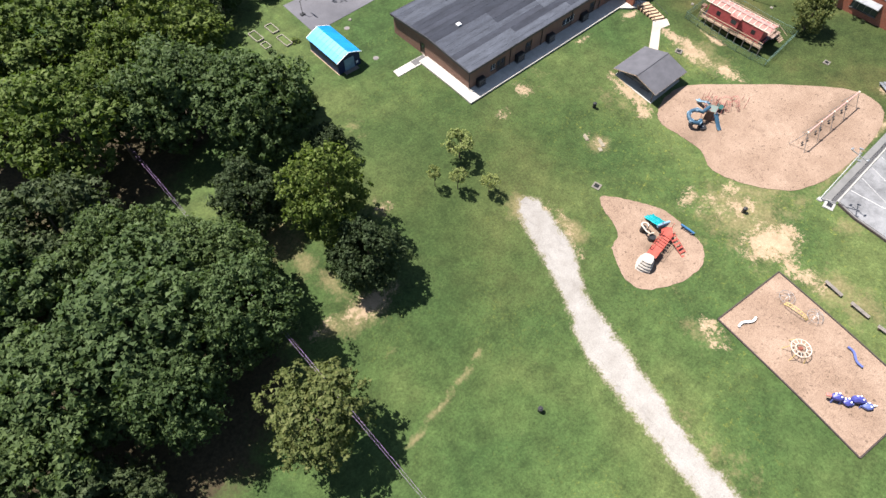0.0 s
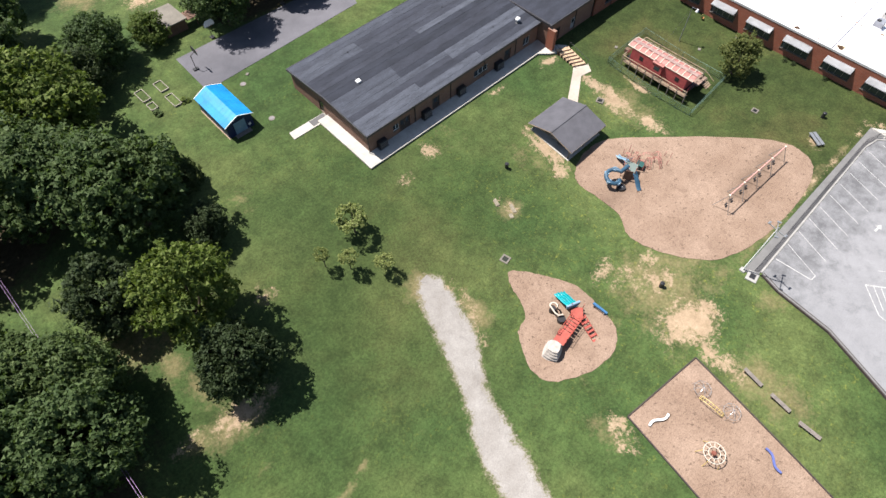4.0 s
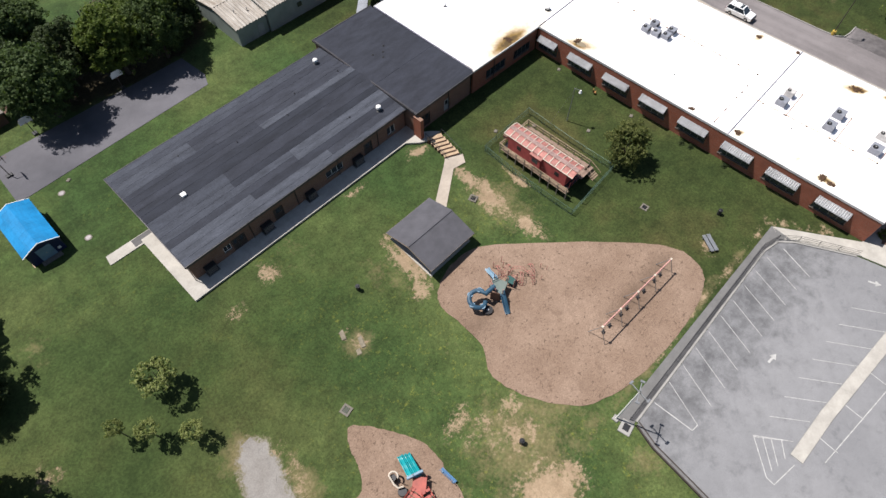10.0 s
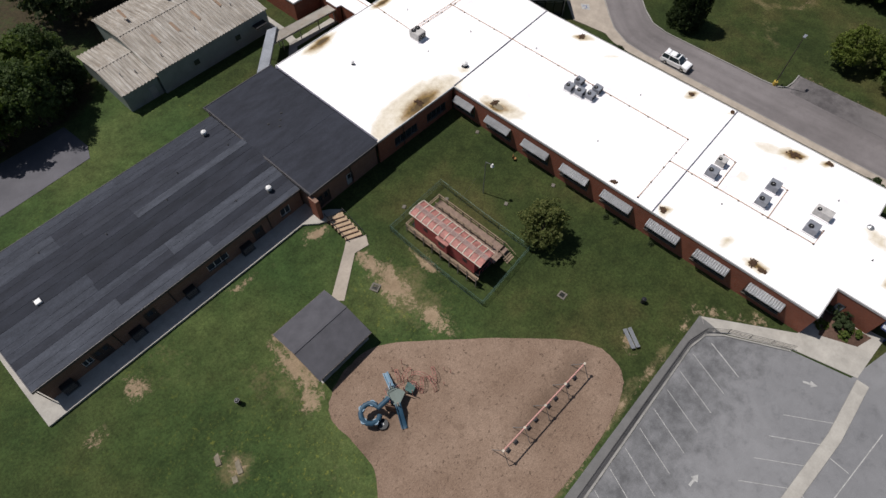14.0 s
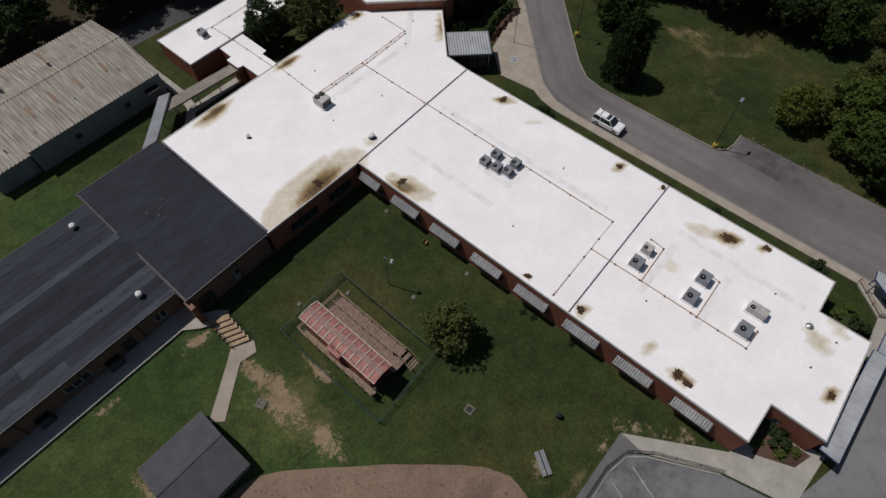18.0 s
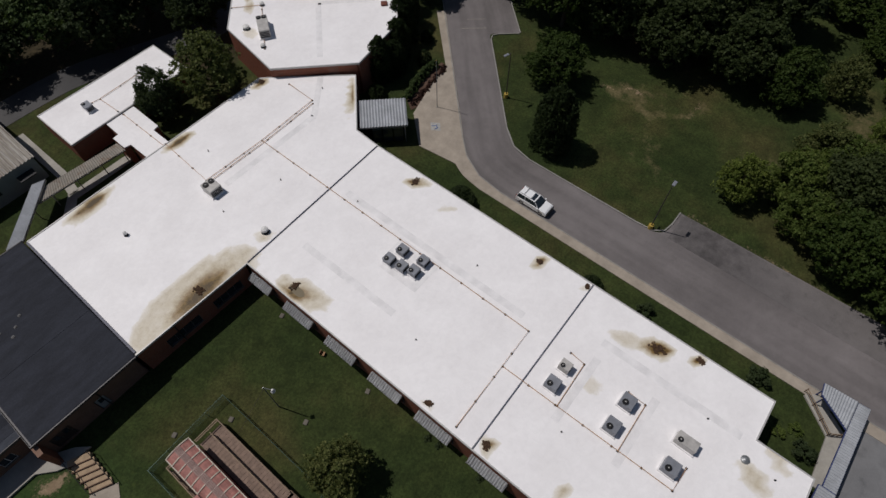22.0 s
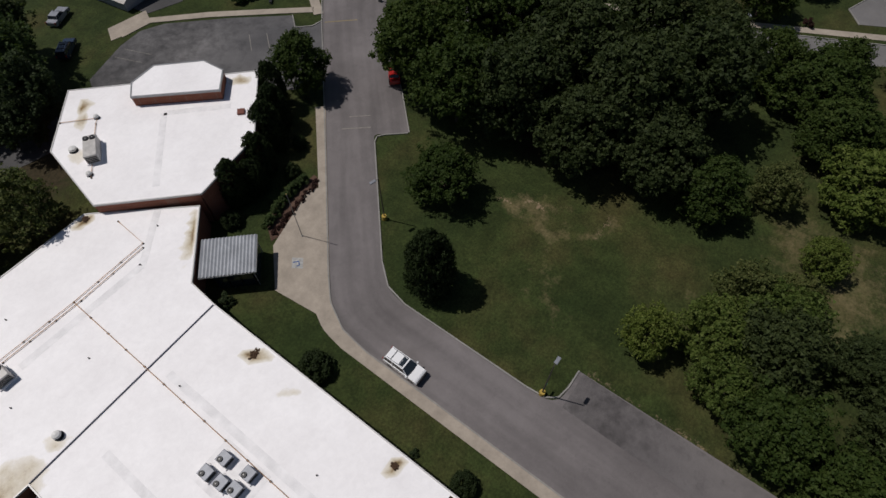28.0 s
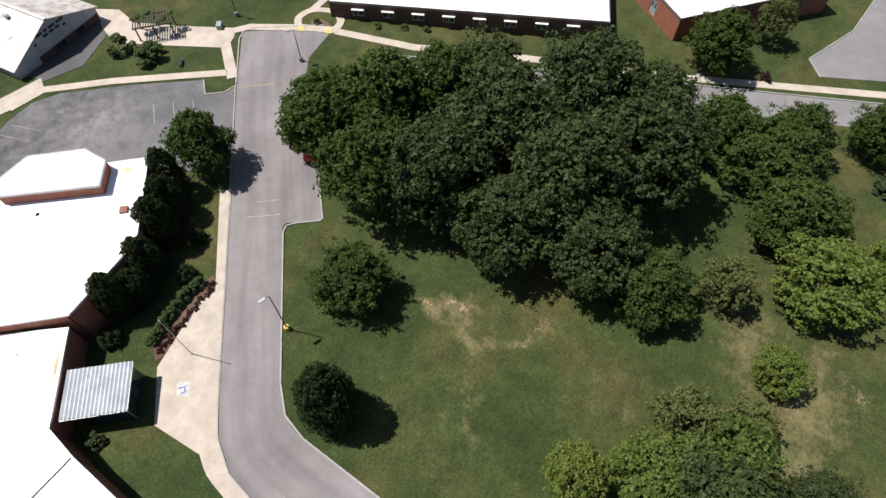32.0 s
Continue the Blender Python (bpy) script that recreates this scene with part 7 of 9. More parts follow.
M_DECK_BOARD = plain("pinkish_deck_boards", (0.29, 0.20, 0.155), 0.8, 0, 0.35, 2.0, 18.0, 0.3)
deck = thing("timber_deck", "weathered timber deck and ramp round the caboose", "deck")
DZ = -0.12
for k in range(26):
    y0 = 25.5 + k * 12.0 / 26
    part("deck_board", boxed(92.7, 93.4, y0, y0 + 0.44, DZ - 0.05, DZ), M_WOOD, deck)
    part("deck_board", boxed(96.35, 99.3, y0, y0 + 0.44, DZ - 0.05, DZ), M_DECK_BOARD, deck)
for x, y0, y1 in ((92.75, 25.4, 37.7), (97.9, 27.0, 37.2), (99.25, 26.2, 37.7)):
    for z in (DZ + 0.5, DZ + 0.95):
        part("rail", boxed(x - 0.05, x + 0.05, y0, y1, z, z + 0.1), M_WOOD, deck)
    n = 8
    for i in range(n + 1):
        y = y0 + 0.05 + (y1 - y0 - 0.1) * i / n
        part("post", boxed(x - 0.05, x + 0.05, y - 0.05, y + 0.05, ground_z(x, y) - 0.2, DZ + 1.0), M_GREY_WOOD, deck)
for x0, x1, y in ((92.7, 94.0, 37.75), (96.3, 99.3, 37.75)):
    for z in (DZ + 0.5, DZ + 0.95):
        part("rail", boxed(x0, x1, y - 0.05, y + 0.05, z, z + 0.1), M_WOOD, deck)
for i in range(6):
    part("stair_tread", boxed(98.0, 99.4, 26.0 - 0.3 * i, 26.28 - 0.3 * i, DZ - 0.18 * i - 0.06, DZ - 0.18 * i), M_WOOD, deck)
for x in (98.0, 99.4):
    part("stair_rail", rodded((x, 26.3, DZ + 0.9), (x, 24.3, DZ - 0.1), 0.05), M_WOOD, deck)


def chain_fence(pts, h, label):
    f = thing("chain_link_fence", label, "fence")
    for a, b in zip(pts, pts[1:]):
        a, b = Vector(a), Vector(b)
        n = max(1, round((b - a).length / 2.6))
        for i in range(n):
            p, q = a.lerp(b, i / n), a.lerp(b, (i + 1) / n)
            zp, zq = ground_z(*p), ground_z(*q)
            part("post", rodded((p.x, p.y, zp - 0.2), (p.x, p.y, zp + h + 0.05), 0.035, None, 6), M_MESH, f)
            part("top_rail", rodded((p.x, p.y, zp + h), (q.x, q.y, zq + h), 0.025, None, 5), M_MESH, f)
            bm = bmesh.new()
            L = (q - p).length
            k = int((L + h) / 0.16)
            for j in range(k):
                for flip in (0, 1):
                    s0, s1 = j * 0.16 - h, j * 0.16
                    u0, u1 = max(s0, 0), min(s1, L)
                    if u1 <= u0:
                        continue
                    w0, w1 = (u0 - s0), (u1 - s0)
                    if flip:
                        w0, w1 = h - w0, h - w1
                    pa, pb = p.lerp(q, u0 / L), p.lerp(q, u1 / L)
                    rod(bm, (pa.x, pa.y, zp + (zq - zp) * u0 / L + w0), (pb.x, pb.y, zp + (zq - zp) * u1 / L + w1), 0.005, None, 3, False)
            part("wire_mesh", bm, M_MESH, f)


chain_fence([(91.3, 39.3), (101.4, 39.4), (101.4, 23.6), (91.3, 23.1), (91.3, 39.3)], 1.25, "green chain-link fence round the caboose")

# Swing set.
M_SALMON = plain("pale_salmon_paint", (0.68, 0.36, 0.31), 0.5, 0, 0.15)
swing = thing("swing_set", "long swing frame with a salmon-red bar, grey legs and black seats", "swing set")
SA, SB = Vector((78.6, 9.66)), Vector((92.1, 8.92))
sz = ground_z(85, 9) + 3.05
part("top_bar", rodded((SA.x, SA.y, sz), (SB.x, SB.y, sz), 0.085, None, 8), M_SALMON, swing)
sd = (SB - SA).normalized()
sn = Vector((-sd.y, sd.x))
for i in range(5):
    p = SA.lerp(SB, i / 4)
    part("joint", boxed(p.x - 0.14, p.x + 0.14, p.y - 0.12, p.y + 0.12, sz - 0.12, sz + 0.12), M_CREAM, swing)
    for s in (-1, 1):
        q = p + sn * s * 1.25
        part("leg", rodded((p.x, p.y, sz), (q.x, q.y, ground_z(q.x, q.y)), 0.045, None, 6), M_GALV, swing)
for i in range(4):
    for k in (0.32, 0.68):
        p = SA.lerp(SB, (i + k) / 4)
        g = ground_z(p.x, p.y)
        bm = bmesh.new()
        for s in (-0.25, 0.25):
            c = p + sd * s
            rod(bm, (c.x, c.y, sz), (c.x, c.y, g + 0.52), 0.012, None, 4)
        ch = part("chain_pair", bm, M_GALV, swing)
        bm = bmesh.new()
        a, b, c = p - sd * 0.27, p, p + sd * 0.27
        for u, w, z0, z1 in ((a, b, 0.52, 0.44), (b, c, 0.44, 0.52)):
            prism(bm, [tuple(u - sn * 0.11), tuple(w - sn * 0.11), tuple(w + sn * 0.11), tuple(u + sn * 0.11)], g + 0.42, g + 0.5)
        part("seat", bm, M_DARK, swing)


def tower(parent, x, y, s, base, deck_h, top_h, mat, post_mat, turn=0):
    m = pose(x, y, base, 0, 0, turn)
    for dx in (-s, s):
        for dy in (-s, s):
            part("post", rodded((dx, dy, -0.2), (dx, dy, top_h), 0.05, None, 8), post_mat, parent, at=m)
    part("platform", boxed(-s, s, -s, s, deck_h - 0.1, deck_h), mat, parent, at=m)


def rails(parent, pts, h, mat, bars=6):
    bm = bmesh.new()
    pipe(bm, [(x, y, z + h) for x, y, z in pts], 0.03, 5)
    pipe(bm, [(x, y, z + h * 0.25) for x, y, z in pts], 0.02, 5)
    for a, b in zip(pts, pts[1:]):
        for i in range(bars + 1):
            p = Vector(a).lerp(Vector(b), i / bars)
            rod(bm, p, p + Vector((0, 0, h)), 0.018, None, 4)
    part("guard_rail", bm, mat, parent)


def slide(parent, a, b, w, mat, waves=0):
    """A chute with raised lips from a high point to a low one."""
    a, b = Vector(a), Vector(b)
    d = Vector((b.x - a.x, b.y - a.y, 0)).normalized()
    side = Vector((-d.y, d.x, 0))
    bm = bmesh.new()
    rows = []
    n = 14
    for i in range(n + 1):
        f = i / n
        p = a.lerp(b, f)
        p.z = a.z + (b.z - a.z) * (f * f * (3 - 2 * f)) + (0.07 * math.sin(f * waves * 6.28) if waves else 0)
        rows.append([bm.verts.new(p + side * s * w / 2 + Vector((0, 0, h))) for s, h in ((-1.1, 0.18), (-0.85, 0.2), (-0.7, 0), (0.7, 0), (0.85, 0.2), (1.1, 0.18))])
    for r0, r1 in zip(rows, rows[1:]):
        for i in range(5):
            bm.faces.new((r0[i], r0[i + 1], r1[i + 1], r1[i]))
    bm.normal_update()
    bmesh.ops.solidify(bm, geom=bm.faces[:], thickness=0.04)
    part("slide", bm, mat, parent)


def tube(parent, pts, r, mat, name="tube_slide"):
    bm = bmesh.new()
    sweep(bm, pts, r, 12)
    part(name, bm, mat, parent, smooth=False)


# Red and teal play frame.
M_ROCK = plain("moulded_rock", (0.45, 0.40, 0.35), 0.7, 0, 0.35, 1.6, 6.0, 0.3)
pa = thing("play_frame", "red and teal climbing frame with a cream boulder", "play structure")
ga = ground_z(50, 12.5)
tower(pa, 51.9, 13.3, 0.75, ga, 1.25, 2.2, M_PLAY_RED, M_PLAY_RED, 40)
for k in (-0.62, 0, 0.62):
    slide(pa, (52.1 + 0.55 * k, 14.1 - 0.35 * k, ga + 1.3), (52.9 + 0.55 * k, 16.9 - 0.35 * k, ga + 0.25), 0.62, M_TEAL, 2)
part("slide_hood", boxed(-0.95, 0.95, -0.14, 0.14, 1.3, 1.95, bevel=0.05), M_PALE_BLUE, pa, at=pose(52.2, 14.25, ga, 0, 0, -20))
for i in range(7):
    f = i / 7
    part("bridge_plank", boxed(-0.19, 0.19, -0.62, 0.62, 1.12, 1.2), M_PLAY_RED, pa, at=pose(51.3 - 3.4 * f, 12.9 - 0.5 * f, ga, 0, 0, 8))
rails(pa, [(51.2, 13.6, ga + 1.2), (47.8, 13.1, ga + 1.2)], 0.75, M_PLAY_RED, 8)
rails(pa, [(51.4, 12.2, ga + 1.2), (48.0, 11.7, ga + 1.2)], 0.75, M_PLAY_RED, 8)
for x, y in ((49.6, 13.3), (49.8, 12.0), (47.9, 13.1), (48.0, 11.7)):
    part("post", rodded((x, y, ga - 0.1), (x, y, ga + 2.0), 0.05), M_PLAY_RED, pa)
part("platform", boxed(-0.8, 0.8, -0.7, 0.7, 1.15, 1.25), M_PLAY_RED, pa, at=pose(47.9, 12.4, ga, 0, 0, 8))
for i in range(6):
    f = i / 5
    part("ladder_rung", boxed(-0.45, 0.45, -0.14, 0.14, -0.05, 0.03), M_PLAY_RED, pa, at=pose(51.9 - 0.7 * f, 12.3 - 2.8 * f, ga + 1.2 - 0.95 * f, 0, 0, -14))
for s in (-0.5, 0.5):
    part("ladder_side", rodded((51.9 + s, 12.5, ga + 1.25), (51.2 + s, 9.3, ga + 0.15), 0.05), M_PLAY_RED, pa)
bm = bmesh.new()
rows = []
for j in range(9):
    f = j / 8
    rows.append([])
    for i in range(16):
        a = i * math.pi / 8
        sq = 1 / max(abs(math.cos(a)), abs(math.sin(a))) ** 0.55
        k = sq * (1.12 - 0.42 * f ** 1.6) * (1 + 0.07 * math.cos(j * math.pi) + 0.08 * noise.noise(Vector((math.cos(a), math.sin(a), f * 2))))
        rows[-1].append(bm.verts.new((1.05 * k * math.cos(a), 0.95 * k * math.sin(a), -0.1 + 1.75 * f)))
for r0, r1 in zip(rows, rows[1:]):
    for i in range(16):
        bm.faces.new((r0[i], r0[(i + 1) % 16], r1[(i + 1) % 16], r1[i]))
bm.faces.new(rows[-1])
part("climbing_boulder", bm, M_ROCK, pa, "cream moulded climbing boulder", False, pose(46.2, 12.2, ga, 0, 0, 20))
spiral = [(50.5 + 0.5 * math.cos(a), 15.9 + 0.5 * math.sin(a), ga + 1.2) for a in [i * 0.42 - 1.2 for i in range(9)]] + [(50.0, 15.2, ga + 1.0), (50.1, 14.7, ga + 0.9), (50.6, 14.4, ga + 0.9)]
tube(pa, spiral, 0.11, M_CREAM, "curved_pipe")
part("step_pod", rodded((50.4, 15.9, ga), (50.4, 15.9, ga + 0.9), 0.42, 0.38, 12), M_DARK, pa)
part("spiral_pole", rodded((50.6, 15.4, ga), (50.6, 15.4, ga + 2.2), 0.05), M_DARK, pa)
part("step_pod", rodded((50.2, 14.2, ga), (50.2, 14.2, ga + 0.6), 0.55, 0.5, 12), M_DARK, pa)

# Blue-green play frame with a tube slide and red arch climbers.
M_DECK = plain("grey_green_deck", (0.16, 0.20, 0.18), 0.6, 0, 0.25)
pb = thing("play_frame", "dark green and blue climbing frame with a tube slide", "play structure")
gb2 = ground_z(75.5, 22.8)
tower(pb, 75.6, 22.9, 0.9, gb2, 1.35, 2.6, M_GREEN_DARK, M_PINK_RED, 20)
part("deck_panel", boxed(-0.95, 0.95, -0.95, 0.95, 1.4, 1.48), M_DECK, pb, "grey-green coated deck", at=pose(75.6, 22.9, gb2, 0, 0, 20))
rails(pb, [(74.6, 22.5, gb2 + 1.4), (75.2, 24.0, gb2 + 1.4)], 0.8, M_PINK_RED, 5)
rails(pb, [(75.2, 24.0, gb2 + 1.4), (76.7, 23.5, gb2 + 1.4)], 0.8, M_PLAY_BLUE, 5)
part("climb_panel", boxed(-0.6, 0.6, -0.05, 0.05, 0.2, 2.1, bevel=0.02), M_BROWN_WOOD, pb, "dark brown climbing panel", at=pose(74.3, 22.3, gb2, 0, 0, -60))
part("tyre_base", rodded((0, 0, 0), (0, 0, 0.35), 0.72, 0.62, 16), M_DARK, pb, "black round base under the tube", at=pose(72.6, 21.9, gb2))
part("tyre_hub", rodded((0, 0, 0.35), (0, 0, 0.4), 0.16, None, 10), M_GALV, pb, at=pose(72.6, 21.9, gb2))
turns = [(72.3 + 1.05 * math.cos(a), 23.5 + 1.05 * math.sin(a), gb2 + 2.1 - 0.22 * (a + 0.4)) for a in [i * 0.45 - 0.4 for i in range(14)]]
tube(pb, [(74.9, 23.0, gb2 + 2.1)] + turns, 0.31, M_PLAY_BLUE)
for i in (2, 5, 8, 11):
    p = Vector(turns[i])
    part("tube_collar", rodded(p - Vector((0, 0, 0.2)), p + Vector((0, 0, 0.2)), 0.36, None, 12), M_PALE_BLUE, pb)
slide(pb, (75.2, 22.0, gb2 + 1.4), (73.9, 19.7, gb2 + 0.2), 0.6, M_PLAY_BLUE)
slide(pb, (76.0, 23.7, gb2 + 1.4), (77.0, 26.0, gb2 + 0.3), 0.6, M_PALE_BLUE, 1)
tower(pb, 77.6, 22.4, 0.55, gb2, 1.0, 2.1, M_GREEN_DARK, M_PINK_RED, 20)
rails(pb, [(76.4, 23.4, gb2 + 1.3), (77.4, 23.1, gb2 + 1.1)], 0.7, M_PINK_RED, 5)
for cx, cy, r, turn in ((79.0, 21.6, 1.0, 40), (79.9, 20.9, 1.1, 70), (78.6, 23.8, 0.9, 10), (79.6, 22.6, 1.2, 120), (78.4, 22.2, 0.8, 90), (80.8, 21.4, 1.1, 55), (77.9, 24.6, 0.8, 60)):
    for off in (0.0, 0.35):
        bm = bmesh.new()
        pts = [Vector((r * math.cos(a), off, 1.5 * r * math.sin(a))) for a in [i * math.pi / 10 for i in range(11)]]
        pipe(bm, pts, 0.028, 5)
        part("arch_bar", bm, M_PINK_RED, pb, at=pose(cx, cy, gb2, 0, 0, turn))
    for i in range(1, 10):
        a = i * math.pi / 10
        part("rung", rodded((r * math.cos(a), 0, 1.5 * r * math.sin(a)), (r * math.cos(a), 0.35, 1.5 * r * math.sin(a)), 0.02, None, 5), M_PINK_RED, pb, at=pose(cx, cy, gb2, 0, 0, turn))
for x, y in ((79.2, 25.4), (78.7, 24.7), (80.6, 19.8), (77.8, 25.6), (78.2, 23.4), (81.9, 21.0), (82.2, 20.2)):
    part("spring_post", rodded((x, y, gb2 - 0.1), (x, y, gb2 + 1.5), 0.04), M_PINK_RED, pb)

# Timber-edged pit and its toys.
M_DARK_WOOD = plain("dark_sleeper", (0.055, 0.042, 0.036), 0.85, 0, 0.35, 2.0, 18.0, 0.3)
for a, b in zip(PIT, PIT[1:] + PIT[:1]):
    n = 5
    for i in range(n):
        p, q = Vector(a).lerp(Vector(b), i / n), Vector(a).lerp(Vector(b), (i + 0.985) / n)
        d = (q - p).normalized()
        w = Vector((-d.y, d.x)) * 0.07
        bm = bmesh.new()
        prism(bm, [tuple(p - w), tuple(q - w), tuple(q + w), tuple(p + w)], lambda x, y: ground_z(x, y) - 0.2, lambda x, y: ground_z(x, y) + 0.2)
        single("edging_timber", bm, M_DARK_WOOD, "dark timber edging sleeper round the play pit", "edging", group="edging of the pit")


M_DULL_BLUE = plain("dull_blue_plastic", (0.10, 0.13, 0.34), 0.5, 0, 0.25)


def beam(x0, y0, x1, y1, mat, label):
    t = thing("balance_beam", label, "balance beam")
    a, b = Vector((x0, y0)), Vector((x1, y1))
    d = (b - a).normalized()
    n = Vector((-d.y, d.x))
    bm = bmesh.new()
    pts = []
    for i in range(13):
        p = a.lerp(b, i / 12) + n * 0.22 * math.sin(i / 12 * 6.28)
        pts.append((p.x, p.y))
    prism(bm, strip(pts, 0.24), lambda x, y: ground_z(x, y) + 0.25, lambda x, y: ground_z(x, y) + 0.38)
    part("beam", bm, mat, t)
    for i in (1, 6, 11):
        x, y = pts[i]
        part("foot", rodded((x, y, ground_z(x, y)), (x, y, ground_z(x, y) + 0.25), 0.05), M_DARK, t)


beam(46.7, -1.3, 49.3, -2.0, M_WHITE, "white wavy balance beam on short feet")
beam(53.3, -11.3, 52.1, -13.7, M_DULL_BLUE, "dull blue wavy balance beam on short feet")
wheel = thing("ring_climber", "cream wheel-shaped climber on yellow legs", "play structure", on_ground(48.6, -7.7))
for r in (1.15, 0.62):
    bm = bmesh.new()
    pts = [(r * math.cos(i * math.pi / 12), r * math.sin(i * math.pi / 12), 1.25) for i in range(25)]
    pipe(bm, pts, 0.05, 6)
    part("ring", bm, M_CREAM, wheel)
for i in range(12):
    a = i * math.pi / 6
    part("spoke", rodded((0.62 * math.cos(a), 0.62 * math.sin(a), 1.25), (1.15 * math.cos(a), 1.15 * math.sin(a), 1.25), 0.04, None, 6), M_CREAM, wheel)
part("hub", rodded((0, 0, 1.1), (0, 0, 1.3), 0.3, 0.2, 12), M_RED_BROWN, wheel)
for i in range(6):
    a = i * math.pi / 3
    part("leg", rodded((1.15 * math.cos(a), 1.15 * math.sin(a), 1.25), (1.6 * math.cos(a), 1.6 * math.sin(a), 0), 0.04, None, 6), M_YELLOW, wheel)
for x, y in ((54.3, -3.0), (54.2, -6.7)):
    dome = thing("dome_climber", "grey pipe dome climber on wood chips", "play structure", on_ground(x, y), "dome climbers")
    for k in range(4):
        bm = bmesh.new()
        pts = [Vector((1.15 * math.cos(a) * math.cos(k * math.pi / 4), 1.15 * math.cos(a) * math.sin(k * math.pi / 4), 1.1 * math.sin(a))) for a in [i * math.pi / 12 for i in range(13)]]
        pipe(bm, pts, 0.02, 5)
        part("arch_bar", bm, M_GALV, dome)
    bm = bmesh.new()
    pipe(bm, [(0.95 * math.cos(i * math.pi / 10), 0.95 * math.sin(i * math.pi / 10), 0.6) for i in range(21)], 0.025, 5)
    part("hoop", bm, M_GALV, dome)
arcl = thing("arch_ladder", "yellow curved ladder between two domes", "play structure", on_ground(53.6, -4.8, 90))
for off in (0, 0.45):
    bm = bmesh.new()
    pipe(bm, [(1.5 * math.cos(a), off + 0.3 * math.sin(a), 0.25 + 0.8 * math.sin(a)) for a in [0.2 + i * 2.74 / 10 for i in range(11)]], 0.04, 5)
    part("rail", bm, M_YELLOW, arcl)
for i in range(11):
    a = 0.2 + i * 2.74 / 10
    part("rung", rodded((1.5 * math.cos(a), 0.3 * math.sin(a), 0.25 + 0.8 * math.sin(a)), (1.5 * math.cos(a), 0.45 + 0.3 * math.sin(a), 0.25 + 0.8 * math.sin(a)), 0.03, None, 5), M_YELLOW, arcl)
for e in (-1.47, 1.47):
    part("leg", rodded((e, 0.2, 0), (e, 0.2, 0.45), 0.04), M_YELLOW, arcl)
crawl = thing("crawl_toy", "blue and white dinosaur-shaped climber on dark feet", "play structure", on_ground(47.1, -14.7, -55))
for cx, cz, rx, rz in ((-1.5, 0.75, 0.75, 0.5), (-0.35, 0.5, 0.6, 0.38), (0.75, 0.8, 0.8, 0.52), (1.75, 0.5, 0.65, 0.36)):
    bm = bmesh.new()
    bmesh.ops.create_icosphere(bm, subdivisions=2, radius=1.0)
    for v in bm.verts:
        k = 1 + 0.18 * noise.noise(v.co * 2.2 + Vector((cx, 0, 0)))
        v.co = Vector((cx + v.co.x * rx * k, 0.25 * math.sin(cx * 2.2) + v.co.y * 0.46 * k, cz + v.co.z * rz * k))
    part("body_hump", bm, M_BLUE_BRIGHT if cx < 1 else M_DULL_BLUE, crawl)
    for dx, dy in ((-0.3, 0.2), (0.25, -0.1), (0.1, 0.3)):
        part("spot", rodded((cx + dx, dy + 0.25 * math.sin(cx * 2.2), cz + rz * 0.82), (cx + dx, dy + 0.25 * math.sin(cx * 2.2), cz + rz * 0.98), 0.12, 0.08, 6), M_WHITE, crawl)
for x in (-1.9, -1.0, 0.3, 1.1, 2.0):
    for y in (-0.42, 0.42):
        part("leg", rodded((x, y, 0), (x, y * 0.6, 0.5), 0.09, None, 7), M_DULL_BLUE, crawl)
part("head", boxed(-2.75, -2.15, -0.2, 0.22, 0.75, 1.05, bevel=0.1), M_PINK_RED, crawl)
part("tail", rodded((2.2, 0, 0.5), (2.9, 0.2, 0.35), 0.16, 0.06, 8), M_WHITE, crawl)


M_SLATE_BLUE = plain("blue_bench_coating", (0.04, 0.16, 0.34), 0.5, 0, 0.2)


def bench(x, y, turn, L, mat, label, group="", legs=M_GALV, back=False):
    b = thing("bench", label, "bench", on_ground(x, y, turn), group)
    for k in range(3 if not back else 2):
        part("seat_plank", boxed(-L / 2, L / 2, -0.24 + k * 0.165, -0.09 + k * 0.165, 0.42, 0.47), mat, b)
    if back:
        part("back_plank", boxed(-L / 2, L / 2, 0.2, 0.25, 0.6, 0.85), mat, b)
    for e in (-L * 0.38, L * 0.38):
        part("leg", boxed(e - 0.05, e + 0.05, -0.2, 0.22, 0.0, 0.42), legs, b)


for x, y, t in ((59.6, -6.2, 80), (58.95, -9.85, 83), (58.3, -13.55, 90)):
    bench(x, y, t, 2.5, M_GREY_WOOD, "weathered plank bench beside the play pit", "benches beside the pit", M_BROWN_WOOD)
bench(54.75, 11.75, 92, 2.1, M_SLATE_BLUE, "blue coated bench on the edge of the chips", back=True)
for dx in (0, 0.6):
    bench(99.2 + dx * 0.84, 6.95 - dx * 0.54, 57, 2.6, M_GALV, "silver aluminium bench on the lawn", "aluminium benches")
bench(184.6, 90.4, 45, 1.8, M_DARK, "dark metal bench beside the walk")


def litter_bin(x, y, label="black litter bin standing on the lawn"):
    b = thing("litter_bin", label, "litter bin", on_ground(x, y), "litter bins")
    bm = bmesh.new()
    rod(bm, (0, 0, 0), (0, 0, 0.85), 0.26, 0.29, 14)
    part("body", bm, M_DARK, b)
    bm = bmesh.new()
    rod(bm, (0, 0, 0.85), (0, 0, 0.93), 0.31, 0.30, 14)
    part("rim", bm, M_DARK, b)
    part("lid", rodded((0, 0, 0.93), (0, 0, 1.02), 0.24, 0.12, 12), M_DARK, b)


for x, y in ((63.1, 35.9), (62.9, 8.3), (104.6, 8.4), (21.3, 7.9)):
    litter_bin(x, y)


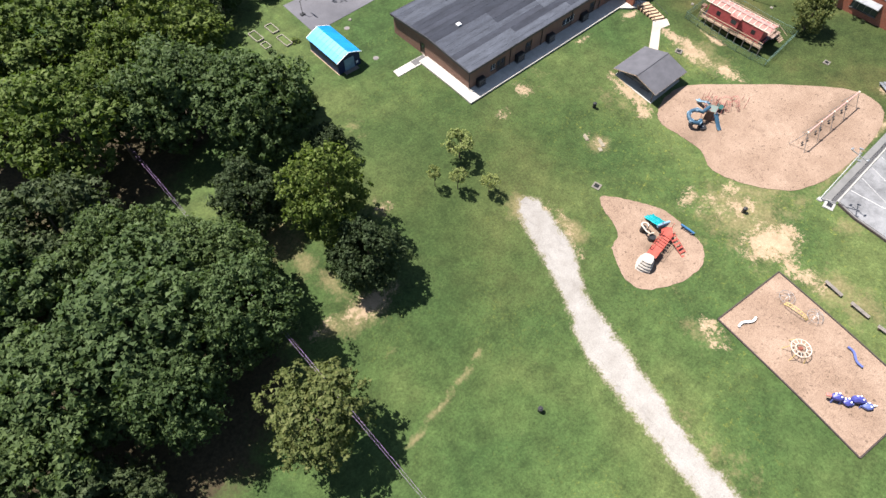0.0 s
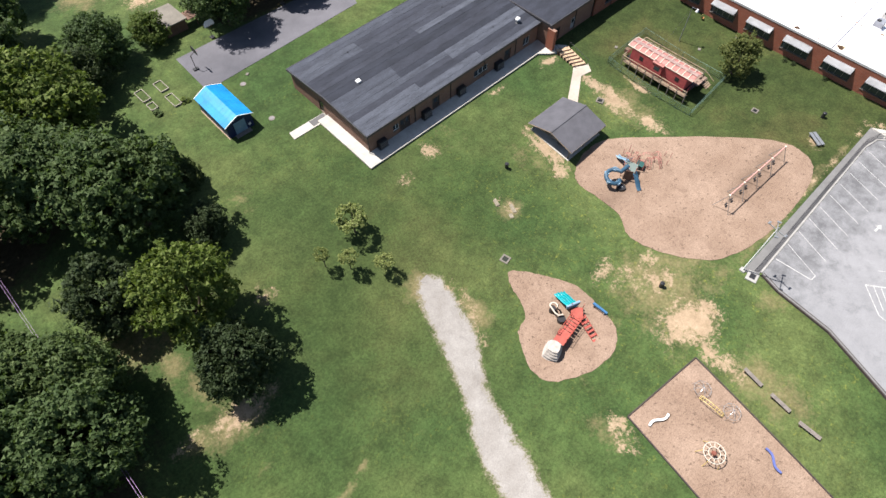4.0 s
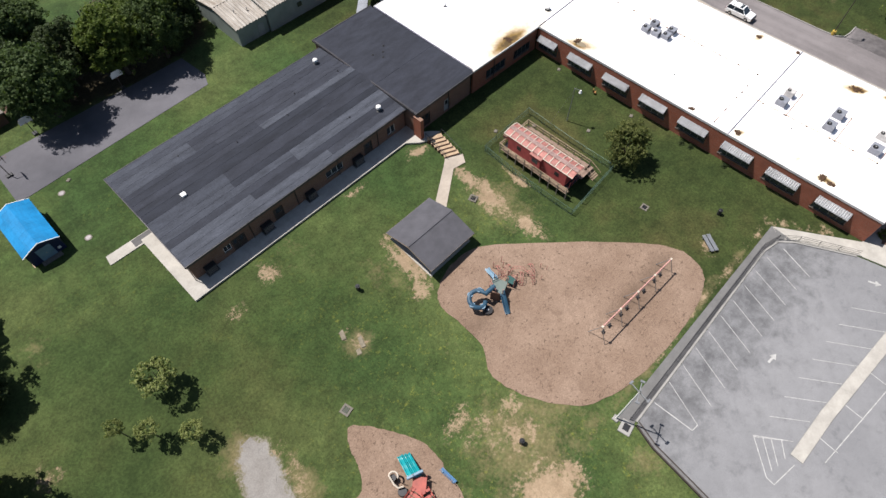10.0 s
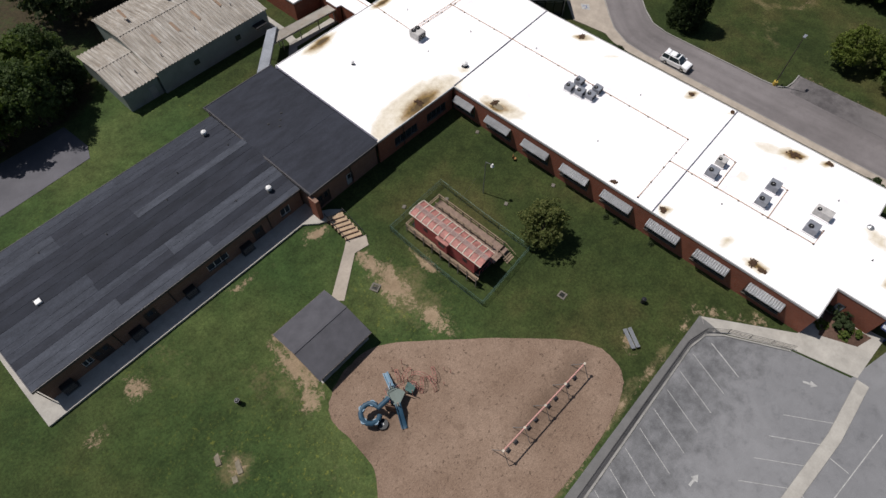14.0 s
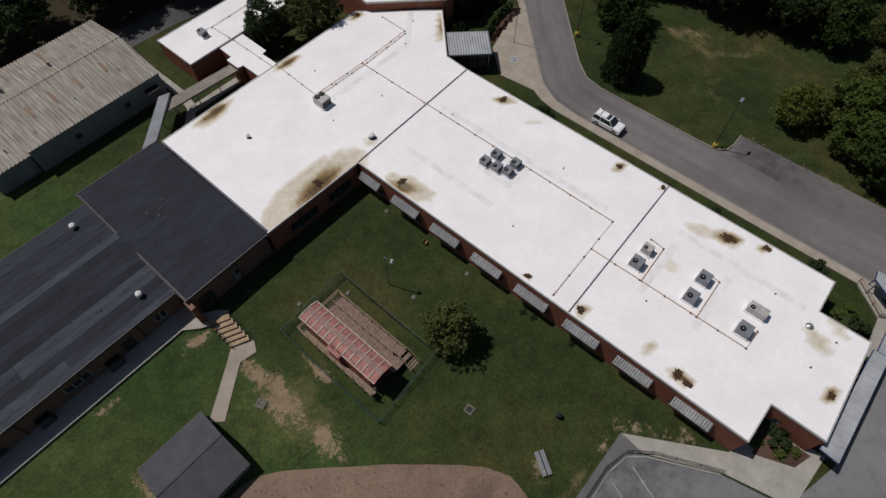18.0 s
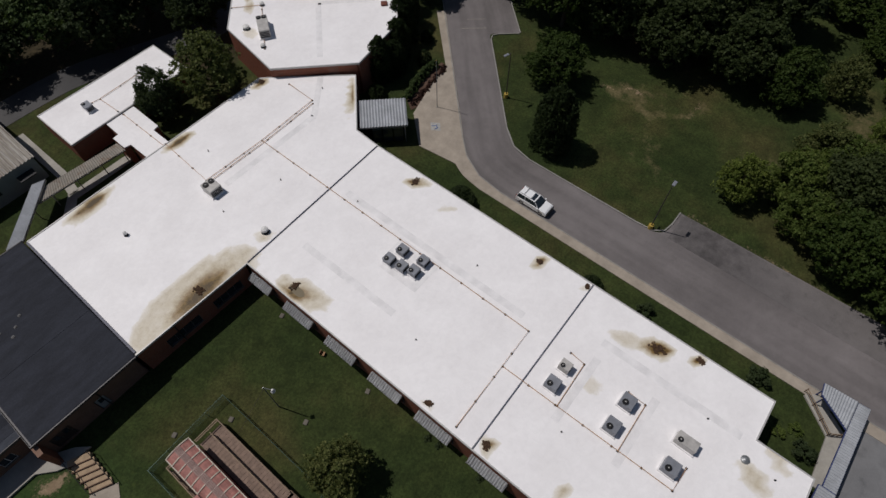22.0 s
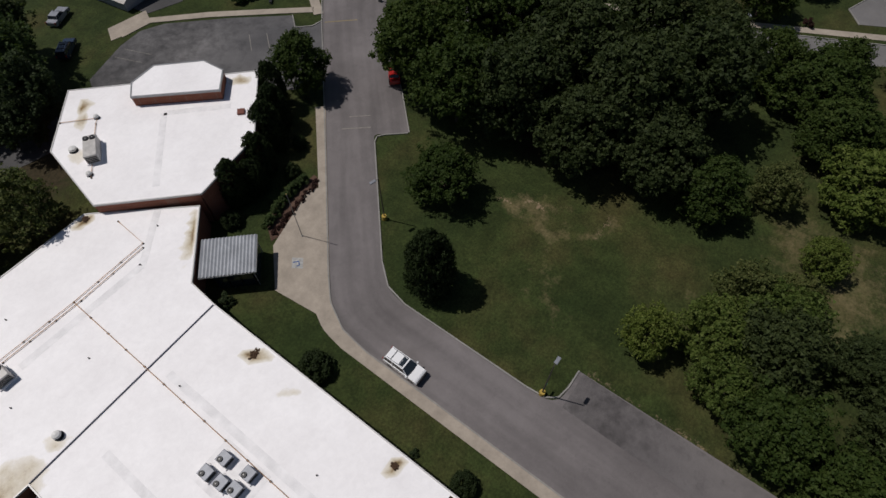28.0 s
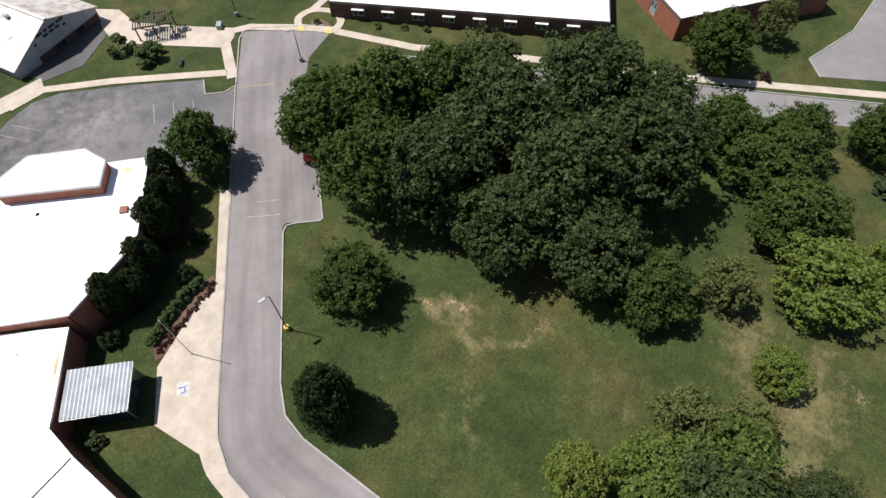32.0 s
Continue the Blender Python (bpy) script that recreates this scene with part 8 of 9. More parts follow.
def ground_cover_plate(x, y, s, turn, label, round_plate=False):
    p = thing("drain_cover", label, "drain", on_ground(x, y, turn), "drain covers")
    if round_plate:
        part("collar", rodded((0, 0, -0.2), (0, 0, 0.04), s, None, 16), M_OLD_CONCRETE, p)
        part("plate", rodded((0, 0, 0.04), (0, 0, 0.06), s * 0.7, None, 14), M_COPING, p)
        return
    bm = bmesh.new()
    for a0, a1, b0, b1 in ((-s, s, -s, -s * 0.62), (-s, s, s * 0.62, s), (-s, -s * 0.62, -s * 0.62, s * 0.62), (s * 0.62, s, -s * 0.62, s * 0.62)):
        box(bm, a0, a1, b0, b1, -0.2, 0.1)
    part("collar", bm, M_OLD_CONCRETE, p)
    for i in range(6):
        x0 = -s * 0.62 + i * s * 1.24 / 6
        part("grate_bar", boxed(x0, x0 + s * 0.12, -s * 0.62, s * 0.62, 0.0, 0.06), M_DARK, p)


ground_cover_plate(51.8, 25.4, 0.6, 12, "square concrete drain with a dark grate in the lawn")
ground_cover_plate(84.1, 35.0, 0.58, 20, "square concrete drain on bare clay")
ground_cover_plate(98.9, 16.4, 0.5, 5, "square concrete drain in the lawn")
ground_cover_plate(42.8, 66.5, 0.5, 0, "round grey manhole cover in the lawn", True)
ground_cover_plate(43.8, 76.1, 0.5, 0, "round grey manhole cover beside the court", True)
M_TAN_SLAB = plain("weathered_tan_slab", (0.25, 0.215, 0.155), 0.9, 0, 0.4, 2.0, 14.0, 0.3)
for x, y, w in ((57.6, 32.8, 0.8), (58.7, 30.5, 0.85), (57.6, 29.7, 0.4)):
    bm = boxed(-w, w, -0.3, 0.3, -0.15, 0.06, bevel=0.05)
    single("paving_stone", bm, M_TAN_SLAB, "pale concrete slab half sunk in the lawn", "slab", on_ground(x, y, 70), "slabs in the lawn")


# Raised garden beds.
M_PALE_WOOD = plain("bleached_boards", (0.30, 0.27, 0.22), 0.85, 0, 0.3, 2.0, 18.0, 0.3)


def garden_bed(x, y, w, l):
    g = thing("raised_bed", "timber-framed raised bed grown over with grass", "garden bed", on_ground(x, y, 2), "raised beds")
    for s in (-1, 1):
        part("side_board", boxed(s * w / 2 - 0.05, s * w / 2 + 0.05, -l / 2, l / 2, -0.05, 0.28), M_PALE_WOOD, g)
        part("end_board", boxed(-w / 2 + 0.07, w / 2 - 0.07, s * l / 2 - 0.07, s * l / 2 + 0.07, -0.05, 0.28), M_PALE_WOOD, g)
    part("soil", boxed(-w / 2 + 0.07, w / 2 - 0.07, -l / 2 + 0.07, l / 2 - 0.07, 0.0, 0.12), M_GRASS, g)


garden_bed(30.7, 84.6, 1.3, 2.9)
garden_bed(33.9, 84.6, 1.3, 2.6)
garden_bed(33.8, 80.4, 1.2, 3.1)
garden_bed(30.7, 81.4, 1.1, 1.7)
# ---- street furniture, vehicles, planting ----
M_LAMP_BASE = plain("yellow_painted_concrete", (0.55, 0.38, 0.07), 0.7, 0, 0.25)
M_BRONZE = plain("bronze_pole", (0.10, 0.085, 0.075), 0.45, 0.4, 0.15)
M_CAR_WHITE = plain("white_car_paint", (0.85, 0.85, 0.86), 0.2, 0, 0.03, 0.5, 3.0, 0.0, 0.6, clean=True)
M_TYRE = plain("tyre_rubber", (0.02, 0.02, 0.02), 0.8, 0, 0.2)
M_CHROME = plain("chrome", (0.6, 0.6, 0.62), 0.15, 0.9, 0.05)
M_CAR_RED = plain("red_car_paint", (0.50, 0.025, 0.02), 0.25, 0, 0.05, 0.5, 3.0, 0.0, 0.6)
M_CAR_DARK = plain("dark_blue_car_paint", (0.03, 0.05, 0.09), 0.25, 0, 0.1, 0.5, 3.0, 0.0, 0.6)
M_TAIL = plain("tail_lamp_red", (0.35, 0.02, 0.02), 0.3, 0, 0.1)
# The violet sheen on the overhead wires is painted into this base colour.
M_CABLE = plain("violet_sheen_cable", (0.22, 0.13, 0.27), 0.5, 0.2, 0.1)
M_POLE_WOOD = bark_material("utility_pole_wood", (0.20, 0.15, 0.11))
M_SIGN_GREEN = plain("green_sign", (0.05, 0.20, 0.13), 0.5, 0, 0.1)
M_BLUE_PAINT = plain("blue_road_paint", (0.05, 0.12, 0.35), 0.7, 0, 0.25)
M_YELLOW_LINE = plain("faded_yellow_paint", (0.36, 0.29, 0.15), 0.8, 0, 0.4, 3.0)


def kerb(name, pts, h, w=0.18, mat=None, label="pale concrete kerb", pieces=2.6):
    """A kerb laid stone by stone along a line."""
    k = thing(name, label, "kerb", kind="structure")
    for a, b in zip(pts, pts[1:]):
        a, b = Vector(a), Vector(b)
        n = max(1, round((b - a).length / pieces))
        for i in range(n):
            p, q = a.lerp(b, i / n), a.lerp(b, (i + 0.992) / n)
            d = (q - p).normalized()
            o = Vector((-d.y, d.x)) * w / 2
            bm = bmesh.new()
            prism(bm, [tuple(p - o), tuple(q - o), tuple(q + o), tuple(p + o)], lambda x, y: ground_z(x, y) - 0.15, lambda x, y: ground_z(x, y) + h)
            part("kerb_stone", bm, mat or M_KERB, k)


EAST_KERB = [(156.6, 11.7), (154.2, 11.7), (152.5, 12.0), (151.6, 13.2), (151.4, 15.6), (151.3, 32.8), (152.0, 36.0), (154.4, 39.0), (168.0, 51.7), (169.6, 53.2), (170.6, 53.6), (171.6, 52.9), (173.9, 50.4)]
kerb("kerb_east", EAST_KERB, 0.16)
kerb("kerb_bay", [(174.2, 50.4), (180.7, 57.1), (187.0, 64.5)], 0.14)
kerb("kerb_west", [(143.8, -40), (143.8, 32.5), (144.3, 36.5), (146.1, 40.1), (148.9, 43.1), (166.3, 60.0), (186.2, 79.5)], 0.15, 0.16)
kerb("kerb_lot", [(73.3, 0.45), (103.2, 1.05), (105.7, 0.5), (107.1, -1.1), (110.5, -7.9)], 0.17, 0.22, M_KERB)
kerb("kerb_lot_south", [(73.2, 0.2), (72.3, -2.4), (71.3, -9.4), (61, -36)], 0.2, 0.3, M_GREY_CONCRETE, "grey concrete edging beside the parking lot")
for off, h in ((-0.28, 0.34), (0.28, 0.10)):
    kerb("edging_lot_south", [(73.2 + off, 0.2), (72.3 + off, -2.4), (71.3 + off, -9.4), (61 + off, -36)], h, 0.14, M_DARK_WOOD, "black timber edging beside the parking lot")
kerb("kerb_island", [(184.0, 84.4), (181.8, 81.6), (183.9, 79.5), (185.8, 79.3)], 0.16)
kerb("kerb_stub", [(186.4, 79.6), (194.6, 87.4), (196.6, 88.4), (198.4, 87.4), (206.0, 78.4)], 0.16)
kerb("kerb_far_lot", [(243.3, 3.7), (247.0, 6.5), (259.4, 2.3), (275, 1.1)], 0.16)
kerb("kerb_far_road", [(206.5, 64.1), (214.1, 49.5), (243.5, -7.9), (258, -36)], 0.14)


def paint(name, pts, w, mat, parent, lift=0.055):
    return part(name, drape(strip(pts, w), lift, 4.0, 0.0), mat, parent)


marks = thing("bay_markings", "worn white bay lines and arrows on asphalt", "road marking", kind="structure")
paint("line", [(76.5, 0.2), (76.6, -4.5)], 0.11, M_LINE, marks)
paint("line", [(76.6, -4.5), (77.5, -4.6)], 0.11, M_LINE, marks)
for i in range(9):
    paint("line", [(79.7 + 2.87 * i, 0.3), (77.5 + 2.9 * i, -4.6)], 0.07, M_LINE, marks)
paint("line", [(105.3, -0.6), (103.6, -4.9)], 0.11, M_LINE, marks)
for i in range(8):
    paint("line", [(80.5 + 3.2 * i, -9.6 - 0.14 * i), (82.9 + 3.27 * i, -12.9 - 0.34 * i)], 0.07, M_LINE, marks)
for a, b in (((80.6, -9.5), (82.9, -12.9)), ((80.6, -9.5), (77.5, -12.6)), ((77.5, -12.6), (77.4, -13.5)), ((77.4, -13.5), (80.7, -14.1)), ((81.1, -10.3), (78.5, -12.7)), ((81.6, -11.0), (79.4, -12.9)), ((82.2, -11.9), (80.6, -13.1))):
    paint("hatch", [a, b], 0.1, M_LINE, marks)
for x, y in ((96.2, -15.7), (90.6, -15.2), (85.2, -14.7), (101.8, -16.2)):
    paint("line", [(x, y), (x - 0.2, y - 2.1)], 0.1, M_LINE, marks)
paint("line", [(83.1, -16.3), (96.0, -17.9), (108, -19.4)], 0.1, M_LINE, marks)


def arrow(x, y, turn, parent):
    c, s = math.cos(radians(turn)), math.sin(radians(turn))
    pts = [(-0.75, -0.13), (0.1, -0.13), (0.1, -0.42), (0.85, 0), (0.1, 0.42), (0.1, 0.13), (-0.75, 0.13)]
    part("arrow", drape([(x + c * a - s * b, y + s * a + c * b) for a, b in pts], 0.055, 4.0, 0.0), M_LINE, parent)


arrow(90.2, -6.75, -5, marks)
arrow(108.2, -11.2, -68, marks)
ISLAND = strip([(81.4, -13.95), (88, -14.2), (96, -14.95), (104.2, -15.7), (112.2, -15.6)], 1.35)
sheet("lot_island", ISLAND, 0.16, M_CONCRETE, "pale concrete walk across the parking lot", "pavement", 2.0)
marks2 = thing("road_markings", "faded cross lines on the drive and bays", "road marking", kind="structure")
paint("line", [(186.0, 78.6), (190.0, 74.6)], 0.22, M_YELLOW_LINE, marks2)
paint("line", [(168.6, 58.8), (171.5, 55.6)], 0.16, M_FADED_LINE, marks2)
paint("line", [(171.2, 59.6), (173.4, 57.3)], 0.12, M_FADED_LINE, marks2)
for i in range(6, 9):
    x, y = 163.0 + 2.1 * i, 98.6 - 2.05 * i
    paint("line", [(x, y), (x - 2.6, y - 3.4)], 0.09, M_FADED_LINE, marks2)
for i in range(2):
    paint("line", [(158.2 + 2.2 * i, 99.2 + 0.5 * i), (160.0 + 2.2 * i, 94.6 + 0.5 * i)], 0.07, M_FADED_LINE, marks2)
pad = thing("parking_symbol", "white painted square with a blue parking symbol", "road marking", kind="structure")
part("square", drape([(147.85, 48.35), (148.65, 47.15), (147.5, 46.1), (146.7, 47.25)], 0.132, 4, 0.0), M_LINE, pad)
part("symbol", drape(strip([(147.4, 47.7), (147.95, 47.3), (147.6, 46.8), (147.25, 47.0)], 0.16), 0.14, 4, 0.0), M_BLUE_PAINT, pad)


def street_lamp(x, y, h, arm, turn, base_mat, label, sign=False):
    l = thing("street_lamp", label, "street lamp", on_ground(x, y, turn), "street lamps")
    part("base", rodded((0, 0, -0.1), (0, 0, 0.75), 0.36, 0.33, 14), base_mat, l)
    part("pole", rodded((0, 0, 0.7), (0, 0, h), 0.085, 0.055, 8), M_BRONZE, l)
    part("arm", rodded((0, 0, h - 0.05), (arm, 0, h + 0.05), 0.04), M_BRONZE, l)
    head = part("lamp_head", boxed(arm - 0.1, arm + 0.75, -0.2, 0.2, h - 0.04, h + 0.12, bevel=0.04), M_HVAC, l)
    part("lens", boxed(arm, arm + 0.65, -0.15, 0.15, h - 0.06, h - 0.04), M_CREAM, head)
    if sign:
        part("sign_plate", boxed(0.1, 0.7, -0.03, 0.0, 1.6, 2.1), M_SIGN_GREEN, l)


street_lamp(159.7, 43.0, 8.4, 0.5, 165, M_LAMP_BASE, "bronze street lamp on a yellow concrete base")
street_lamp(151.75, 13.7, 8.8, 0.3, 0, M_LAMP_BASE, "bronze street lamp on a yellow base with a sign", True)
street_lamp(196.6, 75.0, 6.0, 0.5, 140, M_GREY_CONCRETE, "slim bronze lamp at the end of the drive")
street_lamp(199.0, 92.5, 6.0, 0.4, 120, M_GREY_CONCRETE, "slim bronze lamp behind the walk")
street_lamp(220.7, 17.9, 7.0, 1.6, 40, M_GREY_CONCRETE, "grey street lamp over the road")
yard = thing("yard_lamp", "thin grey yard lamp with a hanging white head", "street lamp", on_ground(104.5, 34.2, -60))
part("pole", rodded((0, 0, -0.1), (0, 0, 6.6), 0.08, 0.05), M_GALV, yard)
part("arm", rodded((0, 0, 6.5), (0.9, 0, 6.3), 0.035), M_GALV, yard)
part("lamp_head", rodded((0.9, 0, 5.9), (0.9, 0, 6.35), 0.26, 0.1, 12), M_WHITE, yard)
part("guy_wire", rodded((0, 0, 6.3), (-3.6, -4.5, 0.0), 0.008, None, 3), M_CABLE, yard)
flag = thing("flagpole", "tall thin grey flagpole with no flag", "flagpole", on_ground(151.05, 49.7))
part("base", rodded((0, 0, 0), (0, 0, 0.2), 0.22, 0.15, 12), M_CONCRETE, flag)
part("pole", rodded((0, 0, 0.15), (0, 0, 8.9), 0.06, 0.035), M_GALV, flag)
part("finial", rodded((0, 0, 8.9), (0, 0, 9.05), 0.08, 0.05), M_YELLOW, flag)
fl = thing("flood_lamp", "white-painted flood lamp pole with four heads beside the lot", "street lamp", on_ground(72.1, 2.3))
part("pole", rodded((0, 0, -0.2), (0, 0, 9.6), 0.11, 0.07), M_WHITE, fl)
part("footing", boxed(-0.35, 0.35, -0.35, 0.35, -0.4, 0.2, bevel=0.05), M_KERB, fl)
for turn in (20, 80):
    part("cross_arm", boxed(-1.2, 1.2, -0.04, 0.04, 9.2, 9.3), M_GALV, fl, at=pose(0, 0, 0, 0, 0, turn))
    for dx in (-1.15, 1.15):
        part("lamp_head", boxed(dx - 0.12, dx + 0.12, -0.28, 0.2, 9.3, 9.46, bevel=0.04), M_GALV, fl, at=pose(0, 0, 0, 0, 0, turn))
part("pole_cap", rodded((0, 0, 9.6), (0, 0, 9.75), 0.12, 0.08), M_GALV, fl)
inlet = thing("kerb_inlet", "concrete kerb inlet with a dark plate at the lot corner", "drain", on_ground(72.0, 0.9, 10))
part("surround", boxed(-0.8, 0.8, -0.7, 0.7, -0.4, 0.16, bevel=0.05), M_KERB, inlet)
part("plate", boxed(-0.42, 0.42, -0.36, 0.36, 0.16, 0.18), M_DARK, inlet)

# Railing along the lot.
rail = thing("lot_railing", "low black pipe railing along the parking lot", "railing")
RL = [(73.0, 1.15), (103.6, 1.5), (106.2, 0.7), (107.8, -1.4), (110.9, -8.0)]
for a, b in zip(RL, RL[1:]):
    a, b = Vector(a), Vector(b)
    n = max(1, round((b - a).length / 2.4))
    for i in range(n):
        p, q = a.lerp(b, i / n), a.lerp(b, (i + 1) / n)
        zp, zq = ground_z(*p), ground_z(*q)
        part("post", rodded((p.x, p.y, zp - 0.2), (p.x, p.y, zp + 1.0), 0.035, None, 6), M_DARK, rail)
        for h in (0.35, 0.68, 1.0):
            part("bar", rodded((p.x, p.y, zp + h), (q.x, q.y, zq + h), 0.025, None, 5), M_DARK, rail)


# Vehicles.
def car(name, label, x, y, turn, length, width, height, paint_mat, suv=True):
    c = thing(name, label, "car", on_ground(x, y, turn, 0.04))
    L, W = length, width
    prof = [(-L / 2, 0.45), (-L / 2 + 0.05, 0.95), (-L / 2 + 0.12, 1.05), (L * 0.20, 1.08), (L / 2 - 0.25, 0.98), (L / 2 - 0.02, 0.8), (L / 2, 0.45), (L / 2 - 0.15, 0.32), (-L / 2 + 0.15, 0.32)]
    bm = bmesh.new()
    left = [bm.verts.new((px, -W / 2, pz)) for px, pz in prof]
    right = [bm.verts.new((px, W / 2, pz)) for px, pz in prof]
    bm.faces.new(left)
    bm.faces.new(right[::-1])
    for i in range(len(prof)):
        bm.faces.new((left[i], right[i], right[(i + 1) % len(prof)], left[(i + 1) % len(prof)]))
    bmesh.ops.recalc_face_normals(bm, faces=bm.faces[:])
    bmesh.ops.bevel(bm, geom=bm.edges[:], offset=0.05, segments=2, affect="EDGES")
    body = part("body", bm, paint_mat, c, smooth=False)
    back, front = (-L / 2 + 0.12, L * 0.25) if suv else (-L * 0.3, L * 0.18)
    bm = bmesh.new()
    lo = [bm.verts.new((px, s * W / 2 * 0.93, 1.05)) for px, s in ((back, -1), (front, -1), (front, 1), (back, 1))]
    hi = [bm.verts.new((px, s * W / 2 * 0.78, height - 0.06)) for px, s in ((back + 0.25, -1), (front - 0.85, -1), (front - 0.85, 1), (back + 0.25, 1))]
    for i in range(4):
        bm.faces.new((lo[i], lo[(i + 1) % 4], hi[(i + 1) % 4], hi[i]))
    bm.faces.new(hi)
    bm.faces.new(lo[::-1])
    part("glasshouse", bm, M_GLASS, c, "dark tinted windows")
    part("roof_panel", boxed(back + 0.2, front - 0.82, -W / 2 * 0.8, W / 2 * 0.8, height - 0.07, height, bevel=0.03), paint_mat, c)
    for px in (back + 0.2, (back + front) / 2 - 0.5, front - 0.75 if suv else front - 0.8):
        for s in (-1, 1):
            dx = 0.6 if px > front - 1 else (-0.2 if px < back + 0.3 else 0)
            part("pillar", rodded((px + dx, s * W / 2 * 0.935, 1.05), (px, s * W / 2 * 0.795, height - 0.05), 0.05, None, 5), paint_mat, c)
    for px in (-L * 0.3, L * 0.31):
        for s in (-1, 1):
            w = part("wheel", rodded((px, s * (W / 2 - 0.2), 0.36), (px, s * (W / 2 + 0.02), 0.36), 0.36, None, 18), M_TYRE, c)
            part("rim", rodded((px, s * (W / 2 + 0.02), 0.36), (px, s * (W / 2 + 0.035), 0.36), 0.22, 0.18, 14), M_CHROME, w)
    for s in (-1, 1):
        part("headlight", boxed(L / 2 - 0.08, L / 2 + 0.01, s * W * 0.36 - 0.2, s * W * 0.36 + 0.2, 0.66, 0.82), M_CHROME, c)
        part("tail_light", boxed(-L / 2 - 0.02, -L / 2 + 0.06, s * W * 0.42 - 0.1, s * W * 0.42 + 0.1, 0.7, 1.1), M_TAIL, c)
        part("mirror", boxed(front - 0.25, front - 0.05, s * (W / 2 + 0.1) - 0.1, s * (W / 2 + 0.1) + 0.1, 1.05, 1.25, bevel=0.03), paint_mat, c)
        if suv:
            part("roof_bar", boxed(back + 0.4, front - 1.0, s * W * 0.33 - 0.03, s * W * 0.33 + 0.03, height, height + 0.06), M_CHROME, c)
    part("grille", boxed(L / 2 - 0.04, L / 2 + 0.012, -0.4, 0.4, 0.5, 0.8), M_DARK, c)
    part("windscreen_wiper", boxed(front - 0.04, front + 0.02, -0.5, 0.5, 1.07, 1.09), M_DARK, c)
    if suv:
        for k in (0.9, 2.0):
            part("cross_bar", boxed(back + k, back + k + 0.05, -W * 0.33, W * 0.33, height + 0.04, height + 0.08), M_DARK, c)
        part("bull_bar", boxed(L / 2 - 0.1, L / 2 + 0.12, -W * 0.46, W * 0.46, 0.4, 0.86, bevel=0.05), M_DARK, c)
        part("sunroof", boxed(front - 1.45, front - 1.0, -0.55, 0.55, height, height + 0.012), M_GLASS, c)


car("sport_utility_car", "white sport utility car parked beside the kerb", 145.0, 27.7, -90, 4.9, 1.9, 1.78, M_CAR_WHITE)
car("hatchback_car", "red car parked under the trees", 182.3, 59.9, 42, 4.3, 1.78, 1.5, M_CAR_RED, False)
car("pickup_car", "dark blue car parked in tree shade", 154.4, 106.2, 40, 4.8, 1.85, 1.7, M_CAR_DARK)
car("parked_car", "grey car parked in tree shade", 158.6, 115.0, 30, 4.8, 1.85, 1.6, M_HVAC, False)


# Basketball hoops.
def hoop(x, y, turn, board=M_WHITE, low=False):
    h = thing("basketball_hoop", "pale basketball backboard on a grey post", "basketball hoop", on_ground(x, y, turn), "basketball hoops")
    part("base", boxed(-0.5, 0.4, -0.35, 0.35, 0.0, 0.25, bevel=0.05), M_DARK, h)
    part("post", rodded((0, 0, 0.2), (0, 0, 2.7), 0.06), M_BRONZE, h)
    part("arm", rodded((0, 0, 2.7), (0.8, 0, 3.1), 0.05), M_BRONZE, h)
    bm = bmesh.new()
    pts = [(-0.9, 0.0), (0.9, 0.0), (0.9, 0.6), (0.55, 1.05), (-0.55, 1.05), (-0.9, 0.6)]
    f, b = [bm.verts.new((0.84, a, 2.85 + c)) for a, c in pts], [bm.verts.new((0.78, a, 2.85 + c)) for a, c in pts]
    bm.faces.new(f)
    bm.faces.new(b[::-1])
    for i in range(6):
        bm.faces.new((f[i], b[i], b[(i + 1) % 6], f[(i + 1) % 6]))
    part("backboard", bm, board, h)
    bm = bmesh.new()
    pipe(bm, [(1.1 + 0.23 * math.cos(i * math.pi / 6), 0.23 * math.sin(i * math.pi / 6), 3.05) for i in range(13)], 0.012, 5)
    part("rim", bm, M_PLAY_RED, h)


hoop(40.2, 84.4, 0, M_DARK)
hoop(46.4, 89.6, -90)
hoop(60.6, 89.0, -90)

# Shrubs.
SHRUBS = [crown_mesh("foliage", 70 + i, 14, 1800, 0.10, m) for i, m in enumerate((M_DARK_LEAVES, M_LEAVES, M_BRIGHT_LEAVES))]
M_PURPLE_LEAVES = leaf_material("purple_leaves", (0.035, 0.018, 0.018), (0.07, 0.03, 0.03), (0.11, 0.05, 0.045))
SHRUBS.append(crown_mesh("foliage", 75, 12, 1200, 0.11, M_PURPLE_LEAVES))
SHRUBS.append(crown_mesh("foliage", 76, 70, 6000, 0.06, M_HOLLY_LEAVES, "egg"))


def shrub(k, x, y, r, h, label, group=""):
    s = thing("shrub", label, "shrub", on_ground(x, y), group)
    f = new("foliage", SHRUBS[k])
    f.matrix_basis = Matrix.Translation((0, 0, -0.1)) @ Matrix.Rotation(x * 1.7, 4, "Z") @ Matrix.Diagonal((r, r, h / 1.9, 1))
    f.parent = s
    part("stem", rodded((0, 0, -0.1), (0, 0, h * 0.5), 0.05), M_BARK, s)


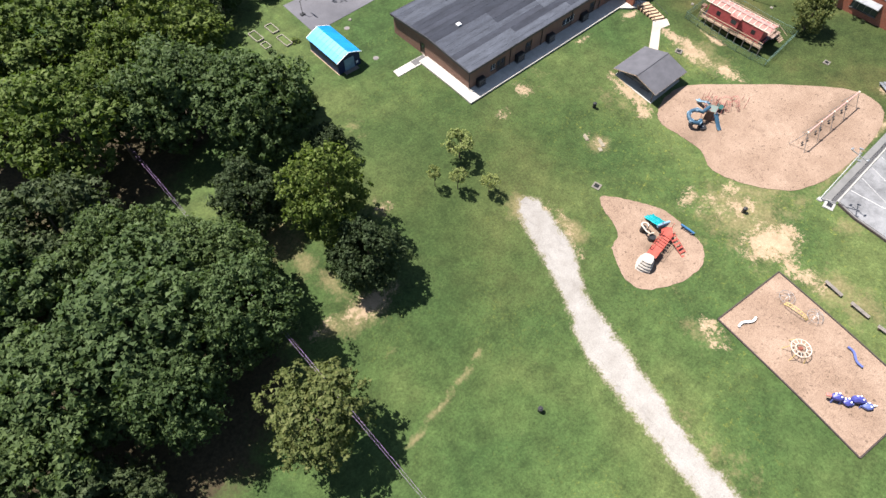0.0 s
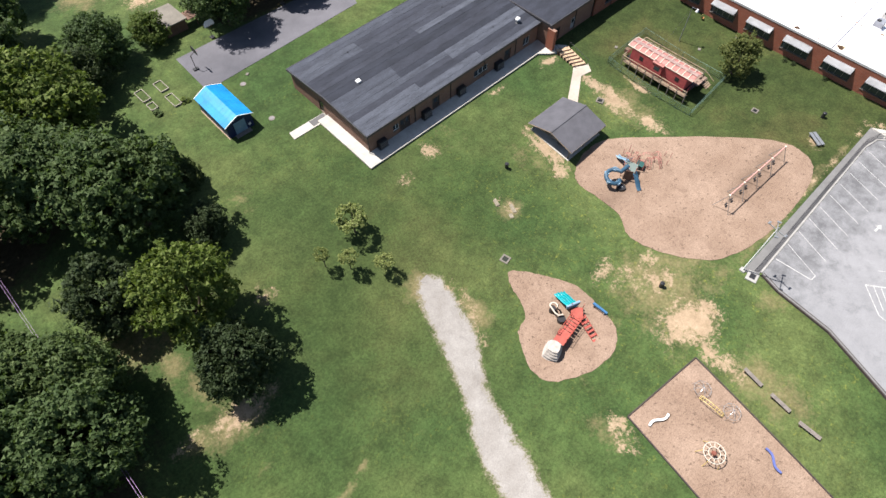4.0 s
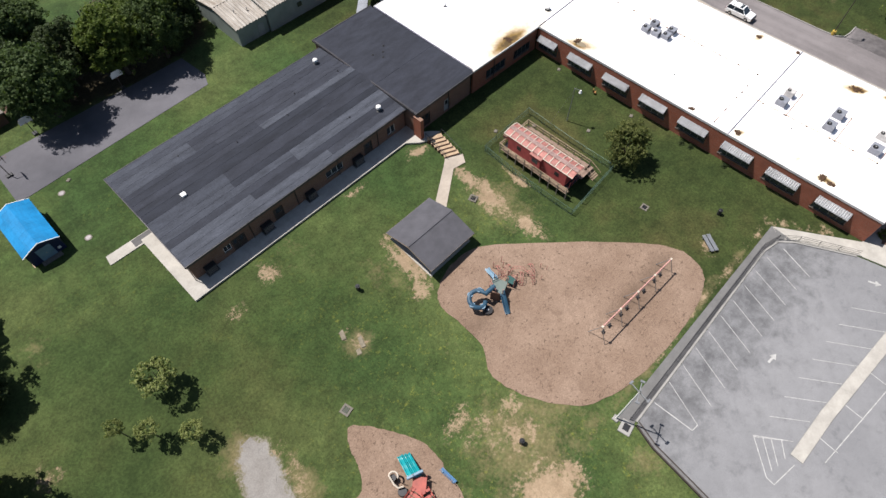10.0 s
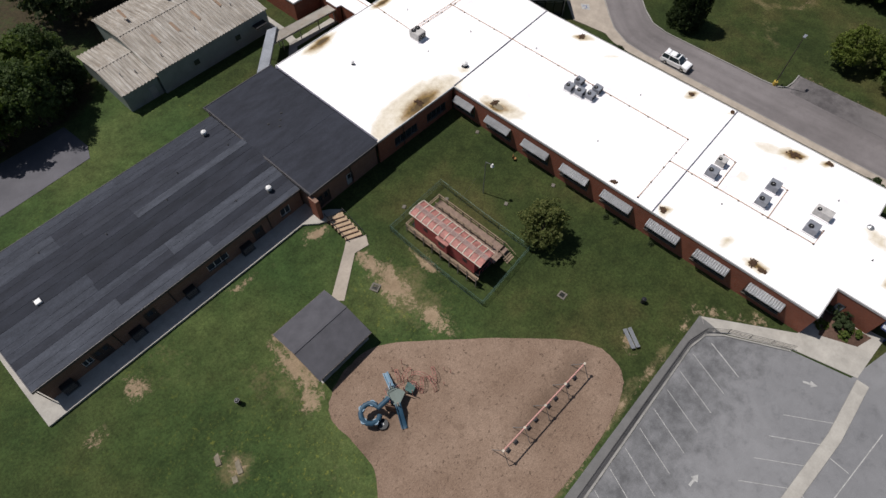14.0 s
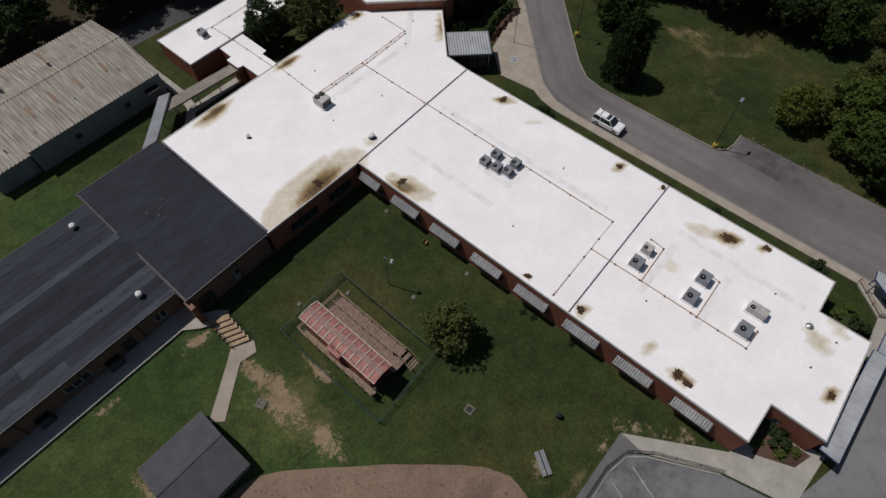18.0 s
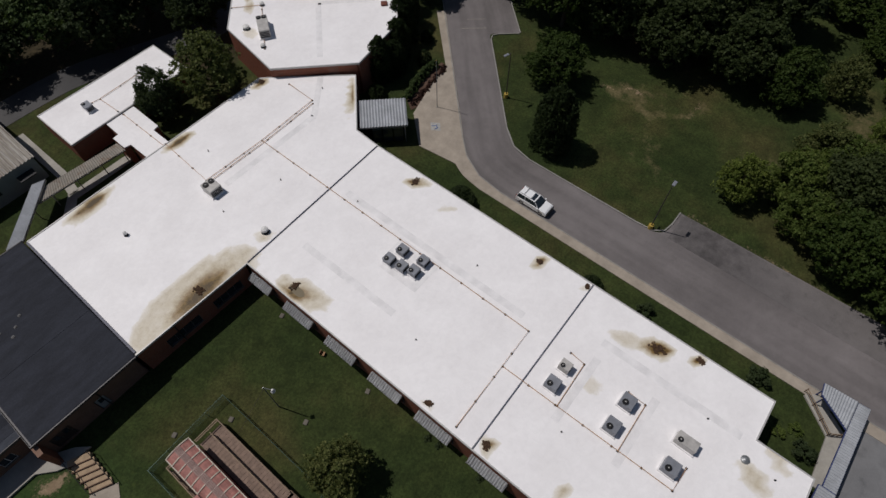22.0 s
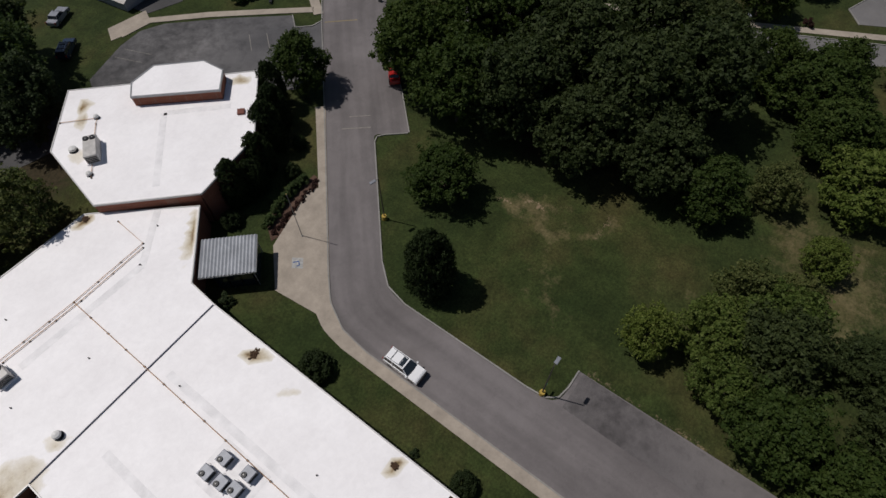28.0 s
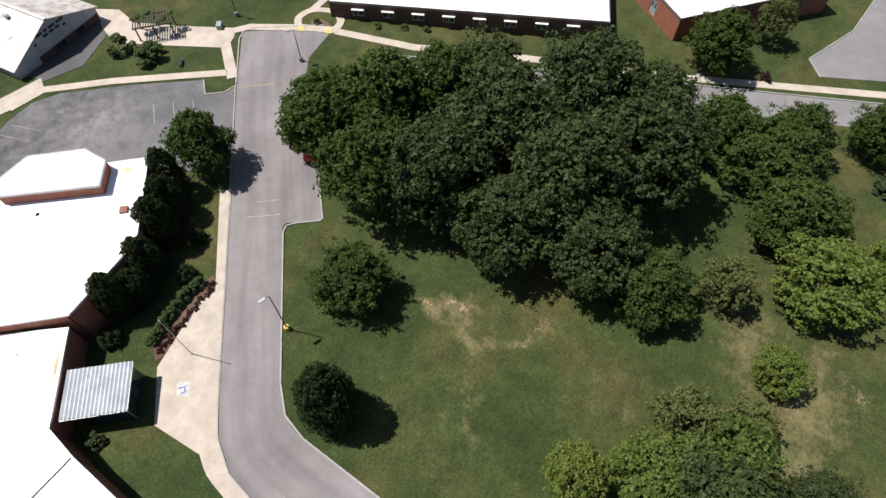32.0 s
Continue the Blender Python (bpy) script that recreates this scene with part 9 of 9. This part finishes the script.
for x, y, r, h in ((138.6, 50.0, 1.1, 1.4), (140.1, 8.3, 1.2, 1.6), (140.6, -5.5, 1.4, 2.0), (138.2, 21.0, 0.6, 0.8), (135.8, -12.4, 1.4, 2.2)):
    shrub(0, x, y, r, h, "clipped dark green shrub on the lawn")
for x, y, r, h in ((138.9, 35.5, 2.1, 2.6), (138.8, 15.0, 1.5, 2.0), (162.4, 61.2, 1.2, 2.0), (157.8, 58.0, 1.3, 2.2), (146.9, 58.4, 1.4, 2.2)):
    shrub(4, x, y, r, h, "large clipped dark round bush on the lawn", "clipped round bushes")
for i in range(12):
    f = i / 11
    shrub(1, 149.6 + 8.4 * f, 54.4 + 1.6 * f + 0.5 * math.sin(f * 3), 0.95, 1.5, "green hedge shrub beside the apron", "hedge beside the apron")
for i in range(14):
    f = i / 13
    shrub(3, 149.2 + 9.6 * f, 52.9 + 1.6 * f + 0.2 * math.sin(i * 2.1), 0.5, 0.7, "low purple-leaved border shrub", "border beside the apron")
for x, y, r, h in ((119.2, -9.9, 1.8, 2.4), (117.4, -10.8, 1.4, 1.7)):
    shrub(0, x, y, r, h, "rounded dark evergreen beside the brick wall")
for x, y in ((117.6, -12.6), (116.4, -11.6), (116.0, -9.0), (136.4, -9.8), (137.8, -11.0)):
    shrub(2, x, y, 0.9, 1.0, "yellow-green low shrub beside the wall", "yellow shrubs beside the wall")
for x, y in ((112.3, 19.0), (112.5, 17.6), (112.6, 12.2)):
    shrub(0, x, y, 0.5, 0.6, "small dark shrub under the windows", "shrubs under the windows")
for x, y, r, h in ((180.9, 100.8, 2.6, 3.0), (183.2, 95.2, 2.6, 3.0), (181.4, 95.1, 2.2, 2.6)):
    shrub(1, x, y, r, h, "spreading green shrub on the island lawn")
for x, y in ((205.8, 79.8), (211, 70.5), (213.5, 66.5), (215.2, 63)):
    shrub(1, x, y, 0.9, 1.0, "round green shrub beside the brick wall", "shrubs beside the far wall")
for x, y in ((223.5, -9.9), (225.5, -11.6)):
    shrub(0, x, y, 1.8, 1.8, "rounded dark shrub in a bark bed")
shrub(3, 237.4, 11.0, 1.2, 1.6, "reddish shrub in front of the brick block")
shrub(2, 35.0, 79.0, 0.9, 0.8, "low green shrub beside the raised beds")
shrub(1, 30.5, 79.4, 1.0, 0.8, "low green shrub beside the raised beds")
sheet("bark_bed", [(148.0, 52.3), (150.2, 51.9), (159.4, 54.2), (159.6, 55.8), (150, 55.4)], 0.05, M_BARK_MULCH, "red-brown bark bed behind the apron", "bed", 2.0)
sheet("bark_bed_corner", [(114.6, -9.4), (118.3, -8.6), (118.4, -14.2), (116.2, -13.4)], 0.11, M_BARK_MULCH, "red-brown bark bed at the wall corner", "bed", 2.0)
sheet("roundel_bed", curve_through([(204.2, 77.4), (206.2, 77.0), (207.0, 78.8), (206.4, 81.0), (204.8, 80.4)], 4, True), 0.05, M_BARK_MULCH, "red-brown bark bed ringed by the walk", "bed", 2.0)

# Pergola.
perg = thing("pergola", "dark timber pergola with climbing leaves", "pergola", on_ground(187.8, 99.8, -40))
for sx in (-2.8, 0, 2.8):
    for sy in (-1.7, 1.7):
        part("post", boxed(sx - 0.1, sx + 0.1, sy - 0.1, sy + 0.1, -0.1, 2.5), M_DARK_WOOD, perg)
for sy in (-1.7, 1.7):
    part("beam", boxed(-3.3, 3.3, sy - 0.08, sy + 0.08, 2.5, 2.7), M_DARK_WOOD, perg)
for i in range(16):
    x = -3.1 + i * 6.2 / 15
    part("slat", boxed(x - 0.07, x + 0.07, -2.2, 2.2, 2.7, 2.85), M_DARK_WOOD, perg)
for x, y in ((-2.6, 0.8), (1.6, -0.9), (2.8, 0.6), (-1.0, 1.5)):
    f = new("vine", SHRUBS[1])
    f.matrix_basis = Matrix.Translation((x, y, 2.65)) @ Matrix.Diagonal((1.3, 1.2, 0.3, 1))
    f.parent = perg

# Overhead line past the woods.
def utility_pole(x, y, h):
    u = thing("utility_pole", "grey-brown wooden utility pole with a cross-arm", "utility pole", on_ground(x, y, 35), "utility poles")
    part("pole", rodded((0, 0, -0.2), (0, 0, h), 0.16, 0.11, 10), M_POLE_WOOD, u)
    part("cross_arm", boxed(-0.9, 0.9, -0.06, 0.06, h - 0.7, h - 0.55), M_POLE_WOOD, u)
    for dx in (-0.8, 0, 0.8):
        part("insulator", rodded((dx, 0, h - 0.55), (dx, 0, h - 0.35), 0.05), M_GALV, u)


utility_pole(2.7, 72.3, 7.4)
utility_pole(4.6, -8.0, 9.4)
line = thing("overhead_cable", "pair of thin overhead cables along the wood edge", "cable")
for off in (-0.16, 0.16):
    bm = bmesh.new()
    pts = []
    for i in range(25):
        f = i / 24
        x, y = 2.7 + 1.9 * f + off * 0.8, 72.3 - 80.3 * f
        z0, z1 = ground_z(2.7, 72.3) + 6.9, ground_z(4.6, -8) + 8.9
        pts.append((x, y, z0 + (z1 - z0) * f - 0.7 * 4 * f * (1 - f)))
    pipe(bm, pts, 0.013, 4)
    part("cable", bm, M_CABLE, line)

# Small block in the trees behind the court.
hut = thing("small_store", "small store with a pale flat roof among trees", "store")
HUT = [(40.8, 94.7), (44.7, 94.7), (44.7, 99.9), (40.8, 99.9)]
outline_walls(hut, HUT, -1, 2.2, M_BROWN_WOOD, thick=0.15)
flat_roof("roof", [(40.5, 94.3), (45.0, 94.3), (44.8, 100.2), (40.4, 100.4)], 2.4, 0.2, M_OLD_CONCRETE, hut)
part("lean_to_roof", boxed(44.9, 49.4, 94.5, 97.0, 1.75, 1.87), M_BROWN_WOOD, hut)
for x in (46.6, 49.2):
    for y in (94.7, 96.8):
        part("post", boxed(x - 0.06, x + 0.06, y - 0.06, y + 0.06, -0.4, 1.75), M_BROWN_WOOD, hut)
for x, y, t in ((45.6, 77.6, 10), (112.2, 41.9, 0), (112.0, 27.6, 0), (95.2, 40.6, 0), (100.2, 37.2, 0), (105.2, 30.6, 0)):
    single("stone_block", boxed(-0.3, 0.3, -0.25, 0.25, -0.1, 0.14, bevel=0.05), M_OLD_CONCRETE, "small grey stone block on the grass", "stone", on_ground(x, y, t + 20), "stones on the grass")
M_CHAIR = plain("orange_plastic", (0.34, 0.17, 0.06), 0.5, 0, 0.2)
chair = thing("lawn_chair", "small orange chair beside the brick wall", "chair", on_ground(111.9, 34.6, 20))
part("seat", boxed(-0.25, 0.25, -0.25, 0.25, 0.38, 0.42), M_CHAIR, chair)
part("backrest", boxed(-0.25, 0.25, 0.21, 0.25, 0.42, 0.85), M_CHAIR, chair)
for dx in (-0.22, 0.22):
    for dy in (-0.22, 0.22):
        part("leg", rodded((dx, dy, 0), (dx, dy, 0.38), 0.02), M_BROWN_WOOD, chair)


# Low timber fences on the lawn behind the woods.
def board_fence(a, b, h=1.1):
    f = thing("board_fence", "low weathered board fence on the back lawn", "fence", group="fences on the back lawn")
    a, b = Vector(a), Vector(b)
    n = max(2, round((b - a).length / 0.6))
    for i in range(n + 1):
        p = a.lerp(b, i / n)
        z = ground_z(p.x, p.y)
        part("picket", boxed(p.x - 0.12, p.x + 0.12, p.y - 0.04, p.y + 0.04, z - 0.1, z + h), M_GREY_WOOD, f)
    for z in (0.35, 0.85):
        part("rail", rodded((a.x, a.y, ground_z(a.x, a.y) + z), (b.x, b.y, ground_z(b.x, b.y) + z), 0.05, None, 5), M_WOOD, f)


board_fence((53.5, 110.8), (59.6, 110.0))
board_fence((59.6, 110.0), (60.4, 105.6))
board_fence((64.6, 111.0), (70.2, 112.4))
board_fence((70.2, 112.4), (69.4, 118.0))
